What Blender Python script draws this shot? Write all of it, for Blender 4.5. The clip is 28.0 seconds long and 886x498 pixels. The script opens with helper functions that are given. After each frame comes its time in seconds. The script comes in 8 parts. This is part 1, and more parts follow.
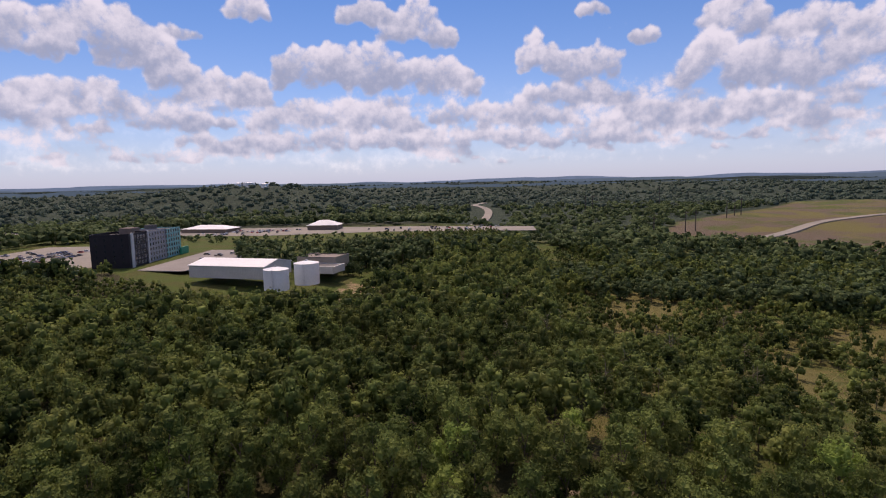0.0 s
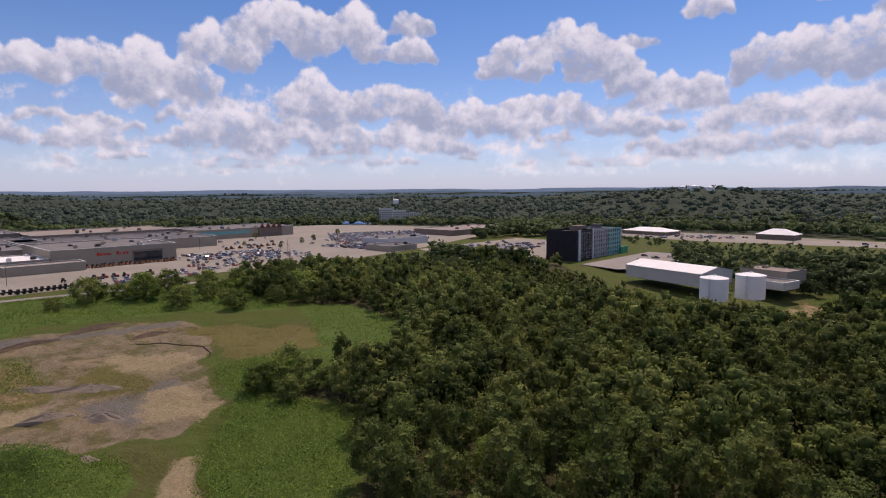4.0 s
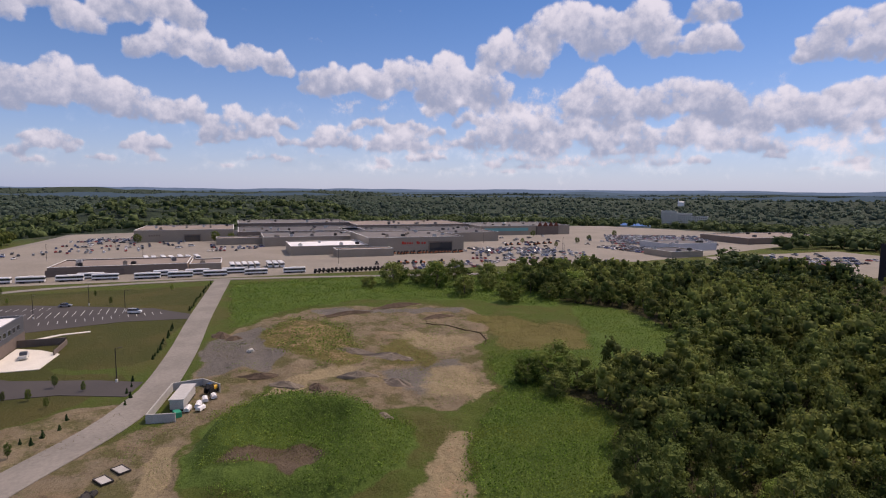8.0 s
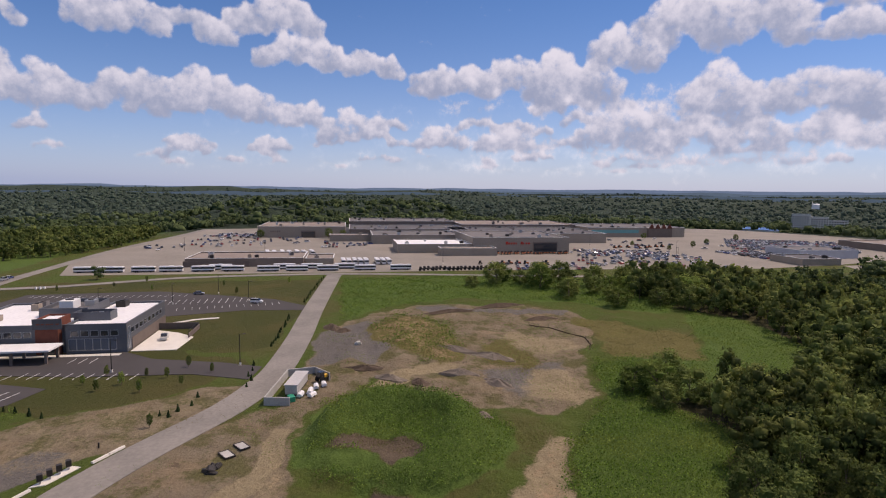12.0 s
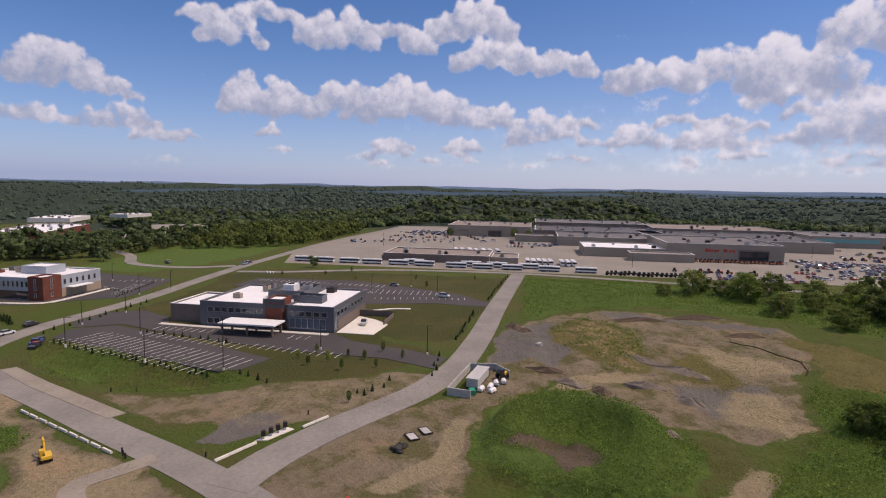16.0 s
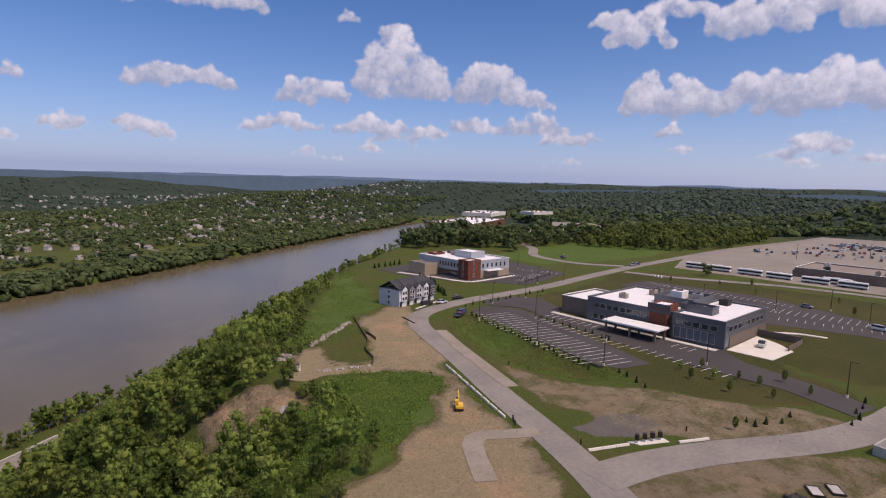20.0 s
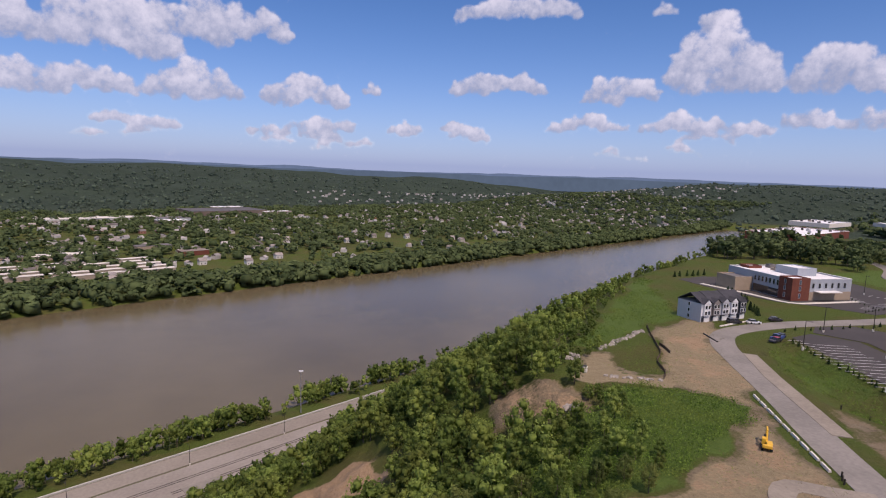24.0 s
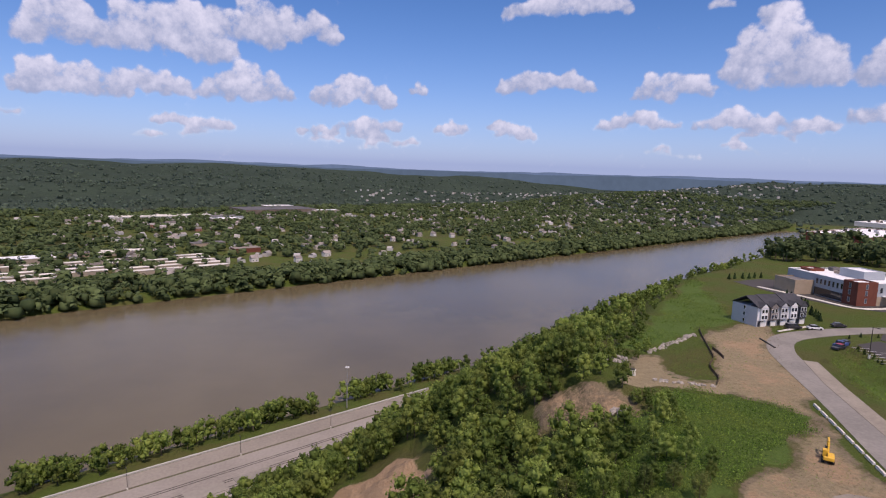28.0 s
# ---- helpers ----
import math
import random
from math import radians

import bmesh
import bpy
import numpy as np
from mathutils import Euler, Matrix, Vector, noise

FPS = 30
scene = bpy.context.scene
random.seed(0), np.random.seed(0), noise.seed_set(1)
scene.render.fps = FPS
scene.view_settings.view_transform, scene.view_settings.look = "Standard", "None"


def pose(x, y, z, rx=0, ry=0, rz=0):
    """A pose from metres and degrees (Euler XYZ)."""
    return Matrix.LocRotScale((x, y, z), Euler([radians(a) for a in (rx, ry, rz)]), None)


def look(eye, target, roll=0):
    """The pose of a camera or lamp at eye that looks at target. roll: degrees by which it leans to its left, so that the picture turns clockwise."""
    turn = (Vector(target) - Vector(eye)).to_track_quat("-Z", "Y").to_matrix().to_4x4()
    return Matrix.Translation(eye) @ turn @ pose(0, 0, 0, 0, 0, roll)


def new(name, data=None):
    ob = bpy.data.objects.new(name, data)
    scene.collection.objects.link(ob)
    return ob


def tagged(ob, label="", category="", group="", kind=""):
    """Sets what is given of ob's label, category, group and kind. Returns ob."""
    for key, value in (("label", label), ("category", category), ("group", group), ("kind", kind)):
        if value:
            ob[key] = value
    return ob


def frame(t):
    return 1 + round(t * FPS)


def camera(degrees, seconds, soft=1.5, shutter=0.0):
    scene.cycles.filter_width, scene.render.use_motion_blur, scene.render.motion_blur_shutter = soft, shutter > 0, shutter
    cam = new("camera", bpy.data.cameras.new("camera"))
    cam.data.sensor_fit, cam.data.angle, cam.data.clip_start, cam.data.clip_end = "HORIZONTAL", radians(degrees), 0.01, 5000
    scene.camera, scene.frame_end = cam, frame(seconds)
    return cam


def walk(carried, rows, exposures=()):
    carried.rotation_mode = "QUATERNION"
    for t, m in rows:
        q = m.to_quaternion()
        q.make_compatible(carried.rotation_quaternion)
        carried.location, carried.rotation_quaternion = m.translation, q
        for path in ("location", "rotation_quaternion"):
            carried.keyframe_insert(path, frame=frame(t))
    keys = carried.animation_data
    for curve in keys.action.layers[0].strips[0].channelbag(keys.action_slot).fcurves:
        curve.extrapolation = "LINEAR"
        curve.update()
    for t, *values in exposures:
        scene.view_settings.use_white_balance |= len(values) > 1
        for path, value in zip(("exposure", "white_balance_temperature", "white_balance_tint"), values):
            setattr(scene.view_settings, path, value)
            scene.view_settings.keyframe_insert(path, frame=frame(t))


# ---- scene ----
LENS = 76.2
EYE = (0.0, 0.0, 47.0)
cam = camera(LENS, 28.0, 1.1)


def aim(yaw, pitch, roll):
    """The camera's pose: yaw to the left of +y, pitch above the level, roll, in degrees."""
    a, b = radians(yaw), radians(pitch)
    to = Vector((-math.sin(a) * math.cos(b), math.cos(a) * math.cos(b), math.sin(b)))
    return look(EYE, Vector(EYE) + to, roll)


# seconds, yaw, pitch, roll: a hovering drone that turns where it is
PATH = [
    (0.0, 0.00, -6.69, -1.19), (0.5, 2.19, -6.63, -1.2), (1.0, 6.63, -6.53, -1.15), (1.5, 11.84, -6.39, -1.02),
    (2.0, 18.86, -6.22, -0.91), (2.5, 26.77, -6.07, -0.8), (3.0, 33.55, -5.94, -0.71), (3.5, 38.51, -5.83, -0.59),
    (5.5, 52.6, -5.71, -0.15), (6.0, 56.07, -5.72, 0.02), (6.5, 60.08, -5.7, 0.16), (7.0, 64.1, -5.7, 0.26),
    (7.5, 67.39, -5.72, 0.34), (8.0, 70.01, -5.72, 0.41), (8.5, 72.61, -5.73, 0.47), (9.0, 75.56, -5.73, 0.54),
    (9.5, 78.4, -5.74, 0.59), (10.0, 77.73, -5.75, 0.6), (10.5, 76.39, -5.76, 0.58), (11.0, 74.79, -5.78, 0.57),
    (11.5, 75.36, -5.8, 0.57), (12.0, 80.55, -5.83, 0.67), (12.5, 84.35, -5.86, 0.77), (14.5, 91.6, -5.97, 0.95),
    (15.0, 93.73, -6.0, 0.98), (15.5, 96.23, -6.02, 1.01), (16.0, 99.22, -6.05, 1.06), (16.5, 102.29, -6.1, 1.13),
    (17.0, 105.67, -6.17, 1.22), (17.5, 109.4, -6.24, 1.3), (18.0, 113.63, -6.34, 1.36), (18.5, 119.35, -6.44, 1.41),
    (19.0, 124.91, -6.52, 1.45), (19.5, 130.43, -6.63, 1.49), (20.0, 137.47, -6.77, 1.53), (20.5, 142.99, -6.89, 1.6),
    (21.0, 146.8, -6.99, 1.72), (21.5, 149.88, -7.08, 1.76), (23.5, 163.7, -7.45, 1.98), (24.0, 167.02, -7.56, 2.0),
    (24.5, 168.69, -7.64, 2.02), (25.0, 169.6, -7.68, 2.02), (25.5, 170.25, -7.7, 2.01), (26.0, 170.66, -7.72, 1.98),
    (26.5, 171.0, -7.74, 1.95), (27.0, 171.26, -7.76, 1.9), (27.5, 171.48, -7.78, 1.88), (28.0, 171.65, -7.8, 1.86),
]
walk(cam, [(t, aim(a, b, c)) for t, a, b, c in PATH], [(0, 0.0, 7100, 31), (6, -0.03, 7050, 28), (12, -0.05, 7050, 27), (17, -0.07, 7000, 28), (20, -0.07, 6900, 30), (28, 0.05, 6600, 30)])

# ---- sky, sun, exposure ----
SUN_AZ, SUN_EL = 12.0, 58.0          # degrees to the left of +y, above the level
scene.view_settings.exposure = 0.0
world = bpy.data.worlds.new("sky")
scene.world = world
world.use_nodes = True
wn = world.node_tree.nodes
wl = world.node_tree.links
sky_tex = wn.new("ShaderNodeTexSky")
sky_tex.sky_type = 'NISHITA'
sky_tex.sun_disc = False
sky_tex.sun_elevation = radians(SUN_EL)
sky_tex.sun_rotation = radians(-SUN_AZ)
sky_tex.altitude = 1500
sky_tex.air_density = 0.9
sky_tex.dust_density = 0.05
sky_tex.ozone_density = 4.5
# cumulus also overhead, unseen above the camera's band, added to raise the fill light
w_dir = wn.new("ShaderNodeTexCoord")
w_noise = wn.new("ShaderNodeTexNoise")
w_noise.inputs["Scale"].default_value, w_noise.inputs["Detail"].default_value = 3.2, 6.0
wl.new(w_dir.outputs["Generated"], w_noise.inputs["Vector"])
w_step = wn.new("ShaderNodeMapRange")
w_step.inputs["From Min"].default_value, w_step.inputs["From Max"].default_value = 0.47, 0.58
wl.new(w_noise.outputs["Fac"], w_step.inputs["Value"])
w_sep = wn.new("ShaderNodeSeparateXYZ")
wl.new(w_dir.outputs["Generated"], w_sep.inputs[0])
w_high = wn.new("ShaderNodeMapRange")
w_high.inputs["From Min"].default_value, w_high.inputs["From Max"].default_value = 0.34, 0.42
wl.new(w_sep.outputs["Z"], w_high.inputs["Value"])
w_fac = wn.new("ShaderNodeMath")
w_fac.operation = 'MULTIPLY'
wl.new(w_step.outputs[0], w_fac.inputs[0]), wl.new(w_high.outputs[0], w_fac.inputs[1])
w_mix = wn.new("ShaderNodeMix")
w_mix.data_type = 'RGBA'
w_mix.inputs[7].default_value = (10.5, 10.6, 10.8, 1)
w_hue = wn.new("ShaderNodeHueSaturation")
w_hue.inputs["Saturation"].default_value, w_hue.inputs["Value"].default_value = 1.22, 1.44
wl.new(sky_tex.outputs[0], w_hue.inputs["Color"])
wl.new(w_fac.outputs[0], w_mix.inputs[0]), wl.new(w_hue.outputs[0], w_mix.inputs[6])
wl.new(w_mix.outputs[2], wn["Background"].inputs["Color"])
wn["Background"].inputs["Strength"].default_value = 0.085
sun = new("sun", bpy.data.lights.new("sun", 'SUN'))
sun.data.energy = 3.3
sun.data.angle = radians(0.5)
sun.data.color = (1.0, 0.90, 0.74)
_sd = Vector((-math.sin(radians(SUN_AZ)) * math.cos(radians(SUN_EL)), math.cos(radians(SUN_AZ)) * math.cos(radians(SUN_EL)), math.sin(radians(SUN_EL))))
sun.matrix_world = look(_sd * 900, (0, 0, 0))

# ---- materials ----
class Nodes:
    """Short hand for building a node material."""

    def __init__(self, name):
        self.mat = bpy.data.materials.new(name)
        self.mat.use_nodes = True
        self.t = self.mat.node_tree
        self.b = self.t.nodes["Principled BSDF"]
        self.out = self.t.nodes["Material Output"]

    def add(self, kind, **inputs):
        n = self.t.nodes.new("ShaderNode" + kind)
        for k, v in inputs.items():
            sock = n.inputs[k.replace("_", " ")]
            if isinstance(v, bpy.types.NodeSocket):
                self.t.links.new(v, sock)
            else:
                sock.default_value = v
        return n

    def link(self, a, b):
        self.t.links.new(a, b)

    def pos(self):
        return self.add("NewGeometry").outputs["Position"]

    def noise(self, scale, detail=3.0, rough=0.55, vec=None):
        n = self.add("TexNoise", Scale=scale, Detail=detail, Roughness=rough)
        self.link(vec if vec is not None else self.pos(), n.inputs["Vector"])
        return n.outputs["Fac"]

    def math(self, op, a, b=0.0, clamp=False):
        n = self.t.nodes.new("ShaderNodeMath")
        n.operation, n.use_clamp = op, clamp
        for s, v in zip(n.inputs, (a, b)):
            if isinstance(v, bpy.types.NodeSocket):
                self.link(v, s)
            else:
                s.default_value = v
        return n.outputs[0]

    def step(self, v, lo, hi):
        n = self.add("MapRange", Value=v)
        n.interpolation_type = 'SMOOTHSTEP'
        n.inputs["From Min"].default_value, n.inputs["From Max"].default_value = lo, hi
        return n.outputs["Result"]

    def mix(self, fac, a, b, blend='MIX'):
        n = self.t.nodes.new("ShaderNodeMix")
        n.data_type, n.blend_type = 'RGBA', blend
        for s, v in ((n.inputs[0], fac), (n.inputs[6], a), (n.inputs[7], b)):
            if isinstance(v, bpy.types.NodeSocket):
                self.link(v, s)
            elif isinstance(v, tuple):
                s.default_value = (*v, 1.0)
            else:
                s.default_value = v
        return n.outputs[2]

    def bump(self, height, strength, dist):
        n = self.add("Bump", Strength=strength, Distance=dist, Height=height)
        self.link(n.outputs[0], self.b.inputs["Normal"])

    def done(self, colour, rough=0.85, metal=0.0, spec=0.3):
        for s, v in (("Base Color", colour), ("Roughness", rough), ("Metallic", metal), ("Specular IOR Level", spec)):
            if isinstance(v, bpy.types.NodeSocket):
                self.link(v, self.b.inputs[s])
            elif isinstance(v, tuple):
                self.b.inputs[s].default_value = (*v, 1.0)
            else:
                self.b.inputs[s].default_value = v
        return self.mat


def surface(name, c1, c2, big=0.15, fine=3.0, rough=0.85, metal=0.0, spec=0.3, relief=0.0, rand=0.0):
    """Two colours blended by noise at two scales, with grain, a little relief, and a shift from thing to thing."""
    n = Nodes(name)
    a = n.step(n.noise(big, 4), 0.35, 0.65)
    g = n.noise(fine, 5, 0.65)
    col = n.mix(a, c1, c2)
    col = n.mix(0.55, col, n.mix(g, tuple(v * 0.55 for v in c1), tuple(min(1.0, v * 1.4) for v in c2)))
    if rand:
        r = n.add("ObjectInfo").outputs["Random"]
        k = n.math('ADD', n.math('MULTIPLY', r, 2 * rand), 1 - rand)
        h = n.add("HueSaturation", Value=k, Color=col)
        col = h.outputs[0]
    if relief:
        n.bump(g, 0.6, relief)
    return n.done(col, n.math('ADD', n.math('MULTIPLY', g, 0.12), rough - 0.06), metal, spec)


def leaves(name, dark, light, yellow, trans=0.42, per_object=True, vary=0.95):
    """Foliage: every leaf spray differs a little, every tree more."""
    n = Nodes(name)
    isl = n.add("NewGeometry").outputs["Random Per Island"]
    big = n.noise(0.09, 3)
    col = n.mix(isl, dark, light)
    col = n.mix(n.math('MULTIPLY', n.step(big, 0.42, 0.68), 0.6), col, yellow)
    if per_object:
        tint = n.add("Attribute")
        tint.attribute_name = "tint"
        own = n.math('SUBTRACT', 1.0, n.math('CEIL', tint.outputs["Fac"]))
        r = n.math('ADD', tint.outputs["Fac"], n.math('MULTIPLY', own, n.add("ObjectInfo").outputs["Random"]))
        col = n.mix(n.math('MULTIPLY', r, 0.45), col, yellow)
        h = n.add("HueSaturation", Value=n.math('ADD', n.math('MULTIPLY', r, vary), 1.05 - vary / 2), Color=col)
        col = h.outputs[0]
    n.done(col, 0.8, 0.0, 0.12)
    tr = n.add("BsdfTranslucent", Color=col)
    mx = n.add("MixShader", Fac=trans)
    n.link(n.b.outputs[0], mx.inputs[1])
    n.link(tr.outputs[0], mx.inputs[2])
    n.link(mx.outputs[0], n.out.inputs["Surface"])
    return n.mat


M = dict(
    leaf=leaves("broadleaf_foliage", (0.030, 0.057, 0.017), (0.132, 0.194, 0.052), (0.186, 0.198, 0.056)),
    leaf_mid=leaves("bluff_foliage", (0.076, 0.134, 0.032), (0.205, 0.304, 0.069), (0.248, 0.284, 0.070), 0.5),
    # distance haze put into the leaf colour: slight far off, bluer on the hills
    leaf_far_haze=leaves("hazed_far_foliage", (0.046, 0.076, 0.032), (0.100, 0.146, 0.058), (0.112, 0.142, 0.056), 0.3, True, 0.6),
    leaf_hill_haze=leaves("hazed_hill_foliage", (0.052, 0.080, 0.066), (0.086, 0.126, 0.092), (0.092, 0.124, 0.082), 0.25, True, 0.5),
    weed=leaves("weed_leaves", (0.036, 0.084, 0.015), (0.210, 0.335, 0.056), (0.215, 0.260, 0.055), 0.3, False),
    dry=leaves("dry_stalks", (0.11, 0.10, 0.045), (0.19, 0.165, 0.075), (0.14, 0.14, 0.055), 0.2, False),
    conifer=leaves("evergreen_needles", (0.010, 0.025, 0.010), (0.025, 0.05, 0.018), (0.03, 0.05, 0.015), 0.1),
    bark=surface("bark", (0.09, 0.07, 0.05), (0.16, 0.13, 0.10), 0.8, 9, 0.9),
    dead=surface("dead_wood", (0.20, 0.16, 0.12), (0.30, 0.25, 0.20), 0.8, 9, 0.9),
    asphalt=surface("new_asphalt", (0.050, 0.046, 0.046), (0.070, 0.064, 0.062), 0.06, 2.5, 0.9),
    road=surface("worn_pale_asphalt", (0.165, 0.154, 0.138), (0.262, 0.243, 0.216), 0.09, 1.2, 0.92),
    track=surface("pale_gravel_track", (0.20, 0.175, 0.14), (0.30, 0.265, 0.215), 0.15, 1.5, 0.94),
    lot=surface("old_concrete_lot", (0.198, 0.180, 0.152), (0.278, 0.252, 0.214), 0.03, 0.5, 0.92),
    concrete=surface("pale_concrete", (0.58, 0.55, 0.49), (0.68, 0.65, 0.58), 0.3, 4, 0.85, rand=0.06),
    block=surface("grey_concrete_block", (0.36, 0.35, 0.33), (0.46, 0.45, 0.42), 0.5, 4, 0.9, rand=0.1),
    paint=surface("white_line_paint", (0.66, 0.66, 0.64), (0.78, 0.78, 0.75), 0.8, 5, 0.8),
    roof_white=surface("white_membrane_roof", (0.76, 0.76, 0.76), (0.84, 0.84, 0.84), 0.08, 1.0, 0.75),
    roof_grey=surface("grey_flat_roof", (0.105, 0.10, 0.098), (0.18, 0.17, 0.165), 0.05, 0.7, 0.9),
    roof_dark=surface("dark_flat_roof", (0.07, 0.07, 0.075), (0.13, 0.125, 0.125), 0.05, 0.7, 0.9),
    roof_tan=surface("tan_gravel_roof", (0.20, 0.165, 0.14), (0.28, 0.235, 0.20), 0.05, 0.7, 0.9),
    shingle=surface("charcoal_shingles", (0.035, 0.036, 0.042), (0.065, 0.066, 0.075), 0.5, 6, 0.9),
    slate=surface("weathered_roof_shingles", (0.16, 0.14, 0.13), (0.30, 0.27, 0.25), 0.1, 2, 0.9, rand=0.45),
    panel=surface("blue_grey_metal_panel", (0.10, 0.108, 0.122), (0.13, 0.138, 0.152), 0.2, 2, 0.5, 0.2, 0.4, rand=0.05),
    panel_light=surface("pale_blue_grey_panel", (0.30, 0.335, 0.37), (0.36, 0.395, 0.43), 0.2, 2, 0.55, 0.0, 0.4, rand=0.05),
    brick_red=surface("red_brown_brick", (0.125, 0.040, 0.026), (0.175, 0.060, 0.040), 0.5, 6, 0.88),
    brick_tan=surface("tan_brick", (0.27, 0.215, 0.155), (0.34, 0.275, 0.205), 0.4, 6, 0.88, rand=0.1),
    brick_brown=surface("brown_brick", (0.14, 0.11, 0.092), (0.19, 0.15, 0.125), 0.4, 6, 0.88),
    stucco=surface("beige_store_wall", (0.28, 0.235, 0.185), (0.35, 0.295, 0.235), 0.06, 1.2, 0.88),
    stucco_dark=surface("brown_store_wall", (0.17, 0.13, 0.105), (0.23, 0.18, 0.145), 0.06, 1.2, 0.88),
    siding_white=surface("white_siding", (0.72, 0.73, 0.74), (0.80, 0.80, 0.80), 0.3, 5, 0.6),
    siding_grey=surface("grey_siding", (0.42, 0.43, 0.45), (0.50, 0.51, 0.53), 0.3, 5, 0.6),
    siding_dark=surface("dark_slate_siding", (0.055, 0.06, 0.07), (0.085, 0.09, 0.10), 0.3, 5, 0.6),
    siding_taupe=surface("taupe_siding", (0.20, 0.18, 0.17), (0.26, 0.235, 0.22), 0.3, 5, 0.6),
    black_wrap=surface("dark_purple_cladding", (0.012, 0.011, 0.016), (0.020, 0.018, 0.026), 0.2, 2, 0.7),
    teal=surface("teal_green_sheathing", (0.13, 0.33, 0.33), (0.17, 0.40, 0.39), 0.2, 2, 0.75),
    wrap_grey=surface("grey_sheathing", (0.22, 0.22, 0.24), (0.30, 0.30, 0.32), 0.2, 2, 0.8),
    tank=surface("white_tank_paint", (0.74, 0.76, 0.77), (0.82, 0.83, 0.84), 0.15, 1.5, 0.45),
    shed=surface("pale_grey_metal_cladding", (0.44, 0.43, 0.41), (0.52, 0.51, 0.49), 0.15, 1.5, 0.55, rand=0.04),
    metal=surface("galvanised_steel", (0.38, 0.39, 0.40), (0.50, 0.51, 0.52), 0.5, 5, 0.45, 0.7),
    metal_dark=surface("dark_bronze_metal", (0.035, 0.03, 0.028), (0.05, 0.045, 0.04), 0.5, 5, 0.5, 0.3),
    wood_pole=surface("weathered_pole_wood", (0.06, 0.05, 0.045), (0.10, 0.085, 0.075), 0.5, 6, 0.9),
    rubber=surface("black_rubber", (0.014, 0.014, 0.014), (0.024, 0.024, 0.024), 0.5, 6, 0.85),
    trim=surface("white_trim", (0.74, 0.74, 0.72), (0.82, 0.82, 0.80), 0.5, 6, 0.6),
    yellow=surface("yellow_machine_paint", (0.66, 0.37, 0.03), (0.74, 0.44, 0.05), 0.8, 6, 0.45),
    red=surface("red_machine_paint", (0.50, 0.03, 0.02), (0.60, 0.05, 0.03), 0.8, 6, 0.45),
    orange=surface("orange_machine_paint", (0.42, 0.09, 0.02), (0.52, 0.14, 0.03), 0.8, 6, 0.5),
    green=surface("green_plastic", (0.01, 0.22, 0.13), (0.015, 0.28, 0.17), 0.8, 6, 0.5),
    blue_roof=surface("blue_metal_roof", (0.06, 0.17, 0.42), (0.09, 0.22, 0.50), 0.2, 2, 0.5),
    stone=surface("pale_riprap_stone", (0.22, 0.20, 0.175), (0.36, 0.33, 0.29), 0.6, 4, 0.9, rand=0.3),
    soil=surface("dark_loose_soil", (0.065, 0.047, 0.034), (0.13, 0.095, 0.066), 0.6, 4, 0.95, relief=0.2),
    spoil=surface("grey_brown_spoil", (0.15, 0.125, 0.10), (0.24, 0.20, 0.155), 0.5, 4, 0.95, relief=0.2),
    fence=surface("brown_silt_fabric", (0.075, 0.052, 0.034), (0.13, 0.092, 0.060), 0.8, 6, 0.9),
)


def glass(name, tint, rough=0.08):
    n = Nodes(name)
    g = n.noise(0.7, 2)
    return n.done(n.mix(g, tuple(v * 0.7 for v in tint), tint), rough, 0.0, 0.9)


M["glass"] = glass("dark_window_glass", (0.025, 0.032, 0.042))
M["glass_sky"] = glass("blue_grey_window_glass", (0.10, 0.13, 0.17), 0.15)


def car_paint():
    n = Nodes("car_paint")
    r = n.add("ObjectInfo").outputs["Random"]
    ramp = n.add("ValToRGB", Fac=r)
    ramp.color_ramp.interpolation = 'CONSTANT'
    tones = ((0.0, (0.70, 0.71, 0.72)), (0.18, (0.03, 0.03, 0.034)), (0.38, (0.26, 0.27, 0.29)), (0.52, (0.10, 0.11, 0.13)), (0.64, (0.35, 0.03, 0.03)),
             (0.72, (0.04, 0.07, 0.22)), (0.84, (0.50, 0.49, 0.46)), (0.93, (0.10, 0.05, 0.035)))
    e = ramp.color_ramp.elements
    e[0].position, e[0].color = 0.0, (*tones[0][1], 1)
    e[1].position, e[1].color = tones[1][0], (*tones[1][1], 1)
    for p, c in tones[2:]:
        k = e.new(p)
        k.color = (*c, 1)
    return n.done(ramp.outputs[0], 0.28, 0.1, 0.5)


M["car"] = car_paint()
M["car_white"] = surface("white_vehicle_paint", (0.74, 0.74, 0.74), (0.82, 0.82, 0.82), 0.3, 3, 0.35)
M["car_silver"] = surface("silver_vehicle_paint", (0.45, 0.47, 0.49), (0.55, 0.57, 0.59), 0.3, 3, 0.35, 0.3)

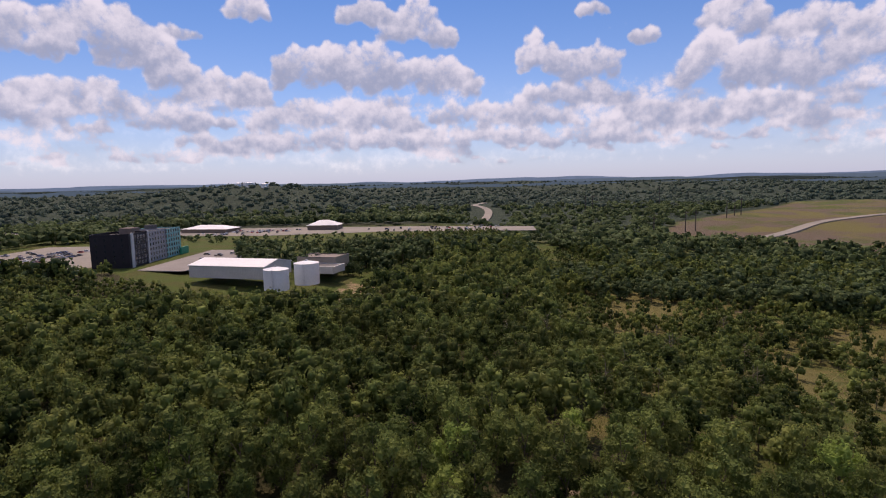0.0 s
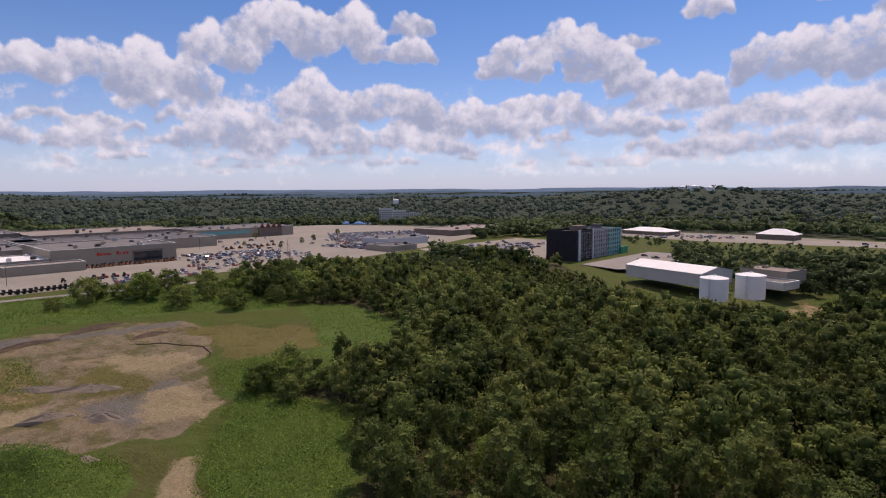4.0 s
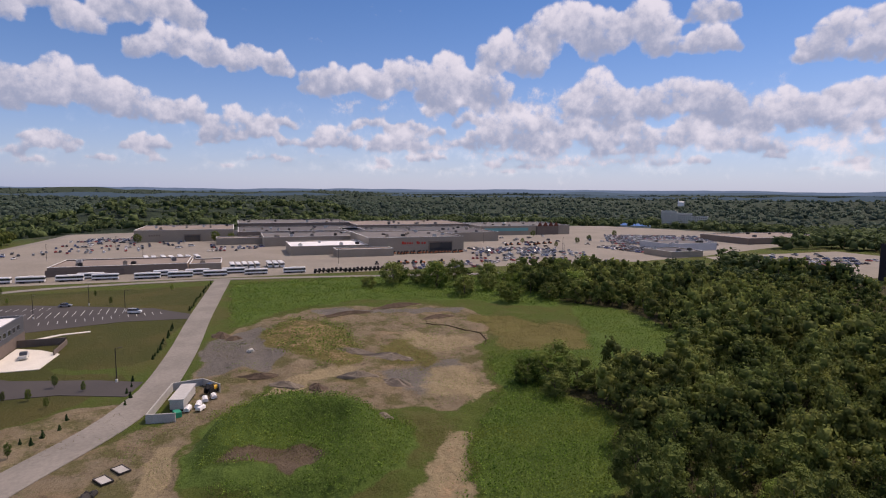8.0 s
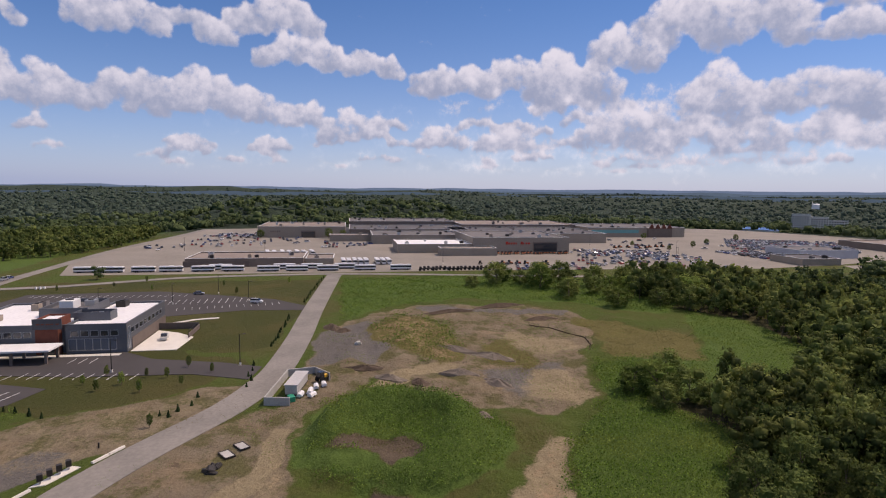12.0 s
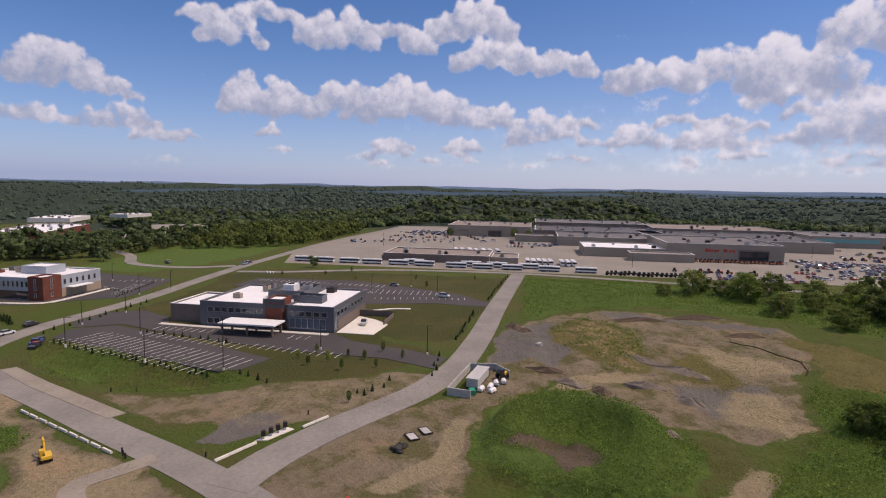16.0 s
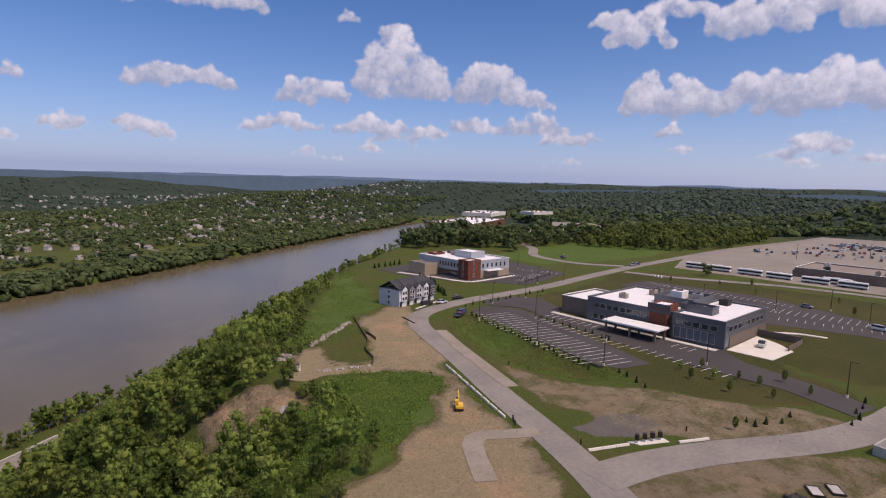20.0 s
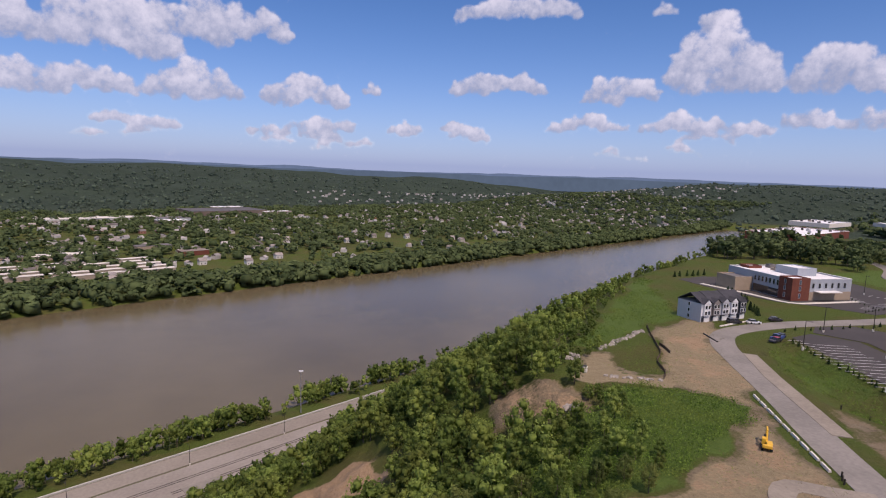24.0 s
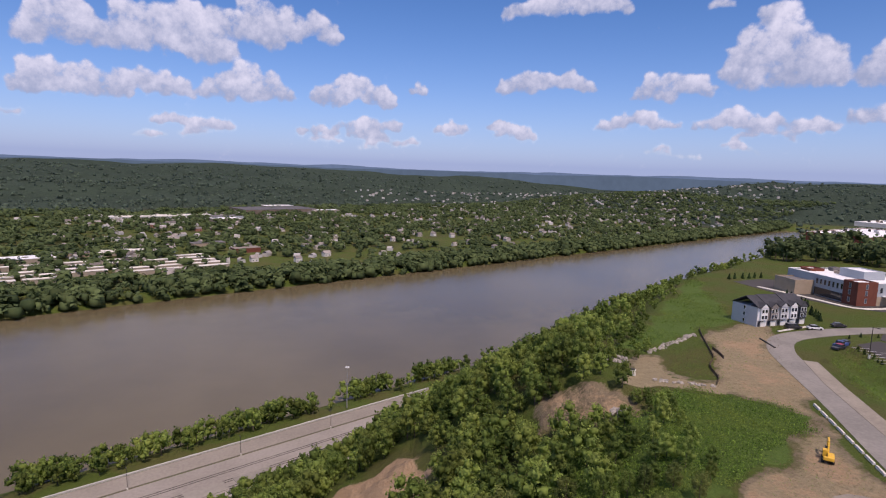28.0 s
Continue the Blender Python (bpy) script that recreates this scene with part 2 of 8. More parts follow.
# ---- building blocks ----
def mesh_from(name, verts, faces, mats=(), face_mat=None, smooth=False):
    """A mesh from numpy corners (n, 3) and equal-sided faces (m, k)."""
    me = bpy.data.meshes.new(name)
    verts, faces = np.asarray(verts, np.float32), np.asarray(faces, np.int32)
    k = faces.shape[1]
    me.vertices.add(len(verts))
    me.vertices.foreach_set("co", verts.ravel())
    me.loops.add(faces.size)
    me.loops.foreach_set("vertex_index", faces.ravel())
    me.polygons.add(len(faces))
    me.polygons.foreach_set("loop_start", np.arange(0, faces.size, k, dtype=np.int32))
    me.polygons.foreach_set("loop_total", np.full(len(faces), k, np.int32))
    for m in mats:
        me.materials.append(m)
    if face_mat is not None:
        me.polygons.foreach_set("material_index", np.asarray(face_mat, np.int32))
    me.polygons.foreach_set("use_smooth", np.full(len(faces), smooth))
    me.update(calc_edges=True)
    return me


def finish(name, bm, material):
    me = bpy.data.meshes.new(name)
    bm.normal_update()
    bm.to_mesh(me)
    bm.free()
    for m in (material if isinstance(material, (list, tuple)) else (material,)):
        me.materials.append(m)
    return me


def part(name, bm, material, parent=None, label=""):
    """Links a bmesh (or a mesh) as ONE mesh object under a thing or under a part."""
    me = finish(name, bm, material) if isinstance(bm, bmesh.types.BMesh) else bm
    ob = new(name, me)
    if parent is not None:
        ob.parent = parent
    if label:
        tagged(ob, label)
    return ob


def thing(name, m, label, category, group="", kind=""):
    ob = new(name)
    ob.empty_display_size = 0.5
    ob.matrix_basis = m
    return tagged(ob, label, category, group, kind)


def box(bm, x0, x1, y0, y1, z0, z1, bevel=0.0, m=None, mat=0):
    r = bmesh.ops.create_cube(bm, size=1.0)
    vs = r["verts"]
    bmesh.ops.scale(bm, vec=(x1 - x0, y1 - y0, z1 - z0), verts=vs)
    bmesh.ops.translate(bm, vec=((x0 + x1) / 2, (y0 + y1) / 2, (z0 + z1) / 2), verts=vs)
    if bevel:
        es = {e for v in vs for e in v.link_edges}
        vs = bmesh.ops.bevel(bm, geom=list(es), offset=bevel, segments=1, affect='EDGES')["verts"]
    if m is not None:
        bmesh.ops.transform(bm, matrix=m, verts=vs)
    if mat:
        for f in {f for v in vs for f in v.link_faces}:
            f.material_index = mat
    return bm


def cyl(bm, r0, r1, z0, z1, n=12, m=None):
    res = bmesh.ops.create_cone(bm, cap_ends=True, segments=n, radius1=r0, radius2=r1, depth=z1 - z0)
    bmesh.ops.translate(bm, vec=(0, 0, (z0 + z1) / 2), verts=res["verts"])
    if m is not None:
        bmesh.ops.transform(bm, matrix=m, verts=res["verts"])
    return bm


def boxed(*a, **k):
    return box(bmesh.new(), *a, **k)


def tube(*a, **k):
    return cyl(bmesh.new(), *a, **k)


def prism(profile, y0, y1):
    """A solid with the outline profile of (x, z) corners, from y0 to y1."""
    bm = bmesh.new()
    a = [bm.verts.new((x, y0, z)) for x, z in profile]
    b = [bm.verts.new((x, y1, z)) for x, z in profile]
    bm.faces.new(a), bm.faces.new(b[::-1])
    for i in range(len(a)):
        j = (i + 1) % len(a)
        bm.faces.new((a[j], a[i], b[i], b[j]))
    bmesh.ops.recalc_face_normals(bm, faces=bm.faces)
    return bm


# ---- numbers for the land ----
def lattice(ix, iy, seed):
    h = (ix * 374761393 + iy * 668265263 + seed * 974634777) & 0xFFFFFFFF
    h = ((h ^ (h >> 13)) * 1274126177) & 0xFFFFFFFF
    return ((h ^ (h >> 16)) & 0xFFFF) / 65535.0


def vnoise(x, y, seed=0):
    ix, iy = np.floor(x).astype(np.int64), np.floor(y).astype(np.int64)
    fx, fy = x - ix, y - iy
    fx, fy = fx * fx * (3 - 2 * fx), fy * fy * (3 - 2 * fy)
    a, b = lattice(ix, iy, seed), lattice(ix + 1, iy, seed)
    c, d = lattice(ix, iy + 1, seed), lattice(ix + 1, iy + 1, seed)
    return (a + (b - a) * fx) * (1 - fy) + (c + (d - c) * fx) * fy


def fbm(x, y, octaves=4, seed=0):
    v, a, t = 0.0, 0.5, 0.0
    for i in range(octaves):
        v, t = v + a * vnoise(x * 2 ** i, y * 2 ** i, seed + i * 17), t + a
        a *= 0.5
    return v / t - 0.5


def smooth(v, lo, hi):
    u = np.clip((v - lo) / (hi - lo), 0, 1)
    return u * u * (3 - 2 * u)


def inside(poly, x, y):
    """Signed distance to a polygon, positive inside."""
    px, py = np.array(poly, float).T
    d = np.full(np.shape(x), 1e9)
    ins = np.zeros(np.shape(x), bool)
    for i in range(len(px)):
        j = (i + 1) % len(px)
        ex, ey = px[j] - px[i], py[j] - py[i]
        wx, wy = x - px[i], y - py[i]
        u = np.clip((wx * ex + wy * ey) / (ex * ex + ey * ey + 1e-9), 0, 1)
        d = np.minimum(d, np.hypot(wx - u * ex, wy - u * ey))
        c = ((py[i] > y) != (py[j] > y)) & (x < ex * (y - py[i]) / (ey + 1e-12) + px[i])
        ins ^= c
    return np.where(ins, d, -d)


RS, RC = 0.535, 0.845             # the river runs along (-RC, -RS)
WATER = -92.0


def river(x, y):
    """Metres across towards the river, and along it downstream."""
    return RS * x - RC * y, -RC * x - RS * y


def bluff_edge(q):
    return np.interp(q, [-400, -150, 30, 62, 90, 105, 121, 140, 181, 267, 409, 700, 1400], [40, 30, 24, 27, 33, 44, 62, 74, 96, 122, 134, 150, 160])


def bluff_top(q):
    """Where the ground begins to fall; the trees reach up past it."""
    return np.maximum(bluff_edge(q), np.interp(q, [40, 62, 85, 97, 108, 122, 140, 165], [24, 28, 36, 46, 68, 80, 86, 92]))


MOUND = (-102.0, 8.0)


def height(x, y):
    """The height of the bare ground."""
    x, y = np.asarray(x, float), np.asarray(y, float)
    r = np.hypot(x, y)
    az = np.degrees(np.arctan2(-x, y))
    s, q = river(x, y)
    # far country
    far = -22 + 60 * smooth(r, 500, 4600) + fbm(x / 620, y / 620, 4, 3) * (14 + 38 * smooth(r, 700, 2500))
    far += 62 * np.exp(-((x + 560) ** 2 + (y - 1640) ** 2) / 330 ** 2)
    far += 52 * np.exp(-((r - 960) / 150) ** 2) * smooth(az, 74, 82) * (1 - smooth(az, 99, 110)) * (0.8 + 0.5 * fbm(az / 5, r / 300, 3, 13))
    far += 7 * np.exp(-((x - 560) ** 2 + (y - 900) ** 2) / 260 ** 2)
    # the plateau reaches this far in each direction
    rp = np.interp(az, [-180, -60, -30, -12, -4, 5, 30, 45, 70, 100, 110, 125, 140, 150, 180], [60, 60, 70, 110, 600, 720, 720, 820, 860, 740, 620, 640, 640, 500, 60])
    w = smooth(r - rp, 0, 190)
    z = far * w
    z = np.where(z < 0, z, z * (0.25 + 0.75 * smooth(bluff_edge(q) - s, 0, 800)))
    # the wooded valley to the right of the sheds
    wood = smooth(y + 0.55 * x, 35, 120) * (1 - smooth(np.hypot(x + 120, y - 300), 60, 120)) * smooth(x, -190, -90)
    z = z - (6 + 17 * smooth(x, -70, 10)) * wood * (1 - w)
    # soil heaps on the cleared ground
    dx, dy = x - MOUND[0], y - MOUND[1]
    ring = np.hypot(dx * 0.95, dy * 0.86) + fbm(x / 9, y / 9, 3, 71) * 5
    back = smooth(-dx + 0.3 * dy, -8, 10)
    z = z + (1 - w) * (2.0 * (1 - smooth(ring, 11, 19)) + (0.9 + 3.6 * back) * np.exp(-((ring - 10.5) / 3.6) ** 2) + fbm(x / 3.2, y / 3.2, 3, 73) * 1.4 * (1 - smooth(ring, 14, 22)))
    z = z - 2.2 * np.exp(-(((x + 84) / 5.5) ** 2 + ((y - 6) / 8.0) ** 2))
    near = (1 - smooth(r, 260, 330)) * smooth(inside(CLEARED, x, y), 0, 12)
    z = z + near * (fbm(x / 22, y / 22, 4, 8) * 2.4 + fbm(x / 6, y / 6, 3, 9) * 1.3 + 1.5 * np.abs(fbm(x / 13, y / 13, 3, 19)))
    z = z + (2.4 + 3.2 * fbm(x / 5, y / 5, 3, 29)) * np.exp(-(((x + 180) / 22) ** 2 + ((y - 19) / 12) ** 2)) + smooth(inside(SLOPE_N, x, y), 2, 14) * (0.8 + 3.6 * fbm(x / 17, y / 17, 3, 39))
    # bank below the clinic's lower car park
    bank = inside(BANK, x, y)
    z = z - 2.6 * smooth(bank, 0, 9) * (1 - smooth(r, 190, 200))
    # river bluff, terrace with the highway, river bed, flood plain, far hills
    se = bluff_top(q) + fbm(x / 60, y / 60, 3, 21) * 14 * smooth(q, 110, 170)
    u = np.clip((s - se) / (206 - se), 0, 1)
    down = -84 * u ** (1.0 + 0.3 * smooth(q, 40, 130)) + fbm(x / 30, y / 30, 3, 5) * 6 * smooth(u, 0.05, 0.3) * (1 - smooth(u, 0.85, 1.0))
    drop = -84 - 12 * smooth(s, 258, 300)
    plain = -96 + 11 * smooth(s, 596, 625) + 122 * smooth(s, 1650, 4300) + fbm(x / 560, y / 560, 4, 31) * (3 + 80 * smooth(s, 1600, 2600))
    low = np.where(s < 222, down, np.where(s < 400, drop, plain))
    lw = smooth(s - se, 0, 10)
    z = z * (1 - lw) + low * lw
    cut = smooth(np.maximum(inside(SCARP, x, y), inside(SCARP_2, x, y)), -5, 2)
    z = z + cut * (fbm(x / 7, y / 7, 4, 87) * 5.5 - 4.0 * np.abs(fbm(x / 4, y / 4, 3, 89)))
    # the bend far downstream is closed by hills
    shut = smooth(q, 1700, 2300) * (1 - smooth(s, 1200, 2500))
    z = z * (1 - shut) + np.maximum(z, -50 + 100 * smooth(q, 1700, 4500) + fbm(x / 500, y / 500, 4, 41) * 60) * shut
    return z


def ground_z(x, y):
    return float(height(np.array([x]), np.array([y]))[0])


# outlines on the plan
CLEARED = [(-150, -14), (-195, -6), (-232, 10), (-240, 50), (-216, 92), (-185, 118), (-158, 116), (-128, 92), (-112, 62), (-84, 50), (-62, 44), (-62, 4), (-84, -14), (-104, -26), (-126, -14)]
BARE = [(-152, -13), (-196, -6), (-214, 6), (-228, 30), (-224, 70), (-208, 88), (-176, 82), (-152, 68), (-122, 58), (-112, 44), (-120, 24), (-138, 6), (-124, -4), (-104, -12), (-100, -24), (-124, -16)]
RUT = [(-100, 35), (-99, 41), (-88, 36.5), (-70, 28), (-54, 20), (-54, 12), (-72, 18), (-88, 28)]
RUT_2 = [(-124, -5), (-118, -1), (-98, -8), (-70, -12), (-68, -18), (-98, -14)]
YARD = [(-86, -44), (-108, -34), (-124, -20), (-112, -10), (-96, -12), (-76, -16), (-62, -30), (-64, -40)]
PARADE = [(-125, -21), (-137, -24), (-135, -36), (-124, -62), (-114, -72), (-101, -62), (-96, -54), (-104, -42)]
SPOIL = [(-124, -168), (-131, -165), (-129, -150), (-118, -140), (-104, -112), (-97, -106), (-90, -92), (-82, -68), (-70, -46), (-40, -50), (-34, -66), (-46, -70), (-62, -78), (-78, -88), (-88, -98), (-84, -110), (-80, -118), (-64, -128), (-72, -138), (-90, -136), (-104, -156)]
GRASSY = [(-100, -150), (-86, -118), (-76, -124), (-84, -142)]
SCARP = [(-39, -117), (-46, -106), (-56, -98), (-61, -106), (-58, -116), (-52, -124), (-44, -128)]
SCARP_2 = [(8, -104), (-12, -116), (-18, -138), (-14, -158), (6, -156), (18, -130)]
SAND_1 = [(-182, 50), (-165, 42), (-148, 56), (-156, 74), (-174, 70)]
SAND_2 = [(-144, 46), (-122, 38), (-112, 50), (-120, 60), (-140, 60)]
DRY_1 = [(-210, 16), (-184, 3), (-160, 14), (-146, 22), (-150, 32), (-166, 34), (-192, 34)]
DRY_2 = [(-204, 78), (-196, 92), (-168, 112), (-142, 100), (-150, 74), (-176, 80)]
DRY_3 = [(-165, 38), (-150, 36), (-138, 44), (-146, 54), (-170, 50)]
PARADE_2 = [(-96, -56), (-104, -50), (-116, -66), (-112, -96), (-104, -92), (-98, -76)]
LAWN = [(-172, -52), (-166, -28), (-178, -22), (-222, -18), (-300, -13), (-300, -150), (-270, -160), (-240, -150), (-180, -145), (-140, -140), (-122, -132), (-112, -104), (-118, -72), (-138, -34), (-150, -26), (-158, -30)]
BANK = [(-128, -134), (-122, -128), (-108, -98), (-112, -76), (-124, -66), (-130, -76), (-138, -112), (-142, -138)]
FIELD = [(-330, -186), (-420, -190), (-640, -186), (-700, -200), (-660, -260), (-500, -300), (-400, -270), (-310, -262), (-262, -250), (-268, -200)]
HILLSIDE = [(262, 680), (250, 620), (258, 575), (300, 572), (330, 545), (360, 470), (640, 540), (900, 800), (1000, 1300), (780, 1250), (560, 980), (450, 890), (330, 800)]
FRONT = [(-215, 310), (-148, 306), (-110, 296), (-84, 250), (-54, 238), (-34, 236), (-52, 228), (-84, 238), (-121, 262), (-196, 287)]
DRY_SCRUB = [[(99, 340), (135, 344), (194, 308), (178, 281), (138, 294), (112, 262), (95, 252), (83, 276)], [(88, 173), (99, 176), (120, 163), (161, 191), (120, 140), (100, 140), (81, 151)], [(161, 232), (212, 255), (161, 191), (142, 194)], [(20, 96), (34, 90), (40, 104), (26, 112)]]
CLEAR_0 = [(60, 235), (95, 238), (100, 215), (72, 185), (48, 190), (40, 210)]
CLEAR_1 = [(-62, 240), (-38, 236), (-22, 270), (-26, 300), (-50, 318), (-62, 280)]
CLEAR_2 = [(110, 330), (170, 300), (200, 330), (150, 370)]
GREENFILL = [(-44, -69), (-62, -78), (-86, -90), (-90, -98), (-84, -108), (-66, -114), (-62, -106), (-56, -92), (-44, -78)]
MOUND_TOP = [(-123, -6), (-132, 10), (-118, 26), (-104, 32), (-90, 26), (-84, 14), (-84, 0), (-98, -10)]
SLOPE_N = [(-202, -4), (-300, -4), (-304, 60), (-292, 120), (-276, 176), (-240, 160), (-200, 122), (-226, 92), (-240, 50), (-226, 14)]
MEADOW = [(-60, 44), (-60, 30), (-108, 46), (-122, 60), (-152, 70), (-178, 84), (-168, 108), (-150, 116), (-132, 106), (-112, 66), (-94, 74), (-74, 60)]
CUT = [(-227, 27), (-219, 28), (-204, 80), (-211, 85)]
MEADOW_N = [(-150, 76), (-144, 100), (-170, 114), (-204, 132), (-188, 146), (-150, 140), (-122, 114), (-109, 87), (-116, 74)]
FILL_W = [(-44, -69), (-30, -64), (-20, -84), (-38, -104), (-58, -104), (-60, -92)]
TRACK_1 = [(-113, -17), (-112, -11), (-100, -10), (-88, -13), (-80, -18), (-80, -23), (-92, -18)]
TRACK_2 = [(-119, -9), (-126, -5), (-140, 11), (-151, 26), (-146, 29), (-134, 13), (-117, -4)]
TERRACE = [(-59, -121), (-68, -129), (-78, -133), (-72, -120), (-79, -118), (-85, -118), (-81, -112), (-64, -115)]
HOLLOW = [(-98, -4), (-102, 3), (-98, 11), (-93, 13), (-91, 9), (-95, 3)]
HOLLOW_2 = [(-83, 0), (-87, 3), (-85, 11), (-81, 11), (-79, 5)]
MEADOW_E = [(-146, 68), (-138, 92), (-124, 70), (-112, 66), (-98, 76), (-80, 64), (-62, 48), (-56, 28), (-62, 26), (-78, 32), (-97, 42), (-110, 52), (-124, 60)]
LEDGE = [(-104, -158), (-128, -172), (-160, -250), (-172, -256), (-150, -240), (-116, -196), (-96, -172), (-70, -142), (-78, -138)]

# ---- the ground: one sheet to the horizon ----
def ground_material():
    n = Nodes("ground_cover")
    a = n.add("Attribute")
    a.attribute_name = "cover"
    b = n.add("Attribute")
    b.attribute_name = "cover_2"
    sa, sb = n.add("SeparateColor", Color=a.outputs["Color"]), n.add("SeparateColor", Color=b.outputs["Color"])
    fine, mid, big = n.noise(1.3, 5, 0.65), n.noise(0.22, 5, 0.6), n.noise(0.035, 4)
    tiny = n.noise(5.0, 4, 0.7)

    def cover(sock, ragged=0.75):
        v = n.math('ADD', sock, n.math('MULTIPLY', n.math('SUBTRACT', n.math('ADD', n.math('MULTIPLY', fine, 0.5), n.math('MULTIPLY', mid, 0.5)), 0.5), ragged))
        return n.step(v, 0.40, 0.60)

    floor = n.mix(mid, (0.030, 0.036, 0.013), (0.075, 0.064, 0.030))
    grass = n.mix(n.step(n.noise(0.05, 5, 0.6), 0.42, 0.62), n.mix(fine, (0.048, 0.074, 0.014), (0.088, 0.120, 0.022)), n.mix(fine, (0.066, 0.078, 0.020), (0.105, 0.100, 0.032)))
    col = n.mix(cover(sa.outputs[0]), floor, grass)
    lawn = n.mix(n.step(big, 0.4, 0.65), n.mix(mid, (0.050, 0.058, 0.015), (0.064, 0.070, 0.019)), n.mix(fine, (0.070, 0.070, 0.021), (0.092, 0.082, 0.028)))
    col = n.mix(cover(sa.outputs[1], 0.35), col, lawn)
    dirt = n.mix(n.step(mid, 0.3, 0.7), n.mix(fine, (0.135, 0.105, 0.066), (0.23, 0.18, 0.115)), n.mix(tiny, (0.165, 0.135, 0.092), (0.28, 0.23, 0.155)))
    dirt = n.mix(n.math('MULTIPLY', n.step(n.noise(0.05, 5, 0.6), 0.5, 0.66), 0.6), dirt, n.mix(fine, (0.20, 0.15, 0.09), (0.32, 0.235, 0.14)))
    dirt = n.mix(n.math('MULTIPLY', n.step(n.noise(0.33, 6, 0.75), 0.53, 0.68), 0.7), dirt, n.mix(fine, (0.070, 0.054, 0.036), (0.13, 0.10, 0.066)))
    thin = n.math('MULTIPLY', n.step(n.noise(0.12, 6, 0.7), 0.46, 0.60), 0.85)
    dirt = n.mix(thin, dirt, n.mix(fine, (0.062, 0.075, 0.022), (0.13, 0.115, 0.045)))
    col = n.mix(cover(sa.outputs[2]), col, dirt)
    gravel = n.mix(tiny, n.mix(mid, (0.085, 0.078, 0.07), (0.14, 0.128, 0.115)), n.mix(mid, (0.14, 0.13, 0.115), (0.22, 0.20, 0.175)))
    col = n.mix(cover(sb.outputs[0]), col, gravel)
    brown = n.mix(fine, (0.078, 0.060, 0.042), (0.165, 0.126, 0.088))
    col = n.mix(cover(sb.outputs[1]), col, brown)
    e = n.add("Attribute")
    e.attribute_name = "cover_3"
    se = n.add("SeparateColor", Color=e.outputs["Color"])
    col = n.mix(cover(se.outputs[0]), col, n.mix(n.noise(0.6, 5, 0.7), (0.185, 0.15, 0.088), (0.36, 0.295, 0.180)))
    col = n.mix(cover(se.outputs[1], 1.1), col, n.mix(fine, (0.085, 0.085, 0.026), (0.185, 0.155, 0.055)))
    col = n.mix(cover(se.outputs[2], 0.9), col, n.mix(n.noise(0.5, 6, 0.7), (0.25, 0.165, 0.095), (0.46, 0.33, 0.205)))
    col = n.mix(cover(e.outputs["Alpha"], 0.8), col, n.mix(n.noise(0.8, 6, 0.75), (0.040, 0.078, 0.016), (0.118, 0.180, 0.036)))
    # tree cover far off, with crown shade and haze blue mixed into its colour
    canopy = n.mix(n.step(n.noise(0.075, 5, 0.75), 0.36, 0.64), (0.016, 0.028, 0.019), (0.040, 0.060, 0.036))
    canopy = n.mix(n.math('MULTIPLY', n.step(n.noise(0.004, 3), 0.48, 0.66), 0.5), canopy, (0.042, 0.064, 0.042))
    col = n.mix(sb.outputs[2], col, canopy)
    grain = n.math('ADD', n.math('MULTIPLY', n.noise(1.9, 7, 0.82), 1.1), 0.45)
    col = n.add("HueSaturation", Value=grain, Color=col).outputs[0]
    h = n.math('ADD', n.math('MULTIPLY', fine, 0.6), n.math('ADD', n.math('MULTIPLY', tiny, 0.3), n.math('MULTIPLY', n.noise(0.45, 5, 0.65), 0.9)))
    n.bump(h, 0.9, 0.9)
    return n.done(col, 0.93, 0.0, 0.15)


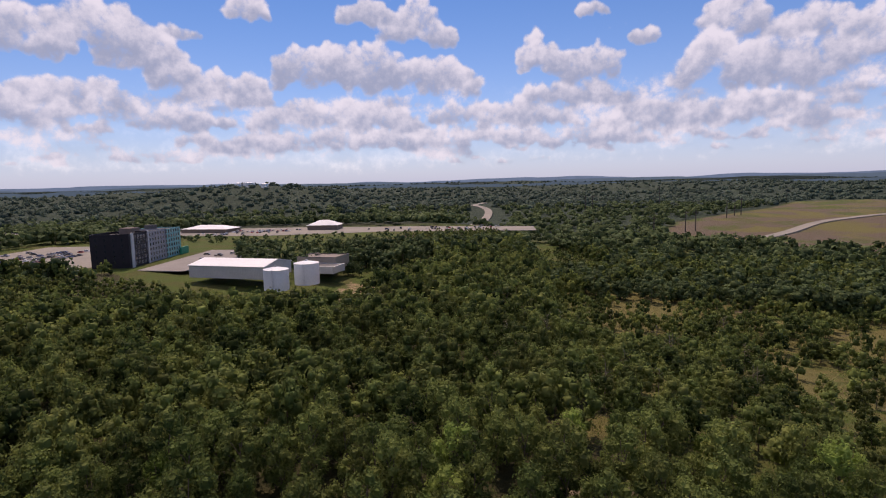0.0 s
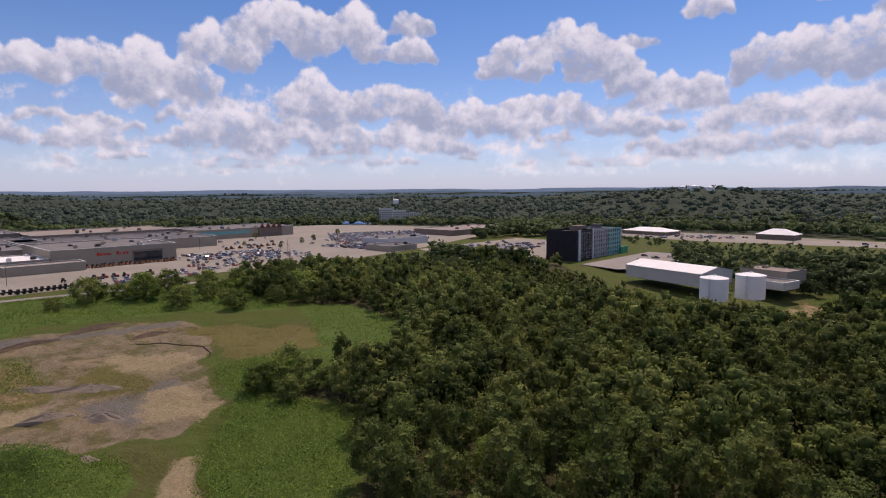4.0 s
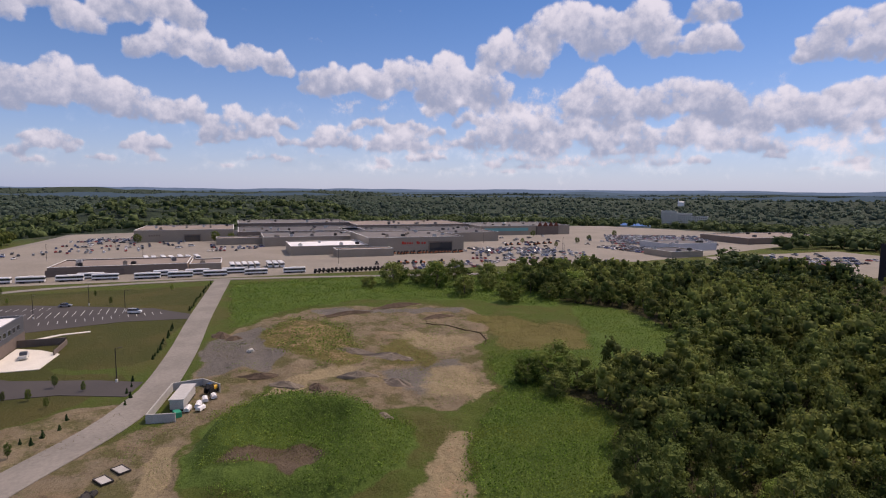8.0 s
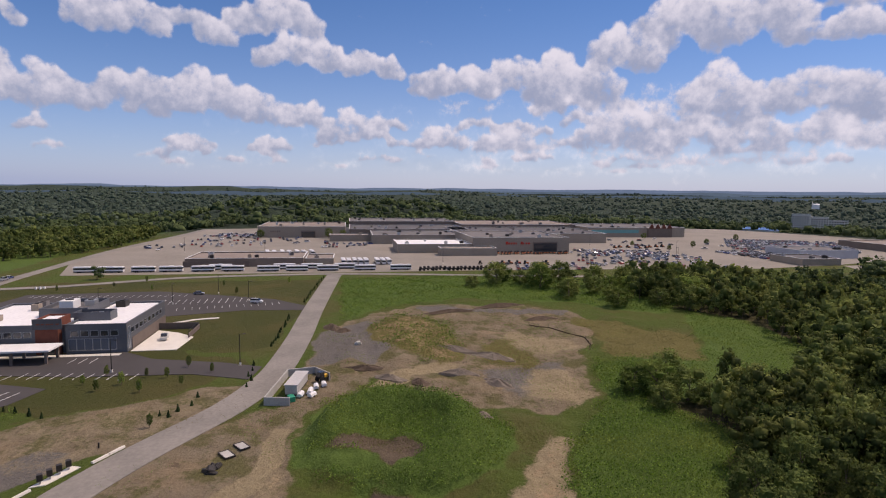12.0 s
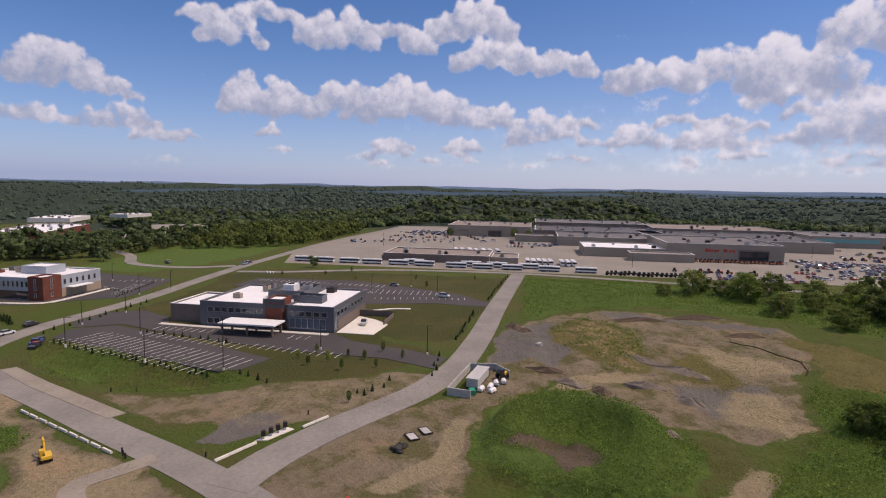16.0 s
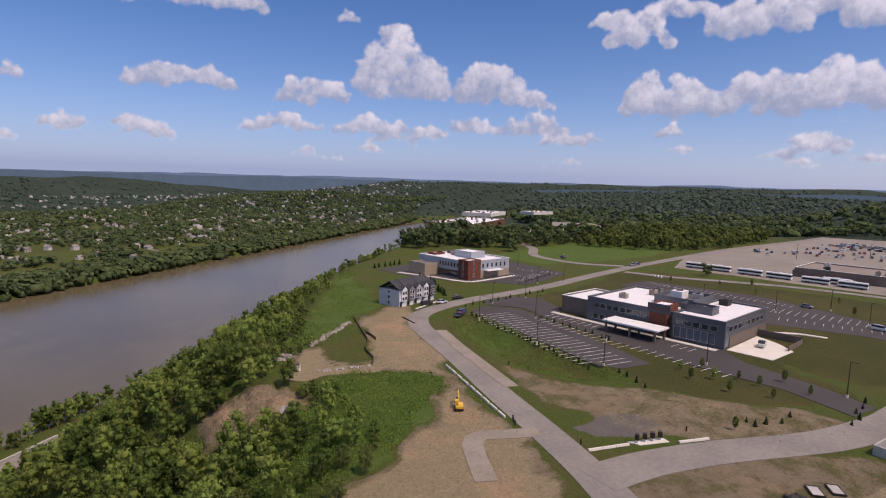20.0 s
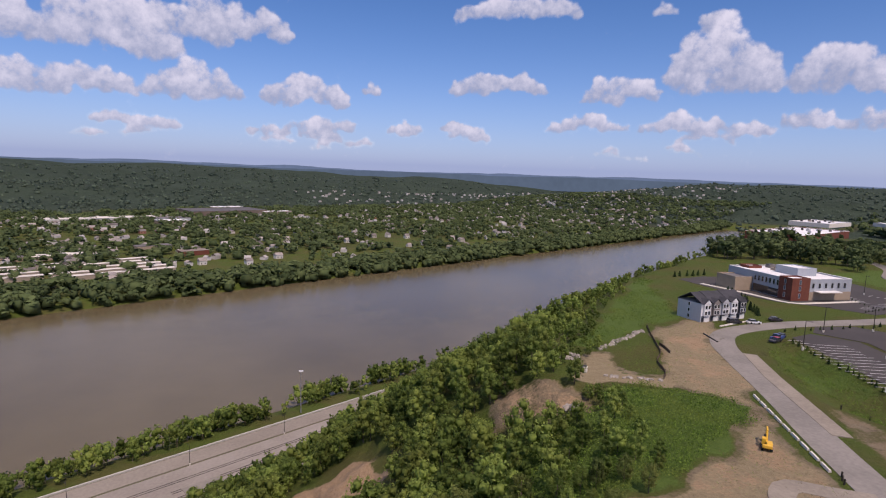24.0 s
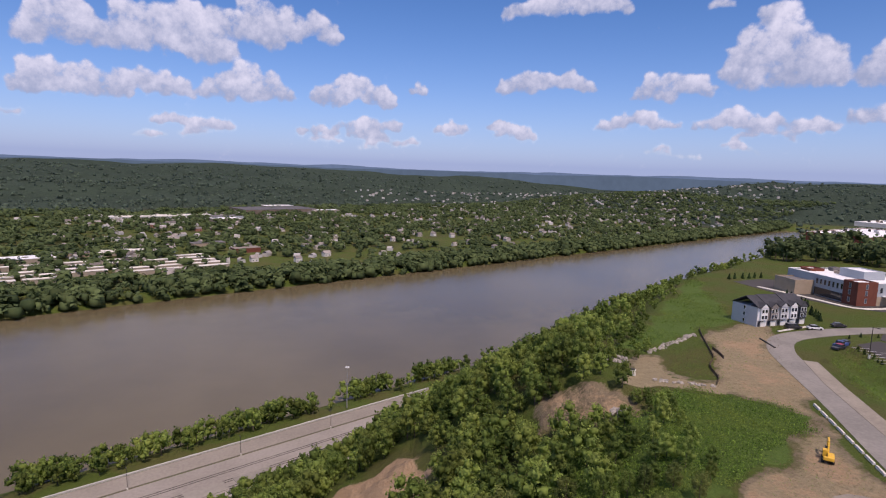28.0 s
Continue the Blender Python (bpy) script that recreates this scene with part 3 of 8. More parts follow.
def build_ground():
    view = np.arange(-46, 212.01, 0.36)
    rest = np.arange(214, 313, 3.0)
    azs = np.radians(np.concatenate([view, rest]))
    rad = [0.0, 0.5, 12.0, 30.0]
    while rad[-1] < 4850:
        k = rad[-1]
        rad.append(k * (1.013 if k < 420 else 1.02 if k < 1500 else 1.034))
    rad = np.array(rad)
    A, R = np.meshgrid(azs, rad)
    x, y = -np.sin(A) * R, np.cos(A) * R
    z = height(x, y)
    s, q = river(x, y)
    wx, wy = x + fbm(x / 9, y / 9, 3, 51) * 9, y + fbm(x / 9, y / 9, 3, 61) * 9

    def m(poly, soft=3.0):
        return np.clip(0.5 + inside(poly, wx, wy) / soft, 0, 1)

    n_a, n_r = len(azs), len(rad)
    edge = s - bluff_edge(q)
    woods = np.maximum.reduce([smooth(inside(p, x, y), -6, 6) for p in WOODS])
    woods = woods * (1 - 0.8 * smooth(x, 0, 60) * (y > -50))
    slope = smooth(edge, -4, 8) * (1 - smooth(s, 218, 226))
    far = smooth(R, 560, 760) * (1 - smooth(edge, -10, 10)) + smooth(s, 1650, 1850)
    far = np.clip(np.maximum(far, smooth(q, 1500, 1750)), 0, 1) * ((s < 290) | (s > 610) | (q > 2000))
    plain = smooth(s, 612, 630) * (1 - far)
    grass = np.clip(1 - woods - 0.4 * slope - far, 0, 1)
    grass = np.maximum(grass, np.maximum(m(FIELD), np.maximum(m(CLEAR_0), np.maximum(m(CLEAR_1), m(CLEAR_2)))))
    grass = np.maximum(grass * (1 - plain), plain * (0.62 + 0.6 * np.clip(fbm(x / 90, y / 90, 3, 71), -0.2, 0.3)))
    # open hillside across the valley
    hill = np.clip(0.5 + inside(HILLSIDE, wx, wy) / 14, 0, 1)
    grass = np.maximum(grass, hill)
    far = far * (1 - hill)
    dirt = np.maximum.reduce([m(BARE, 6), m(TERRACE, 3), m(TRACK_1, 4), m(RUT, 7), m(RUT_2, 7), m(SPOIL, 4), m(SCARP, 5), m(SCARP_2, 12), m(PARADE, 4) * 0.9, m(PARADE_2, 5) * 0.66, m(YARD, 5) * 0.72])
    dirt = np.maximum(dirt, 0.62 * smooth(fbm(x / 26, y / 26, 4, 81), 0.10, 0.22) * smooth(y + 0.4 * x, 0, 40) * (R < 330) * (x > -90))
    dirt = dirt * (1 - m(GRASSY, 3))
    lawn = m(LAWN, 2.5) * (1 - m(BANK, 4)) * (1 - m(PARADE, 4))
    gravel = np.maximum(m(YARD, 5) * 0.36, m([(-150, -12), (-190, -9), (-200, 4), (-176, 14), (-150, 6)], 6))
    gravel = np.maximum(gravel, m(CUT, 3))
    gravel = np.maximum(gravel, m([(-91, -62), (-99, -62), (-108, -54), (-106, -49), (-98, -50), (-91, -56)], 4) * 0.9)
    gravel = np.maximum(gravel, m([(-142, 28), (-150, 62), (-128, 56), (-118, 38)], 8) * 0.6)
    brown = np.maximum.reduce([m(HOLLOW, 3), m(HOLLOW_2, 3), m([(-118, 12), (-114, 24), (-122, 26), (-126, 14)], 3),
                               m(SCARP, 6) * 0.5, hill * (0.50 + 1.2 * fbm(x / 60, y / 60, 5, 91) + 0.10 * smooth(x, 180, 330)), m(CUT, 3) * 0.4])
    sand = np.maximum.reduce([m(TERRACE, 3) * 0.95, m(TRACK_1, 4) * 0.95, m(TRACK_2, 4) * 0.9, m(SAND_1, 12) * 0.66, m(SAND_2, 12) * 0.7, m(RUT, 7) * 0.95, m(RUT_2, 9) * 0.66, m(SPOIL, 5) * 0.62, m(SCARP_2, 5), m(PARADE, 4) * 0.45, m(SCARP, 5) * 0.5, m(CLEAR_1, 6) * 0.45, m(DRY_SCRUB[1], 8) * 0.5, m(DRY_SCRUB[0], 8) * 0.42])
    dry = np.maximum(m(DRY_1, 6) * 0.8, np.maximum(m(DRY_2, 8) * 0.8, m(DRY_3, 8) * 0.75))
    dry = np.maximum.reduce([dry, hill * (0.36 + 1.2 * fbm(x / 40, y / 40, 4, 93))] + [m(p, 8) * 0.8 for p in DRY_SCRUB])
    dry = np.maximum(dry, (0.5 + 1.2 * fbm(x / 16, y / 16, 4, 95)) * smooth(x, -5, 50) * (y > 30) * (R < 420))
    clay = np.maximum.reduce([m(SCARP_2, 6), m(SCARP, 6) * 0.5, m(CLEAR_1, 6) * 0.5, m(SPOIL, 6) * (0.42 + 0.5 * fbm(x / 9, y / 9, 3, 97)), m(DRY_1, 9) * 0.46, m(RUT, 8) * 0.5, m(RUT_2, 8) * 0.5])
    lush = np.maximum.reduce([m(p, 5) for p in (GREENFILL, MOUND_TOP, SLOPE_N, MEADOW, BANK)]) * (1 - m(RUT, 5))
    dirt, sand, clay = dirt * (1 - 0.75 * lush), sand * (1 - lush) * np.maximum(1 - m(GRASSY, 4), m(TERRACE, 3)), clay * (1 - lush) * (1 - m(GRASSY, 4))
    i = np.arange(n_r - 1)[:, None] * n_a
    j = np.arange(n_a)[None]
    k = (j + 1) % n_a
    quads = np.stack([i + j, i + k, i + n_a + k, i + n_a + j], -1).reshape(-1, 4)
    me = mesh_from("ground", np.stack([x.ravel(), y.ravel(), z.ravel()], 1), quads[:, ::-1], (ground_material(),), smooth=True)
    one = np.ones(x.size)
    green = np.maximum.reduce([m(p, 5) for p in (GREENFILL, MOUND_TOP, SLOPE_N, MEADOW_E, MEADOW_N, FILL_W)] + [m(BANK, 5) * 0.62]) * (1 - m(RUT, 5)) * (1 - m(HOLLOW, 3)) * (1 - m(HOLLOW_2, 3)) * (1 - m(CUT, 3)) * (0.75 + 0.6 * fbm(x / 14, y / 14, 3, 99))
    green = np.maximum(green, np.maximum(m(LEDGE, 5) * 0.66, m(FIELD, 8) * 0.6))
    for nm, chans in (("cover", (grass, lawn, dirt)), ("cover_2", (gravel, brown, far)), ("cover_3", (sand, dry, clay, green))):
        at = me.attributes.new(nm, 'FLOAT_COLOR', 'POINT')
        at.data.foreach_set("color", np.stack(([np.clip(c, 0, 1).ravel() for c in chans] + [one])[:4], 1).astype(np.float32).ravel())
    return tagged(new("ground", me), "plateau of lawn, weeds and bare earth falling to a river", "ground", "", "structure")


# wooded outlines
WOODS = [
    [(-40, 30), (-58, 42), (-74, 62), (-94, 76), (-116, 70), (-108, 86), (-120, 114), (-148, 140), (-186, 148), (-226, 124), (-262, 132), (-276, 180), (-282, 236), (-250, 290), (-214, 300), (-190, 318), (-150, 282), (-110, 262), (-70, 238),
     (-40, 232), (0, 300), (-20, 420), (-40, 520), (120, 560), (190, 420), (330, 400), (420, 200), (300, -60), (60, -120), (30, -20)],
]
build_ground()


# ---- sky band of cumulus, far behind everything ----
CLOUDS_A = [(35, 12.3, 4, 2.2), (30, 13, 4.5, 2.4), (27, 11.5, 4, 2), (24, 13.6, 2.4, 0.7), (24.5, 10, 2.2, 1.6), (33, 8, 6, 1.6), (17.8, 15.8, 2.2, 1.3), (20, 8.8, 4.5, 1.8),
            (12, 11, 4, 2.4), (8, 11.6, 4, 2.8), (4, 10.5, 4, 2.2), (-1, 9.8, 3.2, 2.2), (2, 14.8, 4.2, 2.2), (7, 16, 3, 1.4), (-10, 11.6, 2.6, 2), (-14.6, 10.8, 3, 2.4),
            (-19.5, 13, 1.3, 0.9), (-13, 8.6, 6, 1.8), (-26, 10, 4.5, 2.6)]
CLOUDS_B = [(-30, 9.6, 4, 2.6), (-27, 13.8, 2.6, 2.2), (-33, 12.2, 5, 1.8), (-38, 10.6, 4.5, 2.8), (29, 6.2, 8, 1.6), (10, 6.6, 10, 1.8), (-7, 6.4, 8, 1.6), (-27, 6, 9, 1.8), (-14.7, 15.6, 1.3, 0.8), (0, 4.2, 26, 1.2),
            (106, 14.9, 4, 1.0), (102, 13.9, 2, 1.4), (94, 12.4, 5.5, 1.5), (87.6, 11.9, 3, 1.6), (104, 8.2, 6, 2.3), (95.4, 7.2, 4, 1.6), (89.5, 6, 4, 1.7), (81.2, 5.2, 3, 1.5), (74.5, 4.9, 3.4, 1.4)]
CLOUDS_C = [(80, 10.7, 5, 2.0), (73.6, 11, 4.5, 1.8), (67.6, 10.4, 5, 2.6), (63.5, 13, 3.4, 2.6), (58, 14.8, 5.5, 2.6), (52, 14.6, 5, 2.8), (45.6, 13.6, 2.4, 1.5), (45.6, 15.8, 2.8, 1.2), (55, 8.6, 3.4, 2.6), (63.8, 5.9, 4.5, 1.9),
            (48, 8.4, 6, 2.4), (39, 6.8, 4.5, 1.9), (97.5, 4.3, 2.4, 1.0), (104.6, 4.3, 2.6, 0.7), (67, 8.4, 6, 1.2), (52, 5, 14, 1.4), (97, 15.6, 5, 2.0), (110, 14.4, 4.5, 1.8), (119.5, 13.8, 3.5, 1.6)]
CLOUDS_D = [(142.4, 9.9, 5.4, 2.9), (133.4, 9.4, 3.3, 2.4), (128.6, 8, 1.6, 1.3), (128.8, 5.6, 3.6, 1.2), (134.6, 5.4, 3, 0.9), (139.5, 4.7, 2.2, 0.9), (116.4, 5.0, 1.7, 0.7), (116, 8, 5.5, 2.2), (107.8, 8.4, 5, 2.0), (101, 8, 4.5, 2.2),
            (122, 15, 2.6, 1.0), (116, 15.6, 3.5, 1.0), (143.4, 5.2, 2.4, 0.8), (124, 4.3, 2.4, 0.5), (162, 8.8, 5.4, 1.5), (150.6, 8.2, 3.9, 1.6), (153.4, 5.2, 4.4, 1.0), (145.4, 5.1, 4, 1.1), (170.5, 4.4, 1.4, 0.6)]
CLOUDS_E = [(166.4, 4.6, 1.5, 0.6), (176.8, 4.5, 1.0, 0.4), (160.5, 15.6, 7, 1.4), (142.8, 13.8, 1.6, 1.3), (147.2, 15.2, 1.2, 0.7), (204.4, 6.5, 5, 1.7), (198.6, 6.8, 4, 1.5), (197, 11.0, 5.5, 2.8), (191, 12.6, 4.5, 2.3), (186.4, 13, 4.5, 2.2),
            (190.4, 7.2, 4.8, 1.7), (180.6, 7.2, 4.6, 1.6), (174.6, 7.8, 1.2, 0.6), (205, 11, 3.2, 2.2), (203, 14.6, 3, 1.2), (-52, 9, 8, 3), (-62, 12, 8, 3), (216, 9, 7, 3), (232, 11, 8, 3)]


def cloud_material():
    n = Nodes("cumulus")
    a = n.add("Attribute")
    a.attribute_name = "cloud"
    c = n.add("SeparateColor", Color=a.outputs["Color"])
    p = n.pos()
    puff = n.noise(0.0062, 8, 0.62, p)
    big = n.noise(0.0021, 5, 0.55, p)
    wisp = n.noise(0.018, 6, 0.6, p)
    d = n.math('ADD', c.outputs[0], n.math('MULTIPLY', n.math('SUBTRACT', puff, 0.5), 1.25))
    d = n.math('ADD', d, n.math('MULTIPLY', n.math('SUBTRACT', wisp, 0.5), 0.75))
    d = n.math('ADD', d, n.math('MULTIPLY', n.math('SUBTRACT', big, 0.5), 0.6))
    alpha = n.step(d, 0.14, 0.92)
    body = n.step(n.math('ADD', c.outputs[1], n.math('ADD', n.math('MULTIPLY', n.math('SUBTRACT', puff, 0.5), 0.8), n.math('MULTIPLY', n.math('SUBTRACT', wisp, 0.5), 0.45))), 0.04, 0.76)
    col = n.mix(body, (0.35, 0.44, 0.60), (0.83, 0.89, 0.98))
    em = n.add("Emission", Color=col, Strength=0.88)
    tr = n.add("BsdfTransparent")
    haze = n.math('MULTIPLY', c.outputs[2], 0.95)
    al = n.math('MAXIMUM', n.math('MULTIPLY', alpha, 0.96), haze)
    em2 = n.add("Emission", Strength=0.88)
    n.link(n.mix(alpha, n.mix(a.outputs["Alpha"], (0.50, 0.60, 0.77), (0.33, 0.45, 0.68)), col), em2.inputs["Color"])
    mx = n.add("MixShader", Fac=al)
    n.link(tr.outputs[0], mx.inputs[1])
    n.link(em2.outputs[0], mx.inputs[2])
    n.link(mx.outputs[0], n.out.inputs["Surface"])
    return n.mat


# distant woods whose haze is put into a bluish glow
def hazed_ridge(tone):
    n = Nodes("hazed_far_woods")
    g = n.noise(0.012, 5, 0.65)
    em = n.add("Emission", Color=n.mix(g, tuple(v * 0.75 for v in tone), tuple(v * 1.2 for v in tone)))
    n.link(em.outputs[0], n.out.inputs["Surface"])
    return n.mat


def build_clouds():
    """Cumulus of heaped puffs on a far band, each shaded by the sun's direction."""
    step = 0.15
    a1, e1 = np.arange(-62, 232, step), np.arange(-2.5, 19.4, step)
    Ad, Ed = np.meshgrid(a1, e1)
    A, E = np.radians(Ad), np.radians(Ed)
    wa, we = Ad + fbm(Ad / 1.3, Ed / 1.3, 4, 7) * 1.1, Ed + fbm(Ad / 1.3, Ed / 1.3, 4, 17) * 1.0
    dens, lit, front = np.zeros_like(A), np.zeros_like(A), np.full(A.shape, -99.0)

    def puff(ca, ce, cz, r, up, own):
        i0, i1 = int((ce - r - 0.8 + 2.5) / step), int((ce + r + 0.8 + 2.5) / step) + 1
        j0, j1 = int((ca - r - 0.8 + 62) / step), int((ca + r + 0.8 + 62) / step) + 1
        i0, j0 = max(i0, 0), max(j0, 0)
        w = (slice(i0, max(i1, i0)), slice(j0, max(j1, j0)))
        nx, ny = (wa[w] - ca) / r, (we[w] - ce) / r
        d2 = nx * nx + ny * ny
        b = np.sqrt(np.clip(1 - d2, 0, 1))
        f = np.where(d2 < 1, cz + r * b, -99.0)
        turn = radians(ca - SUN_AZ)
        lam = -nx * 0.53 * math.sin(turn) + ny * 0.85 - b * 0.53 * math.cos(turn)
        v = np.clip(0.40 + own * lam + 0.46 * up, 0.04, 1)
        won = f > front[w]
        lit[w] = np.where(won, np.where(dens[w] > 0.3, 0.55 * v + 0.45 * lit[w], v), lit[w])
        front[w] = np.maximum(front[w], f)
        dens[w] = np.maximum(dens[w], b)

    rng = np.random.default_rng(8)

    def cumulus(a, e, w, h, rough=1.0):
        w, h = w * 0.98, h * 1.12
        base, top = e - 0.66 * h, 1.7 * h
        n = int(8 + 6.0 * w / max(h, 0.4))
        heads = rng.uniform(0.55, 1.0, 4)
        for k in range(n):
            u = -0.95 + 1.9 * (k + rng.uniform(0, 1)) / n
            crest = top * (1 - abs(u) ** 2.2) * np.interp(u, (-1, -0.3, 0.3, 1), heads) + 0.12 * h
            r = rng.uniform(0.30, 0.62) * min(h, 1.2 * crest + 0.1)
            lift = rng.uniform(0.0, 1.0) * max(crest - r, 0.05)
            ca, ce = a + u * w * 0.94, base + r * 0.62 + lift
            up = lift / (top + 0.01)
            puff(ca, ce, rng.uniform(-0.5, 0.5) * h, r, up - 0.15, 0.34)
            for j in range(5):
                t = rng.uniform(-0.5, 3.6)
                q = r * rng.uniform(0.30, 0.58)
                puff(ca + math.cos(t) * r * 0.82, max(ce + math.sin(t) * r * 0.82, base + q * 0.5), r * rng.uniform(0.0, 0.5), q, up + 0.2 * math.sin(t), 0.30)

    veil = (0.52 + 1.4 * fbm(wa / 5.5, we / 1.5, 4, 27)) * (1 - smooth(Ad, 60, 118)) * smooth(Ed, 0.8, 3.0) * (1 - smooth(Ed, 7.0, 11.5))
    dens[:] = np.clip(veil, 0, 0.8)
    lit[:] = np.clip(0.46 + 1.1 * fbm(wa / 3, we / 0.9, 3, 47), 0, 1)
    for k in range(160):
        low = rng.uniform(0, 1)
        a = rng.uniform(-58, 100) if k < 130 else rng.uniform(100, 228)
        e = 1.9 + (5.2 if k < 130 else 2.6) * low
        cumulus(a, e, 0.9 + 2.2 * low * rng.uniform(0.5, 1.3), 0.22 + 0.75 * low * rng.uniform(0.5, 1.2))
    for a, e, w, h in CLOUDS_A + CLOUDS_B + CLOUDS_C + CLOUDS_D + CLOUDS_E:
        cumulus(a, e, w, h)
    lit *= 1 - 0.42 * smooth(Ad, 60, 140)
    for k in range(4):
        for f in (dens, lit):
            f[1:-1, 1:-1] = 0.5 * f[1:-1, 1:-1] + 0.125 * (f[:-2, 1:-1] + f[2:, 1:-1] + f[1:-1, :-2] + f[1:-1, 2:])
    rim = 4830.0
    x, y, z = -np.sin(A) * np.cos(E) * rim, np.cos(A) * np.cos(E) * rim, 47 + np.sin(E) * rim
    n_e, n_a = A.shape
    i, j = np.arange(n_e - 1)[:, None] * n_a, np.arange(n_a - 1)[None]
    quads = np.stack([i + j, i + j + 1, i + n_a + j + 1, i + n_a + j], -1).reshape(-1, 4)
    me = mesh_from("cloud_backdrop", np.stack([x.ravel(), y.ravel(), z.ravel()], 1), quads, (cloud_material(),), smooth=True)
    side = smooth(Ad, 70, 140)
    haze = np.exp(-np.clip(Ed - 0.8 * side, 0, 30) / (6.6 - 1.2 * side))
    at = me.attributes.new("cloud", 'FLOAT_COLOR', 'POINT')
    at.data.foreach_set("color", np.stack([dens.ravel(), lit.ravel(), haze.ravel(), side.ravel()], 1).astype(np.float32).ravel())
    # ranges on the horizon, their haze blue painted as emission
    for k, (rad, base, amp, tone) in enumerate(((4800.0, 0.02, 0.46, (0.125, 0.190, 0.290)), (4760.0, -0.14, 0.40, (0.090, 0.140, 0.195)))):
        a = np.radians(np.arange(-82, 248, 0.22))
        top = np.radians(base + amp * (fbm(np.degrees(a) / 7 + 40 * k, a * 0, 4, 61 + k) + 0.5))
        lo = np.stack([-np.sin(a) * rad, np.cos(a) * rad, np.full(a.shape, -60.0)], 1)
        hi = np.stack([-np.sin(a) * rad, np.cos(a) * rad, 47 + rad * np.tan(top)], 1)
        n = len(a)
        f = np.stack([np.arange(n - 1), np.arange(1, n), np.arange(n + 1, 2 * n), np.arange(n, 2 * n - 1)], 1)
        hm = mesh_from("far_hills", np.concatenate([lo, hi]), f, (hazed_ridge(tone),))
        tagged(new("far_hills", hm), "far wooded ridge on the horizon with haze blue painted as glow", "backdrop", "", "structure")
    # nearer glowing strip, added to lay haze blue over the farther land
    a = np.radians(np.arange(-82, 152, 0.2))
    ad = np.degrees(a)
    top = np.radians(-0.24 + 0.5 * fbm(ad / 6, a * 0, 4, 83) + 0.10 * fbm(ad / 0.7, a * 0, 3, 85) - 1.3 * smooth(ad, 118, 150))
    for rad in (3300.0,):
        lo = np.stack([-np.sin(a) * rad, np.cos(a) * rad, np.full(a.shape, -80.0)], 1)
        hi = np.stack([-np.sin(a) * rad, np.cos(a) * rad, 47 + rad * np.tan(top)], 1)
        n = len(a)
        f = np.stack([np.arange(n - 1), np.arange(1, n), np.arange(n + 1, 2 * n), np.arange(n, 2 * n - 1)], 1)
        tagged(new("far_hills", mesh_from("far_hills", np.concatenate([lo, hi]), f, (hazed_ridge((0.070, 0.112, 0.155)),))), "added far woods strip below the horizon, glowing in painted haze blue", "backdrop", "", "structure")
    return tagged(new("cloud_backdrop", me), "white cumulus clouds in a blue summer sky", "backdrop", "", "structure")


build_clouds()


# ---- river ----
def water_material():
    n = Nodes("muddy_river_water")
    p = n.pos()
    s = n.add("SeparateXYZ", Vector=p)
    rip = n.noise(0.5, 4, 0.6)
    streak = n.noise(0.008, 4)
    col = n.mix(n.step(streak, 0.3, 0.7), (0.112, 0.091, 0.050), (0.138, 0.113, 0.063))
    n.bump(rip, 0.12, 0.4)
    return n.done(col, 0.20, 0.0, 0.26)


def strip(name, s0, s1, q0, q1, z, material, label, category, thick=0.0):
    c = [(s0, q0), (s1, q0), (s1, q1), (s0, q1)]
    bm = bmesh.new()
    top = [bm.verts.new((RS * a - RC * b, -RC * a - RS * b, z)) for a, b in c]
    f = bm.faces.new(top)
    if thick:
        bmesh.ops.extrude_face_region(bm, geom=[f])
        bmesh.ops.translate(bm, vec=(0, 0, -thick), verts=top)
    bmesh.ops.recalc_face_normals(bm, faces=bm.faces)
    return tagged(part(name, bm, material), label, category, "", "structure")


strip("water", 280, 612, -2600, 2600, WATER, water_material(), "brown muddy river with soft ripples", "river")

# ---- roads, car parks, pavements ----
def spline(pts, step=4.0):
    """A smooth line through the points of the plan."""
    p = [Vector(v) for v in pts]
    p = [p[0] * 2 - p[1]] + p + [p[-1] * 2 - p[-2]]
    out = []
    for i in range(1, len(p) - 2):
        k = max(1, int((p[i + 1] - p[i]).length / step))
        for j in range(k):
            t = j / k
            out.append(0.5 * (2 * p[i] + (p[i + 1] - p[i - 1]) * t + (2 * p[i - 1] - 5 * p[i] + 4 * p[i + 1] - p[i + 2]) * t * t + (3 * p[i] - p[i - 1] - 3 * p[i + 1] + p[i + 2]) * t ** 3))
    return out + [p[-2]]


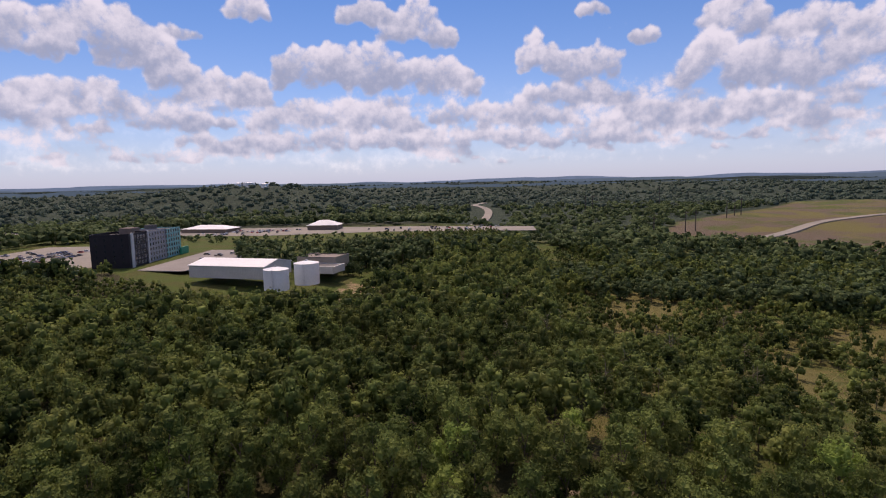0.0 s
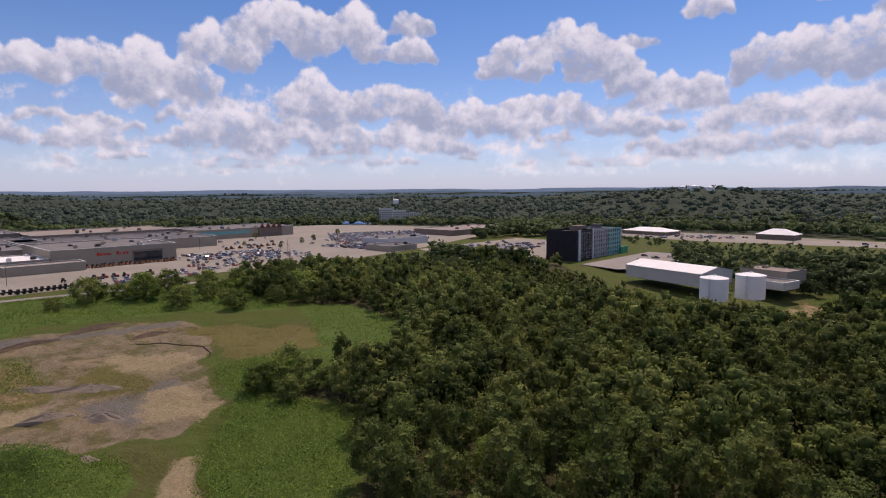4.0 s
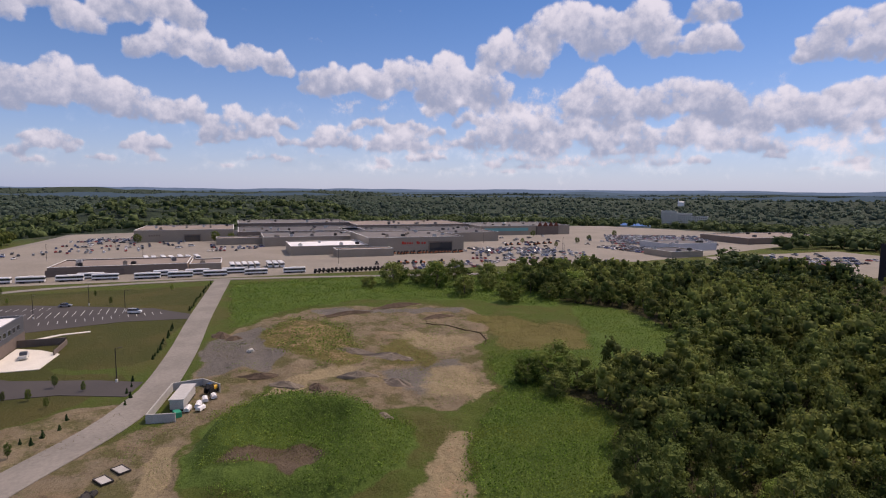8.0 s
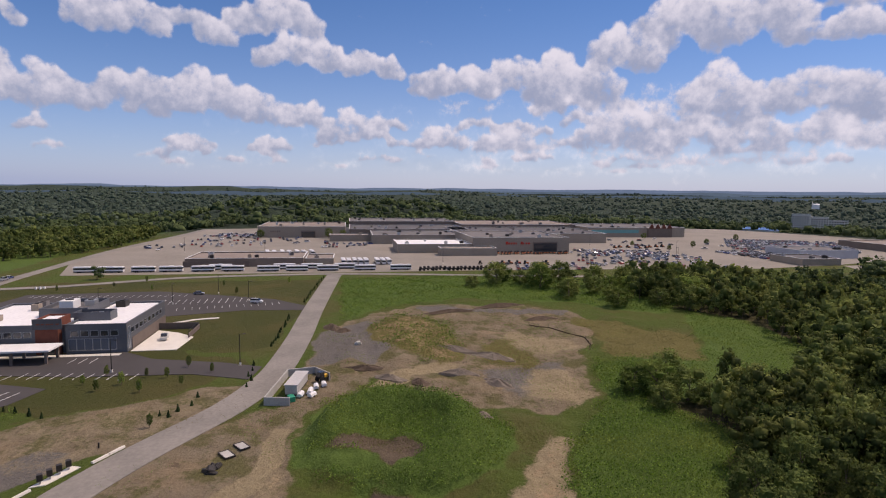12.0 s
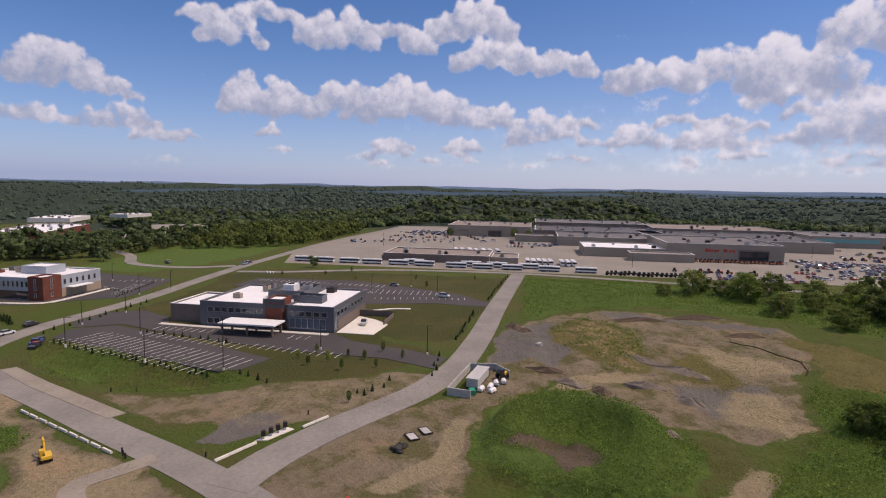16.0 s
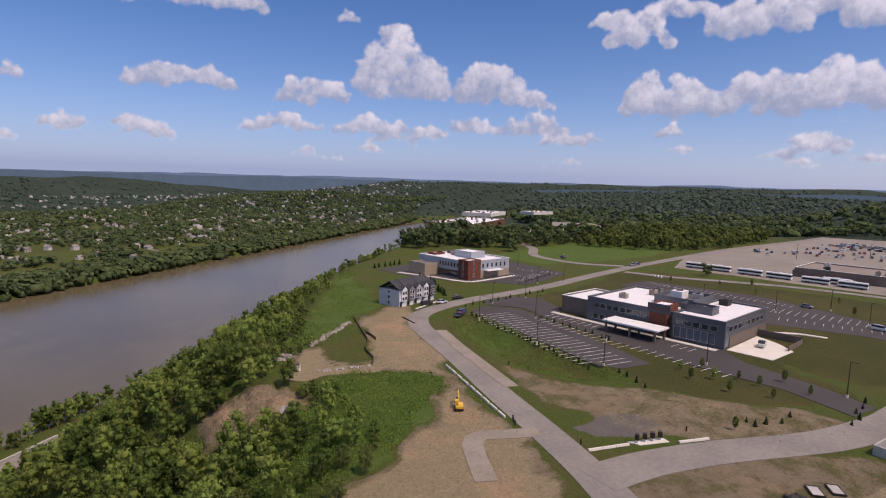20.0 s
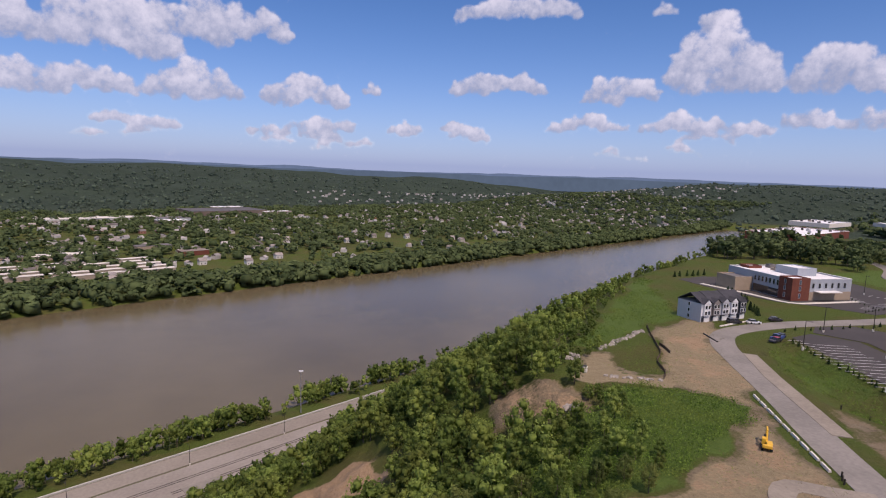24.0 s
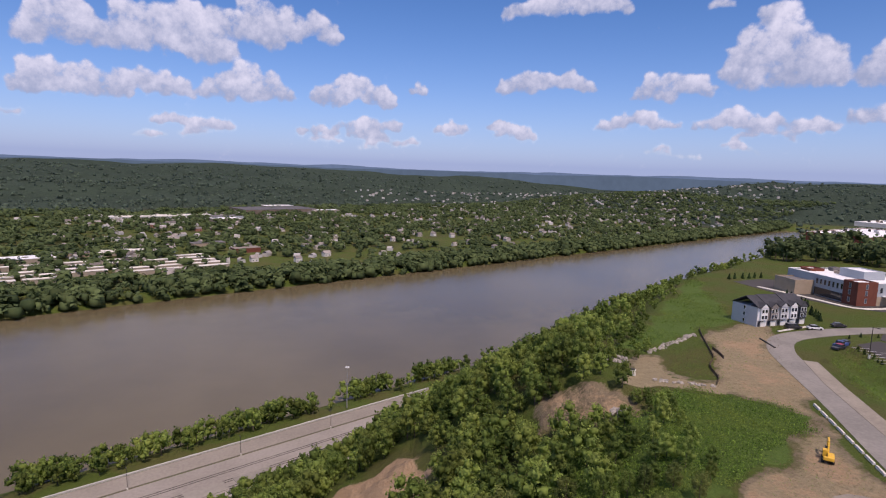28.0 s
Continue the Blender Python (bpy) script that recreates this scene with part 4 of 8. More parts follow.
def ribbon(pts, width, lift, drop=0.4, z=None, step=4.0, flat=True):
    """A road body along a line: flat top, real edges."""
    c = spline([(x, y) for x, y in pts], step)
    bm = bmesh.new()
    rows = []
    px, py = np.array([tuple(p) for p in c]).T
    if z is None:
        o = 0.35 * width
        level = np.max([height(px + e, py + f) for e, f in ((0, 0), (o, o), (-o, o), (o, -o), (-o, -o))], 0).tolist()
    else:
        level = [z] * len(c)
    level = [max(sum(level[max(i - 3, 0):i + 4]) / len(level[max(i - 3, 0):i + 4]), level[i] - 0.05) + lift for i in range(len(c))]
    for i, p in enumerate(c):
        d = (c[min(i + 1, len(c) - 1)] - c[max(i - 1, 0)]).normalized()
        n = Vector((-d.y, d.x))
        a, b = p + n * width / 2, p - n * width / 2
        g = level[i]
        rows.append([bm.verts.new(v) for v in ((a.x, a.y, g - drop), (a.x, a.y, g), (b.x, b.y, g), (b.x, b.y, g - drop))])
    for r, s in zip(rows, rows[1:]):
        for k in range(3):
            bm.faces.new((r[k], r[k + 1], s[k + 1], s[k]))
    bm.faces.new(rows[0][::-1]), bm.faces.new(rows[-1])
    bmesh.ops.recalc_face_normals(bm, faces=bm.faces)
    return bm


def slab(poly, z, thick=0.4):
    bm = bmesh.new()
    vs = [bm.verts.new((x, y, z)) for x, y in poly]
    f = bm.faces.new(vs)
    r = bmesh.ops.extrude_face_region(bm, geom=[f])
    bmesh.ops.translate(bm, vec=(0, 0, -thick), verts=[v for v in r["geom"] if isinstance(v, bmesh.types.BMVert)])
    bmesh.ops.recalc_face_normals(bm, faces=bm.faces)
    return bm


def ground_piece(name, bm, material, label, category):
    return tagged(part(name, bm, material), label, category, "", "structure")


ground_piece("road", ribbon([(-48, -8), (-62, -22), (-75, -42), (-83.5, -59), (-92.3, -80), (-102.5, -103), (-111, -124), (-118.5, -140), (-131, -151.5), (-157, -157), (-182, -157), (-212, -158), (-253, -163), (-304, -168), (-342, -170), (-469, -174), (-601, -166), (-690, -163)], 7.0, 0.10),
             M["road"], "pale worn asphalt access road with a bend", "road")
ground_piece("road", ribbon([(-77, -46), (-88, -43.5), (-103, -37), (-123, -26), (-138, -21), (-150, -18.5), (-181, -16), (-227, -14), (-307, -9), (-322, -8)], 8.0, 0.14),
             M["road"], "pale asphalt side road down to the junction", "road")
ground_piece("road", ribbon([(-284, -160), (-290, -135), (-302, -110), (-312, -87), (-318, -50), (-320, -8), (-314, 40), (-307, 76), (-300, 120), (-294, 170), (-286, 234), (-270, 280)], 6.0, 0.18),
             M["road"], "narrow pale road along the shopping centre car park", "road")
ground_piece("road", ribbon([(-304, -172), (-290, -196), (-296, -232), (-330, -262), (-350, -300), (-330, -350)], 6.5, 0.2), M["road"], "narrow road bending through green fields", "road")
ground_piece("road", ribbon([(-84, -63), (-78.5, -66.2), (-74, -69), (-70.5, -67.5), (-67, -63), (-63, -57)], 3.8, 0.12, step=1.5), M["track"], "short gravel spur beside the excavation", "road")
ground_piece("pavement", slab([(-96.6, -83), (-99.8, -81.4), (-112.4, -111.8), (-120.2, -128.5), (-117.4, -130.5), (-108.8, -113.5)], 0.17), M["track"], "patched concrete strip beside the road", "pavement")
ground_piece("car_park", slab([(-326, -152), (-396, -176), (-501, -169), (-689, -160), (-720, -60), (-760, 250), (-690, 500), (-560, 560), (-480, 580), (-385, 490), (-334, 330), (-321, 262), (-325, 205), (-328, 80), (-326, 0)], 0.06),
             M["lot"], "wide tan concrete car park of a shopping centre", "car park")
clinic_lot = ground_piece("car_park", slab([(-146, -143), (-128, -78), (-131, -73), (-141, -70), (-148, -88), (-160, -122), (-164, -136), (-156, -146)], 0.07), M["asphalt"], "dark new asphalt clinic car park with white stall lines", "car park")
front_lot = ground_piece("car_park", slab([(-158, -147), (-166, -135), (-160, -118), (-154, -95), (-149, -66), (-148, -40), (-142, -25), (-152, -23), (-157, -34), (-163, -54), (-171, -63.6), (-171, -122), (-178, -126), (-186, -142), (-180, -152), (-165, -153)], 0.11),
                         M["asphalt"], "dark asphalt drive and stalls along the clinic front", "car park")
back_lot = ground_piece("car_park", slab([(-217, -69), (-226, -40), (-224, -17), (-231, -16), (-238, -23), (-248, -32), (-262, -62), (-272, -86), (-268, -138), (-244, -140), (-238, -112), (-226, -108)], 0.07),
                        M["asphalt"], "dark asphalt rear car park with white stall lines", "car park")
upper_lot = ground_piece("car_park", slab([(-174, -240), (-192, -246), (-232, -240), (-262, -232), (-252, -176), (-226, -169), (-206, -166), (-196, -180), (-184, -190), (-176, -215)], 0.07),
                         M["asphalt"], "dark asphalt car park round the office building", "car park")
ground_piece("pavement", slab([(-171.5, -62.4), (-171.5, -50), (-186, -49), (-192, -55), (-196, -62.4)], 0.16), M["concrete"], "pale concrete loading apron", "pavement")
ground_piece("pavement", ribbon([(-206, -61), (-211, -55), (-213, -47)], 1.7, 0.16), M["concrete"], "pale concrete footpath at the lawn edge", "pavement")
ground_piece("pavement", ribbon([(-169.5, -124), (-168.6, -100), (-168.4, -64)], 2.2, 0.2), M["concrete"], "pale concrete footpath along the clinic front", "pavement")
ground_piece("pavement", ribbon([(-178, -228), (-184, -206), (-188, -188), (-200, -186), (-222, -187)], 2.2, 0.16), M["concrete"], "pale concrete kerb path round the offices", "pavement")


def stall_lines(parent, a, b, depth, gap=2.75, z=0.12, angle=90, name="stall_line"):
    """White lines from a to b, each a strip of its own; depth to the left of the way."""
    a, b = Vector(a), Vector(b)
    d = (b - a).normalized()
    n = Vector((-d.y, d.x)) if depth > 0 else Vector((d.y, -d.x))
    n = (n + d * math.cos(radians(angle))).normalized()
    ang = math.atan2(n.y, n.x)
    bm = boxed(0, abs(depth), -0.065, 0.065, -0.03, 0.0)
    me = finish(name, bm, M["paint"])
    for i in range(int((b - a).length / gap) + 1):
        p = a + d * gap * i
        o = new(name, me)
        o.parent = parent
        o.matrix_basis = pose(p.x, p.y, z, 0, 0, math.degrees(ang))


stall_lines(clinic_lot, (-146.5, -139), (-129.5, -80), -5, z=0.115)
stall_lines(clinic_lot, (-151, -134), (-134, -75), -5, z=0.115)
stall_lines(clinic_lot, (-151, -134), (-134, -75), 5, z=0.115)
stall_lines(front_lot, (-159, -118), (-152, -82), -5, z=0.155)
stall_lines(front_lot, (-153.5, -80), (-149.5, -52), -4.6, z=0.155)
stall_lines(front_lot, (-166.5, -121), (-166, -100), -4.6, z=0.155)
stall_lines(front_lot, (-165.5, -74), (-165, -66), -4.6, z=0.155)
stall_lines(back_lot, (-228, -66), (-236, -28), 5, z=0.115)
stall_lines(back_lot, (-243, -106), (-248, -40), 5, z=0.115)
stall_lines(back_lot, (-243, -106), (-248, -40), -5, z=0.115)
stall_lines(back_lot, (-265, -134), (-262, -70), -5, z=0.115)
stall_lines(upper_lot, (-238, -196), (-246, -176), 5, z=0.115)
stall_lines(upper_lot, (-224, -184), (-238, -228), 5, z=0.115)
stall_lines(upper_lot, (-212, -172), (-236, -180), 5, z=0.115)
# river terrace: highway, sidings and verge
strip("road", 206, 240.5, -1500, 420, -83.7, surface("pale_terrace_concrete", (0.22, 0.195, 0.165), (0.30, 0.27, 0.235), 0.05, 0.8, 0.9), "broad pale concrete riverside terrace", "road", 0.5)
strip("road", 241.5, 252, -1500, 900, -83.6, surface("terrace_gravel", (0.20, 0.175, 0.145), (0.28, 0.25, 0.21), 0.03, 0.8, 0.92), "pale gravel riverside highway", "road", 0.5)
strip("kerb", 253, 253.8, -1500, 900, -83.3, M["block"], "low pale concrete wall along the river bank", "kerb", 1.0)


def along(s, q, z):
    return (RS * s - RC * q, -RC * s - RS * q, z)


RIVER_TURN = math.degrees(math.atan2(-RS, -RC))
for k, s in enumerate((217.0, 218.5, 222.5, 224.0, 230.0, 231.5)):
    rail = tagged(part("rail", boxed(-380, 380, -0.07, 0.07, 0, 0.16), M["metal_dark"]), "rusty dark steel rail of a riverside siding", "rail", "riverside rails")
    rail.matrix_basis = Matrix.Translation(along(s, 0, -83.7)) @ pose(0, 0, 0, 0, 0, RIVER_TURN)
for q in (68, 88):
    pad = tagged(part("crossing_panel", boxed(-8, 8, -3.6, 3.6, 0, 0.2, 0.03), M["lot"]), "pale concrete panel crossing over the rails", "crossing panel", "crossing panels")
    pad.matrix_basis = Matrix.Translation(along(220.5, q, -83.68)) @ pose(0, 0, 0, 0, 0, RIVER_TURN)

# ---- buildings ----
def rings(o, mw, mh):
    """A window frame of four bars, in the plane of x and z."""
    bm = bmesh.new()
    w = 0.09
    box(bm, -mw / 2 - w, mw / 2 + w, -0.08, 0.06, mh, mh + w), box(bm, -mw / 2 - w, mw / 2 + w, -0.10, 0.06, -w, 0)
    box(bm, -mw / 2 - w, -mw / 2, -0.08, 0.06, 0, mh), box(bm, mw / 2, mw / 2 + w, -0.08, 0.06, 0, mh)
    return bm


WINDOW_CACHE = {}


def window(parent, x, y, z, turn, w, h, glass_kind="glass", frame_kind="trim", name="window", bars=0, deep=0.0):
    """A framed window on a wall: frame with a pane set back in it; turn 0 faces -y."""
    key = (w, h, glass_kind, frame_kind, bars)
    if key not in WINDOW_CACHE:
        f = rings(None, w, h)
        for k in range(bars):
            c = -w / 2 + w * (k + 1) / (bars + 1)
            box(f, c - 0.04, c + 0.04, -0.06, 0.05, 0, h)
        WINDOW_CACHE[key] = (finish("frame", f, M[frame_kind]), finish("pane", boxed(-w / 2, w / 2, -0.03, 0.05, 0, h), M[glass_kind]))
    a, b = WINDOW_CACHE[key]
    o = new(name, a)
    o.parent = parent
    o.matrix_basis = pose(x, y, z, 0, 0, turn)
    g = new("pane", b)
    g.parent = o
    return o


def shell(x0, x1, y0, y1, h, t=0.35, base=-0.5):
    """Four walls round a footprint, open above, with a parapet."""
    bm = bmesh.new()
    box(bm, x0, x1, y0, y0 + t, base, h), box(bm, x0, x1, y1 - t, y1, base, h)
    box(bm, x0, x0 + t, y0 + t, y1 - t, base, h), box(bm, x1 - t, x1, y0 + t, y1 - t, base, h)
    return bm


def coping(x0, x1, y0, y1, h, t=0.5, o=0.06):
    bm = bmesh.new()
    box(bm, x0 - o, x1 + o, y0 - o, y0 + t, h, h + 0.14), box(bm, x0 - o, x1 + o, y1 - t, y1 + o, h, h + 0.14)
    box(bm, x0 - o, x0 + t, y0 + t, y1 - t, h, h + 0.14), box(bm, x1 - t, x1 + o, y0 + t, y1 - t, h, h + 0.14)
    return bm


def roof_unit(parent, x, y, z, w, d, h, kind="metal"):
    u = part("roof_unit", boxed(-w / 2, w / 2, -d / 2, d / 2, 0, h, 0.06), M[kind], parent)
    u.location = (x, y, z)
    bm = tube(min(w, d) * 0.3, min(w, d) * 0.3, 0, 0.25, 10)
    f = part("fan", bm, M["metal_dark"], u)
    f.location = (0, 0, h)
    return u


def block(parent, x0, x1, y0, y1, h, wall, roof, lip=0.6, cope="trim", units=0, seed=0):
    """A flat-roofed wing of a building: walls with parapet, roof deck, coping, roof units."""
    part("wall", shell(x0, x1, y0, y1, h), M[wall], parent)
    part("roof", boxed(x0 + 0.35, x1 - 0.35, y0 + 0.35, y1 - 0.35, h - lip - 0.3, h - lip), M[roof], parent)
    part("coping", coping(x0, x1, y0, y1, h), M[cope], parent)
    r = random.Random(seed)
    for i in range(units):
        w, d = r.uniform(1.6, 3.6), r.uniform(1.6, 3.0)
        roof_unit(parent, r.uniform(x0 + 4, x1 - 4), r.uniform(y0 + 4, y1 - 4), h - lip, w, d, r.uniform(1.2, 2.2), r.choice(("metal", "roof_grey", "metal_dark", "stucco")))


# clinic
clinic = thing("clinic", pose(0, 0, 0), "two-storey clinic of dark blue-grey panels with white flat roofs", "building")
block(clinic, -205, -171, -110, -86, 8.3, "panel", "roof_white", 0.5, "panel", 3, 1)
block(clinic, -205, -171, -79, -63, 8.3, "panel", "roof_white", 0.5, "panel", 1, 2)
block(clinic, -196, -174, -123, -110.05, 6.2, "brick_brown", "roof_white", 0.5, "trim", 0, 3)
block(clinic, -205, -172.5, -85.95, -79.05, 8.0, "panel", "roof_white", 0.4, "panel", 0, 4)
part("tower", shell(-178, -170.2, -86.4, -80.6, 10.2), M["brick_red"], clinic, "rust red entrance tower")
part("tower_roof", boxed(-177.6, -170.6, -86, -81, 9.4, 9.7), M["roof_white"], clinic)
part("sign_band", boxed(-170.15, -169.9, -86.9, -79.4, 7.4, 10.4), M["siding_dark"], clinic, "dark sign band")
for i, w in enumerate((1.0, 0.8, 1.1, 0.7, 0.9)):
    part("sign_bar", boxed(-169.9, -169.84, -85.9 + i * 1.25, -85.9 + i * 1.25 + w, 8.7, 9.1), M["brick_red"], clinic)
part("penthouse", shell(-200, -184, -92, -78.5, 10.6), M["panel"], clinic)
part("penthouse_roof", boxed(-199.6, -184.4, -91.6, -78.9, 9.2, 9.5), M["roof_grey"], clinic)
part("plant_screen", shell(-183.5, -178.5, -80, -70, 10.3, 0.2, 7.0), M["panel"], clinic)
roof_unit(clinic, -190, -86, 9.5, 5, 4, 2.6, "trim")
roof_unit(clinic, -194, -81.5, 9.5, 3, 3, 1.8, "metal")
roof_unit(clinic, -181, -75, 7.8, 3, 3.4, 1.9, "metal")
for y0, y1 in ((-107.5, -87.5), (-78, -65)):
    n = int((y1 - y0) / 2.3)
    for i in range(n):
        window(clinic, -170.98, y0 + (i + 0.5) * (y1 - y0) / n, 5.0, 90, 1.9, 1.5, "glass", "metal")
n = 6
for i in range(n):
    window(clinic, -170.98, -77.3 + i * 2.1, 1.0, 90, 1.9, 3.2, "glass_sky", "metal")
for i in range(8):
    window(clinic, -170.98, -106.4 + i * 2.5, 1.0, 90, 1.9, 1.7, "glass", "metal")
for i in range(8):
    window(clinic, -175 - i * 3.6, -62.98, 5.0, 180, 2.4, 1.4, "glass", "metal")
window(clinic, -172.6, -62.98, 1.0, 180, 2.0, 6.2, "glass_sky", "metal", bars=1)
part("brick_base", boxed(-205, -174.6, -62.96, -62.85, 0, 3.4), M["brick_brown"], clinic)
part("entrance_glass", boxed(-170.1, -170.0, -84.8, -81.6, 0, 3.6), M["glass"], clinic)
part("canopy", boxed(-168.4, -160.6, -97.5, -78.5, 3.5, 4.0, 0.05), M["trim"], clinic, "white drive-through canopy roof")
for x in (-161.4, -167.4):
    for y in (-96.4, -88, -79.6):
        part("canopy_post", boxed(x - 0.3, x + 0.3, y - 0.3, y + 0.3, 0, 3.5), M["brick_brown"], clinic)
part("retaining_wall", boxed(-198, -185, -50.3, -50, 0, 1.5), M["brick_brown"], clinic)
for k in range(9):
    part("railing_post", boxed(-197.8 + k * 1.6, -197.74 + k * 1.6, -50.18, -50.12, 1.5, 2.5), M["metal_dark"], clinic)
part("railing_bar", boxed(-197.8, -185, -50.18, -50.12, 2.5, 2.56), M["metal_dark"], clinic)
part("dock_wall", boxed(-198, -197.7, -62.8, -50.3, 0, 2.2), M["brick_brown"], clinic)

# offices
office = thing("office_building", pose(0, 0, 0), "two-storey office building with pale panels and a red brick corner", "building")
block(office, -222, -192, -228, -191, 8.9, "panel_light", "roof_white", 0.5, "trim", 4, 6)
part("corner_tower", shell(-200.5, -191.6, -197.5, -190.6, 9.5), M["brick_red"], office, "red brick corner tower")
part("tower_roof", boxed(-200.2, -191.9, -197.2, -190.9, 8.6, 8.9), M["roof_white"], office)
part("chimney_tower", shell(-205, -198, -228.4, -222, 9.6), M["brick_red"], office, "red brick stair tower")
part("annex", shell(-193.9, -183, -224.5, -212.5, 6.2), M["brick_tan"], office, "tan brick annex")
part("annex_roof", boxed(-193.5, -183.4, -224.1, -212.9, 5.4, 5.7), M["roof_grey"], office)
part("penthouse", shell(-214, -204, -213, -201, 11.8, 0.3, 8.0), M["panel_light"], office)
part("penthouse_roof", boxed(-213.7, -204.3, -212.7, -201.3, 11.2, 11.4), M["roof_white"], office)
part("brick_base", boxed(-221.9, -200.6, -190.98, -190.85, 0, 3.6), M["brick_tan"], office)
part("glass_base", boxed(-191.98, -191.85, -212, -198, 0.4, 3.6), M["glass"], office)
for i in range(7):
    window(office, -191.98, -226 + i * 4.0 if i < 0 else -211 + i * 2.1, 5.2, 90, 1.0, 2.2, "glass", "metal")
for i in range(6):
    window(office, -202.5 - i * 3.2, -190.98, 5.2, 180, 1.1, 2.0, "glass", "metal")
for z in (1.2, 4.2, 6.8):
    window(office, -191.58, -194.2, z, 90, 0.9, 1.8, "glass_sky", "metal")
    window(office, -195.6, -190.58, z, 180, 0.9, 1.8, "glass_sky", "metal")
part("porch_roof", boxed(-214, -203, -190.9, -187.6, 3.7, 4.1, 0.04), M["trim"], office, "white entrance canopy")

# row of town houses: local x along the front, -y to the street
rows = thing("townhouse_row", Matrix.Translation((-128, -163, 0)) @ pose(0, 0, 0, 0, 0, 190.3) @ Matrix.Diagonal((0.92, 0.85, 0.74, 1)), "row of five three-storey town houses with charcoal gabled roofs", "house")
UNIT = 4.6
for i in range(5):
    x = i * UNIT
    mat = ("siding_white", "siding_taupe", "siding_grey", "siding_white", "siding_dark")[i]
    h = part("unit_wall", boxed(x + 0.02, x + UNIT - 0.02, 0.0, 12, -0.4, 8.6), M["siding_grey" if i == 0 else mat], rows)
    part("front_siding", boxed(x + 0.05, x + UNIT - 0.05, -0.14, -0.02, 0.3, 8.5), M[mat], h)
    rf = prism([(-0.5, 8.45), (6, 12.4), (12.5, 8.45), (12.5, 8.75), (6, 12.8), (-0.5, 8.75)], 0, UNIT)
    r = part("roof", rf, M["shingle"], rows)
    r.matrix_basis = Matrix(((0, 1, 0, x), (1, 0, 0, 0), (0, 0, 1, 0.0 + (0.25 if i % 2 else 0)), (0, 0, 0, 1)))
    # front gable bay
    gb = part("gable_bay", boxed(x + 0.9, x + UNIT - 0.5, -0.9, -0.15, 3.0, 8.7), M[mat], h)
    g = part("gable_roof", prism([(x + 0.9, 8.6), (x + UNIT / 2 + 0.2, 10.7), (x + UNIT - 0.5, 8.6)], -1.1, 3.2), M[mat], h)
    for sgn in (-1, 1):
        c = x + UNIT / 2 + 0.2
        sl = bmesh.new()
        box(sl, 0, 3.0, -1.35, 3.3, 0, 0.16)
        bmesh.ops.transform(sl, matrix=Matrix.Translation((c, 0, 10.72)) @ pose(0, 0, 0, 0, 42.0, 0) if sgn > 0 else Matrix.Translation((c, 0, 10.72)) @ pose(0, 0, 0, 0, 138.0, 0) @ Matrix.Translation((0, 0, -0.16)), verts=sl.verts)
        part("gable_slope", sl, M["shingle"], h)
    for z, ww in ((3.6, 1.0), (6.3, 1.0)):
        for dx in (-0.75, 0.75):
            window(h, x + UNIT / 2 + 0.2 + dx, -0.92, z, 0, ww, 1.6, "glass", "trim")
    part("garage_door", boxed(x + 1.8, x + 4.2, -0.24, -0.14, 0.0, 2.4), M["trim"], h)
    part("front_door", boxed(x + 0.5, x + 1.5, -0.22, -0.14, 0.0, 2.2), M["siding_dark"], h)
    part("porch_roof", boxed(x + 0.2, x + 1.9, -1.3, -0.14, 2.6, 2.8), M["shingle"], h)
for z in (1.0, 3.8, 6.6):
    window(rows, -0.0, 6, z, -90, 0.9, 1.5, "glass", "trim")
for i in range(5):
    for z in (3.6, 6.3):
        window(rows, i * UNIT + 2.8, 12.02, z, 180, 1.4, 1.5, "glass", "trim")

# hotel under construction
hotel = thing("hotel", Matrix.Translation((-187, 335, 0)) @ pose(0, 0, 0, 0, 0, 1.5), "six-storey hotel under construction in dark and teal sheathing", "building")
part("wall", shell(-23, 0, 0, 24, 20.5), M["black_wrap"], hotel, "dark purple cladding")
part("wall", shell(-22.6, 0, 24.02, 48, 20.0), M["wrap_grey"], hotel, "grey sheathing")
part("wall", shell(-22, 0.3, 48.02, 70, 19.6), M["teal"], hotel, "teal green sheathing")
part("roof", boxed(-22.6, -0.4, 0.4, 69.6, 18.6, 19.0), M["roof_dark"], hotel)
part("corner_pier", boxed(-0.1, 0.5, 2, 5, 0, 20.8), M["siding_grey"], hotel)
part("corner_pier", boxed(-0.1, 0.5, 22.5, 24, 0, 20.8), M["siding_grey"], hotel)
part("stair_head", boxed(-16, -8, 20, 30, 19, 22.6), M["brick_brown"], hotel)
part("stair_head", boxed(-18, -12, 56, 62, 19, 22), M["roof_dark"], hotel)
for f in range(6):
    for k in range(17):
        y = 7.5 + k * 3.7
        window(hotel, 0.02 if y < 48 else 0.32, y, 1.2 + f * 3.15, 90, 1.5, 1.9, "glass", "siding_grey" if y < 48 else "metal")
for f in range(5):
    for k in range(4):
        window(hotel, -19.5 + k * 5.2, -0.02, 2.6 + f * 3.4, 0, 1.0, 1.6, "glass", "black_wrap")
part("scaffold_mesh", boxed(0.8, 2.2, 66, 78, 0, 5.0), M["green"], hotel, "green scaffold netting")

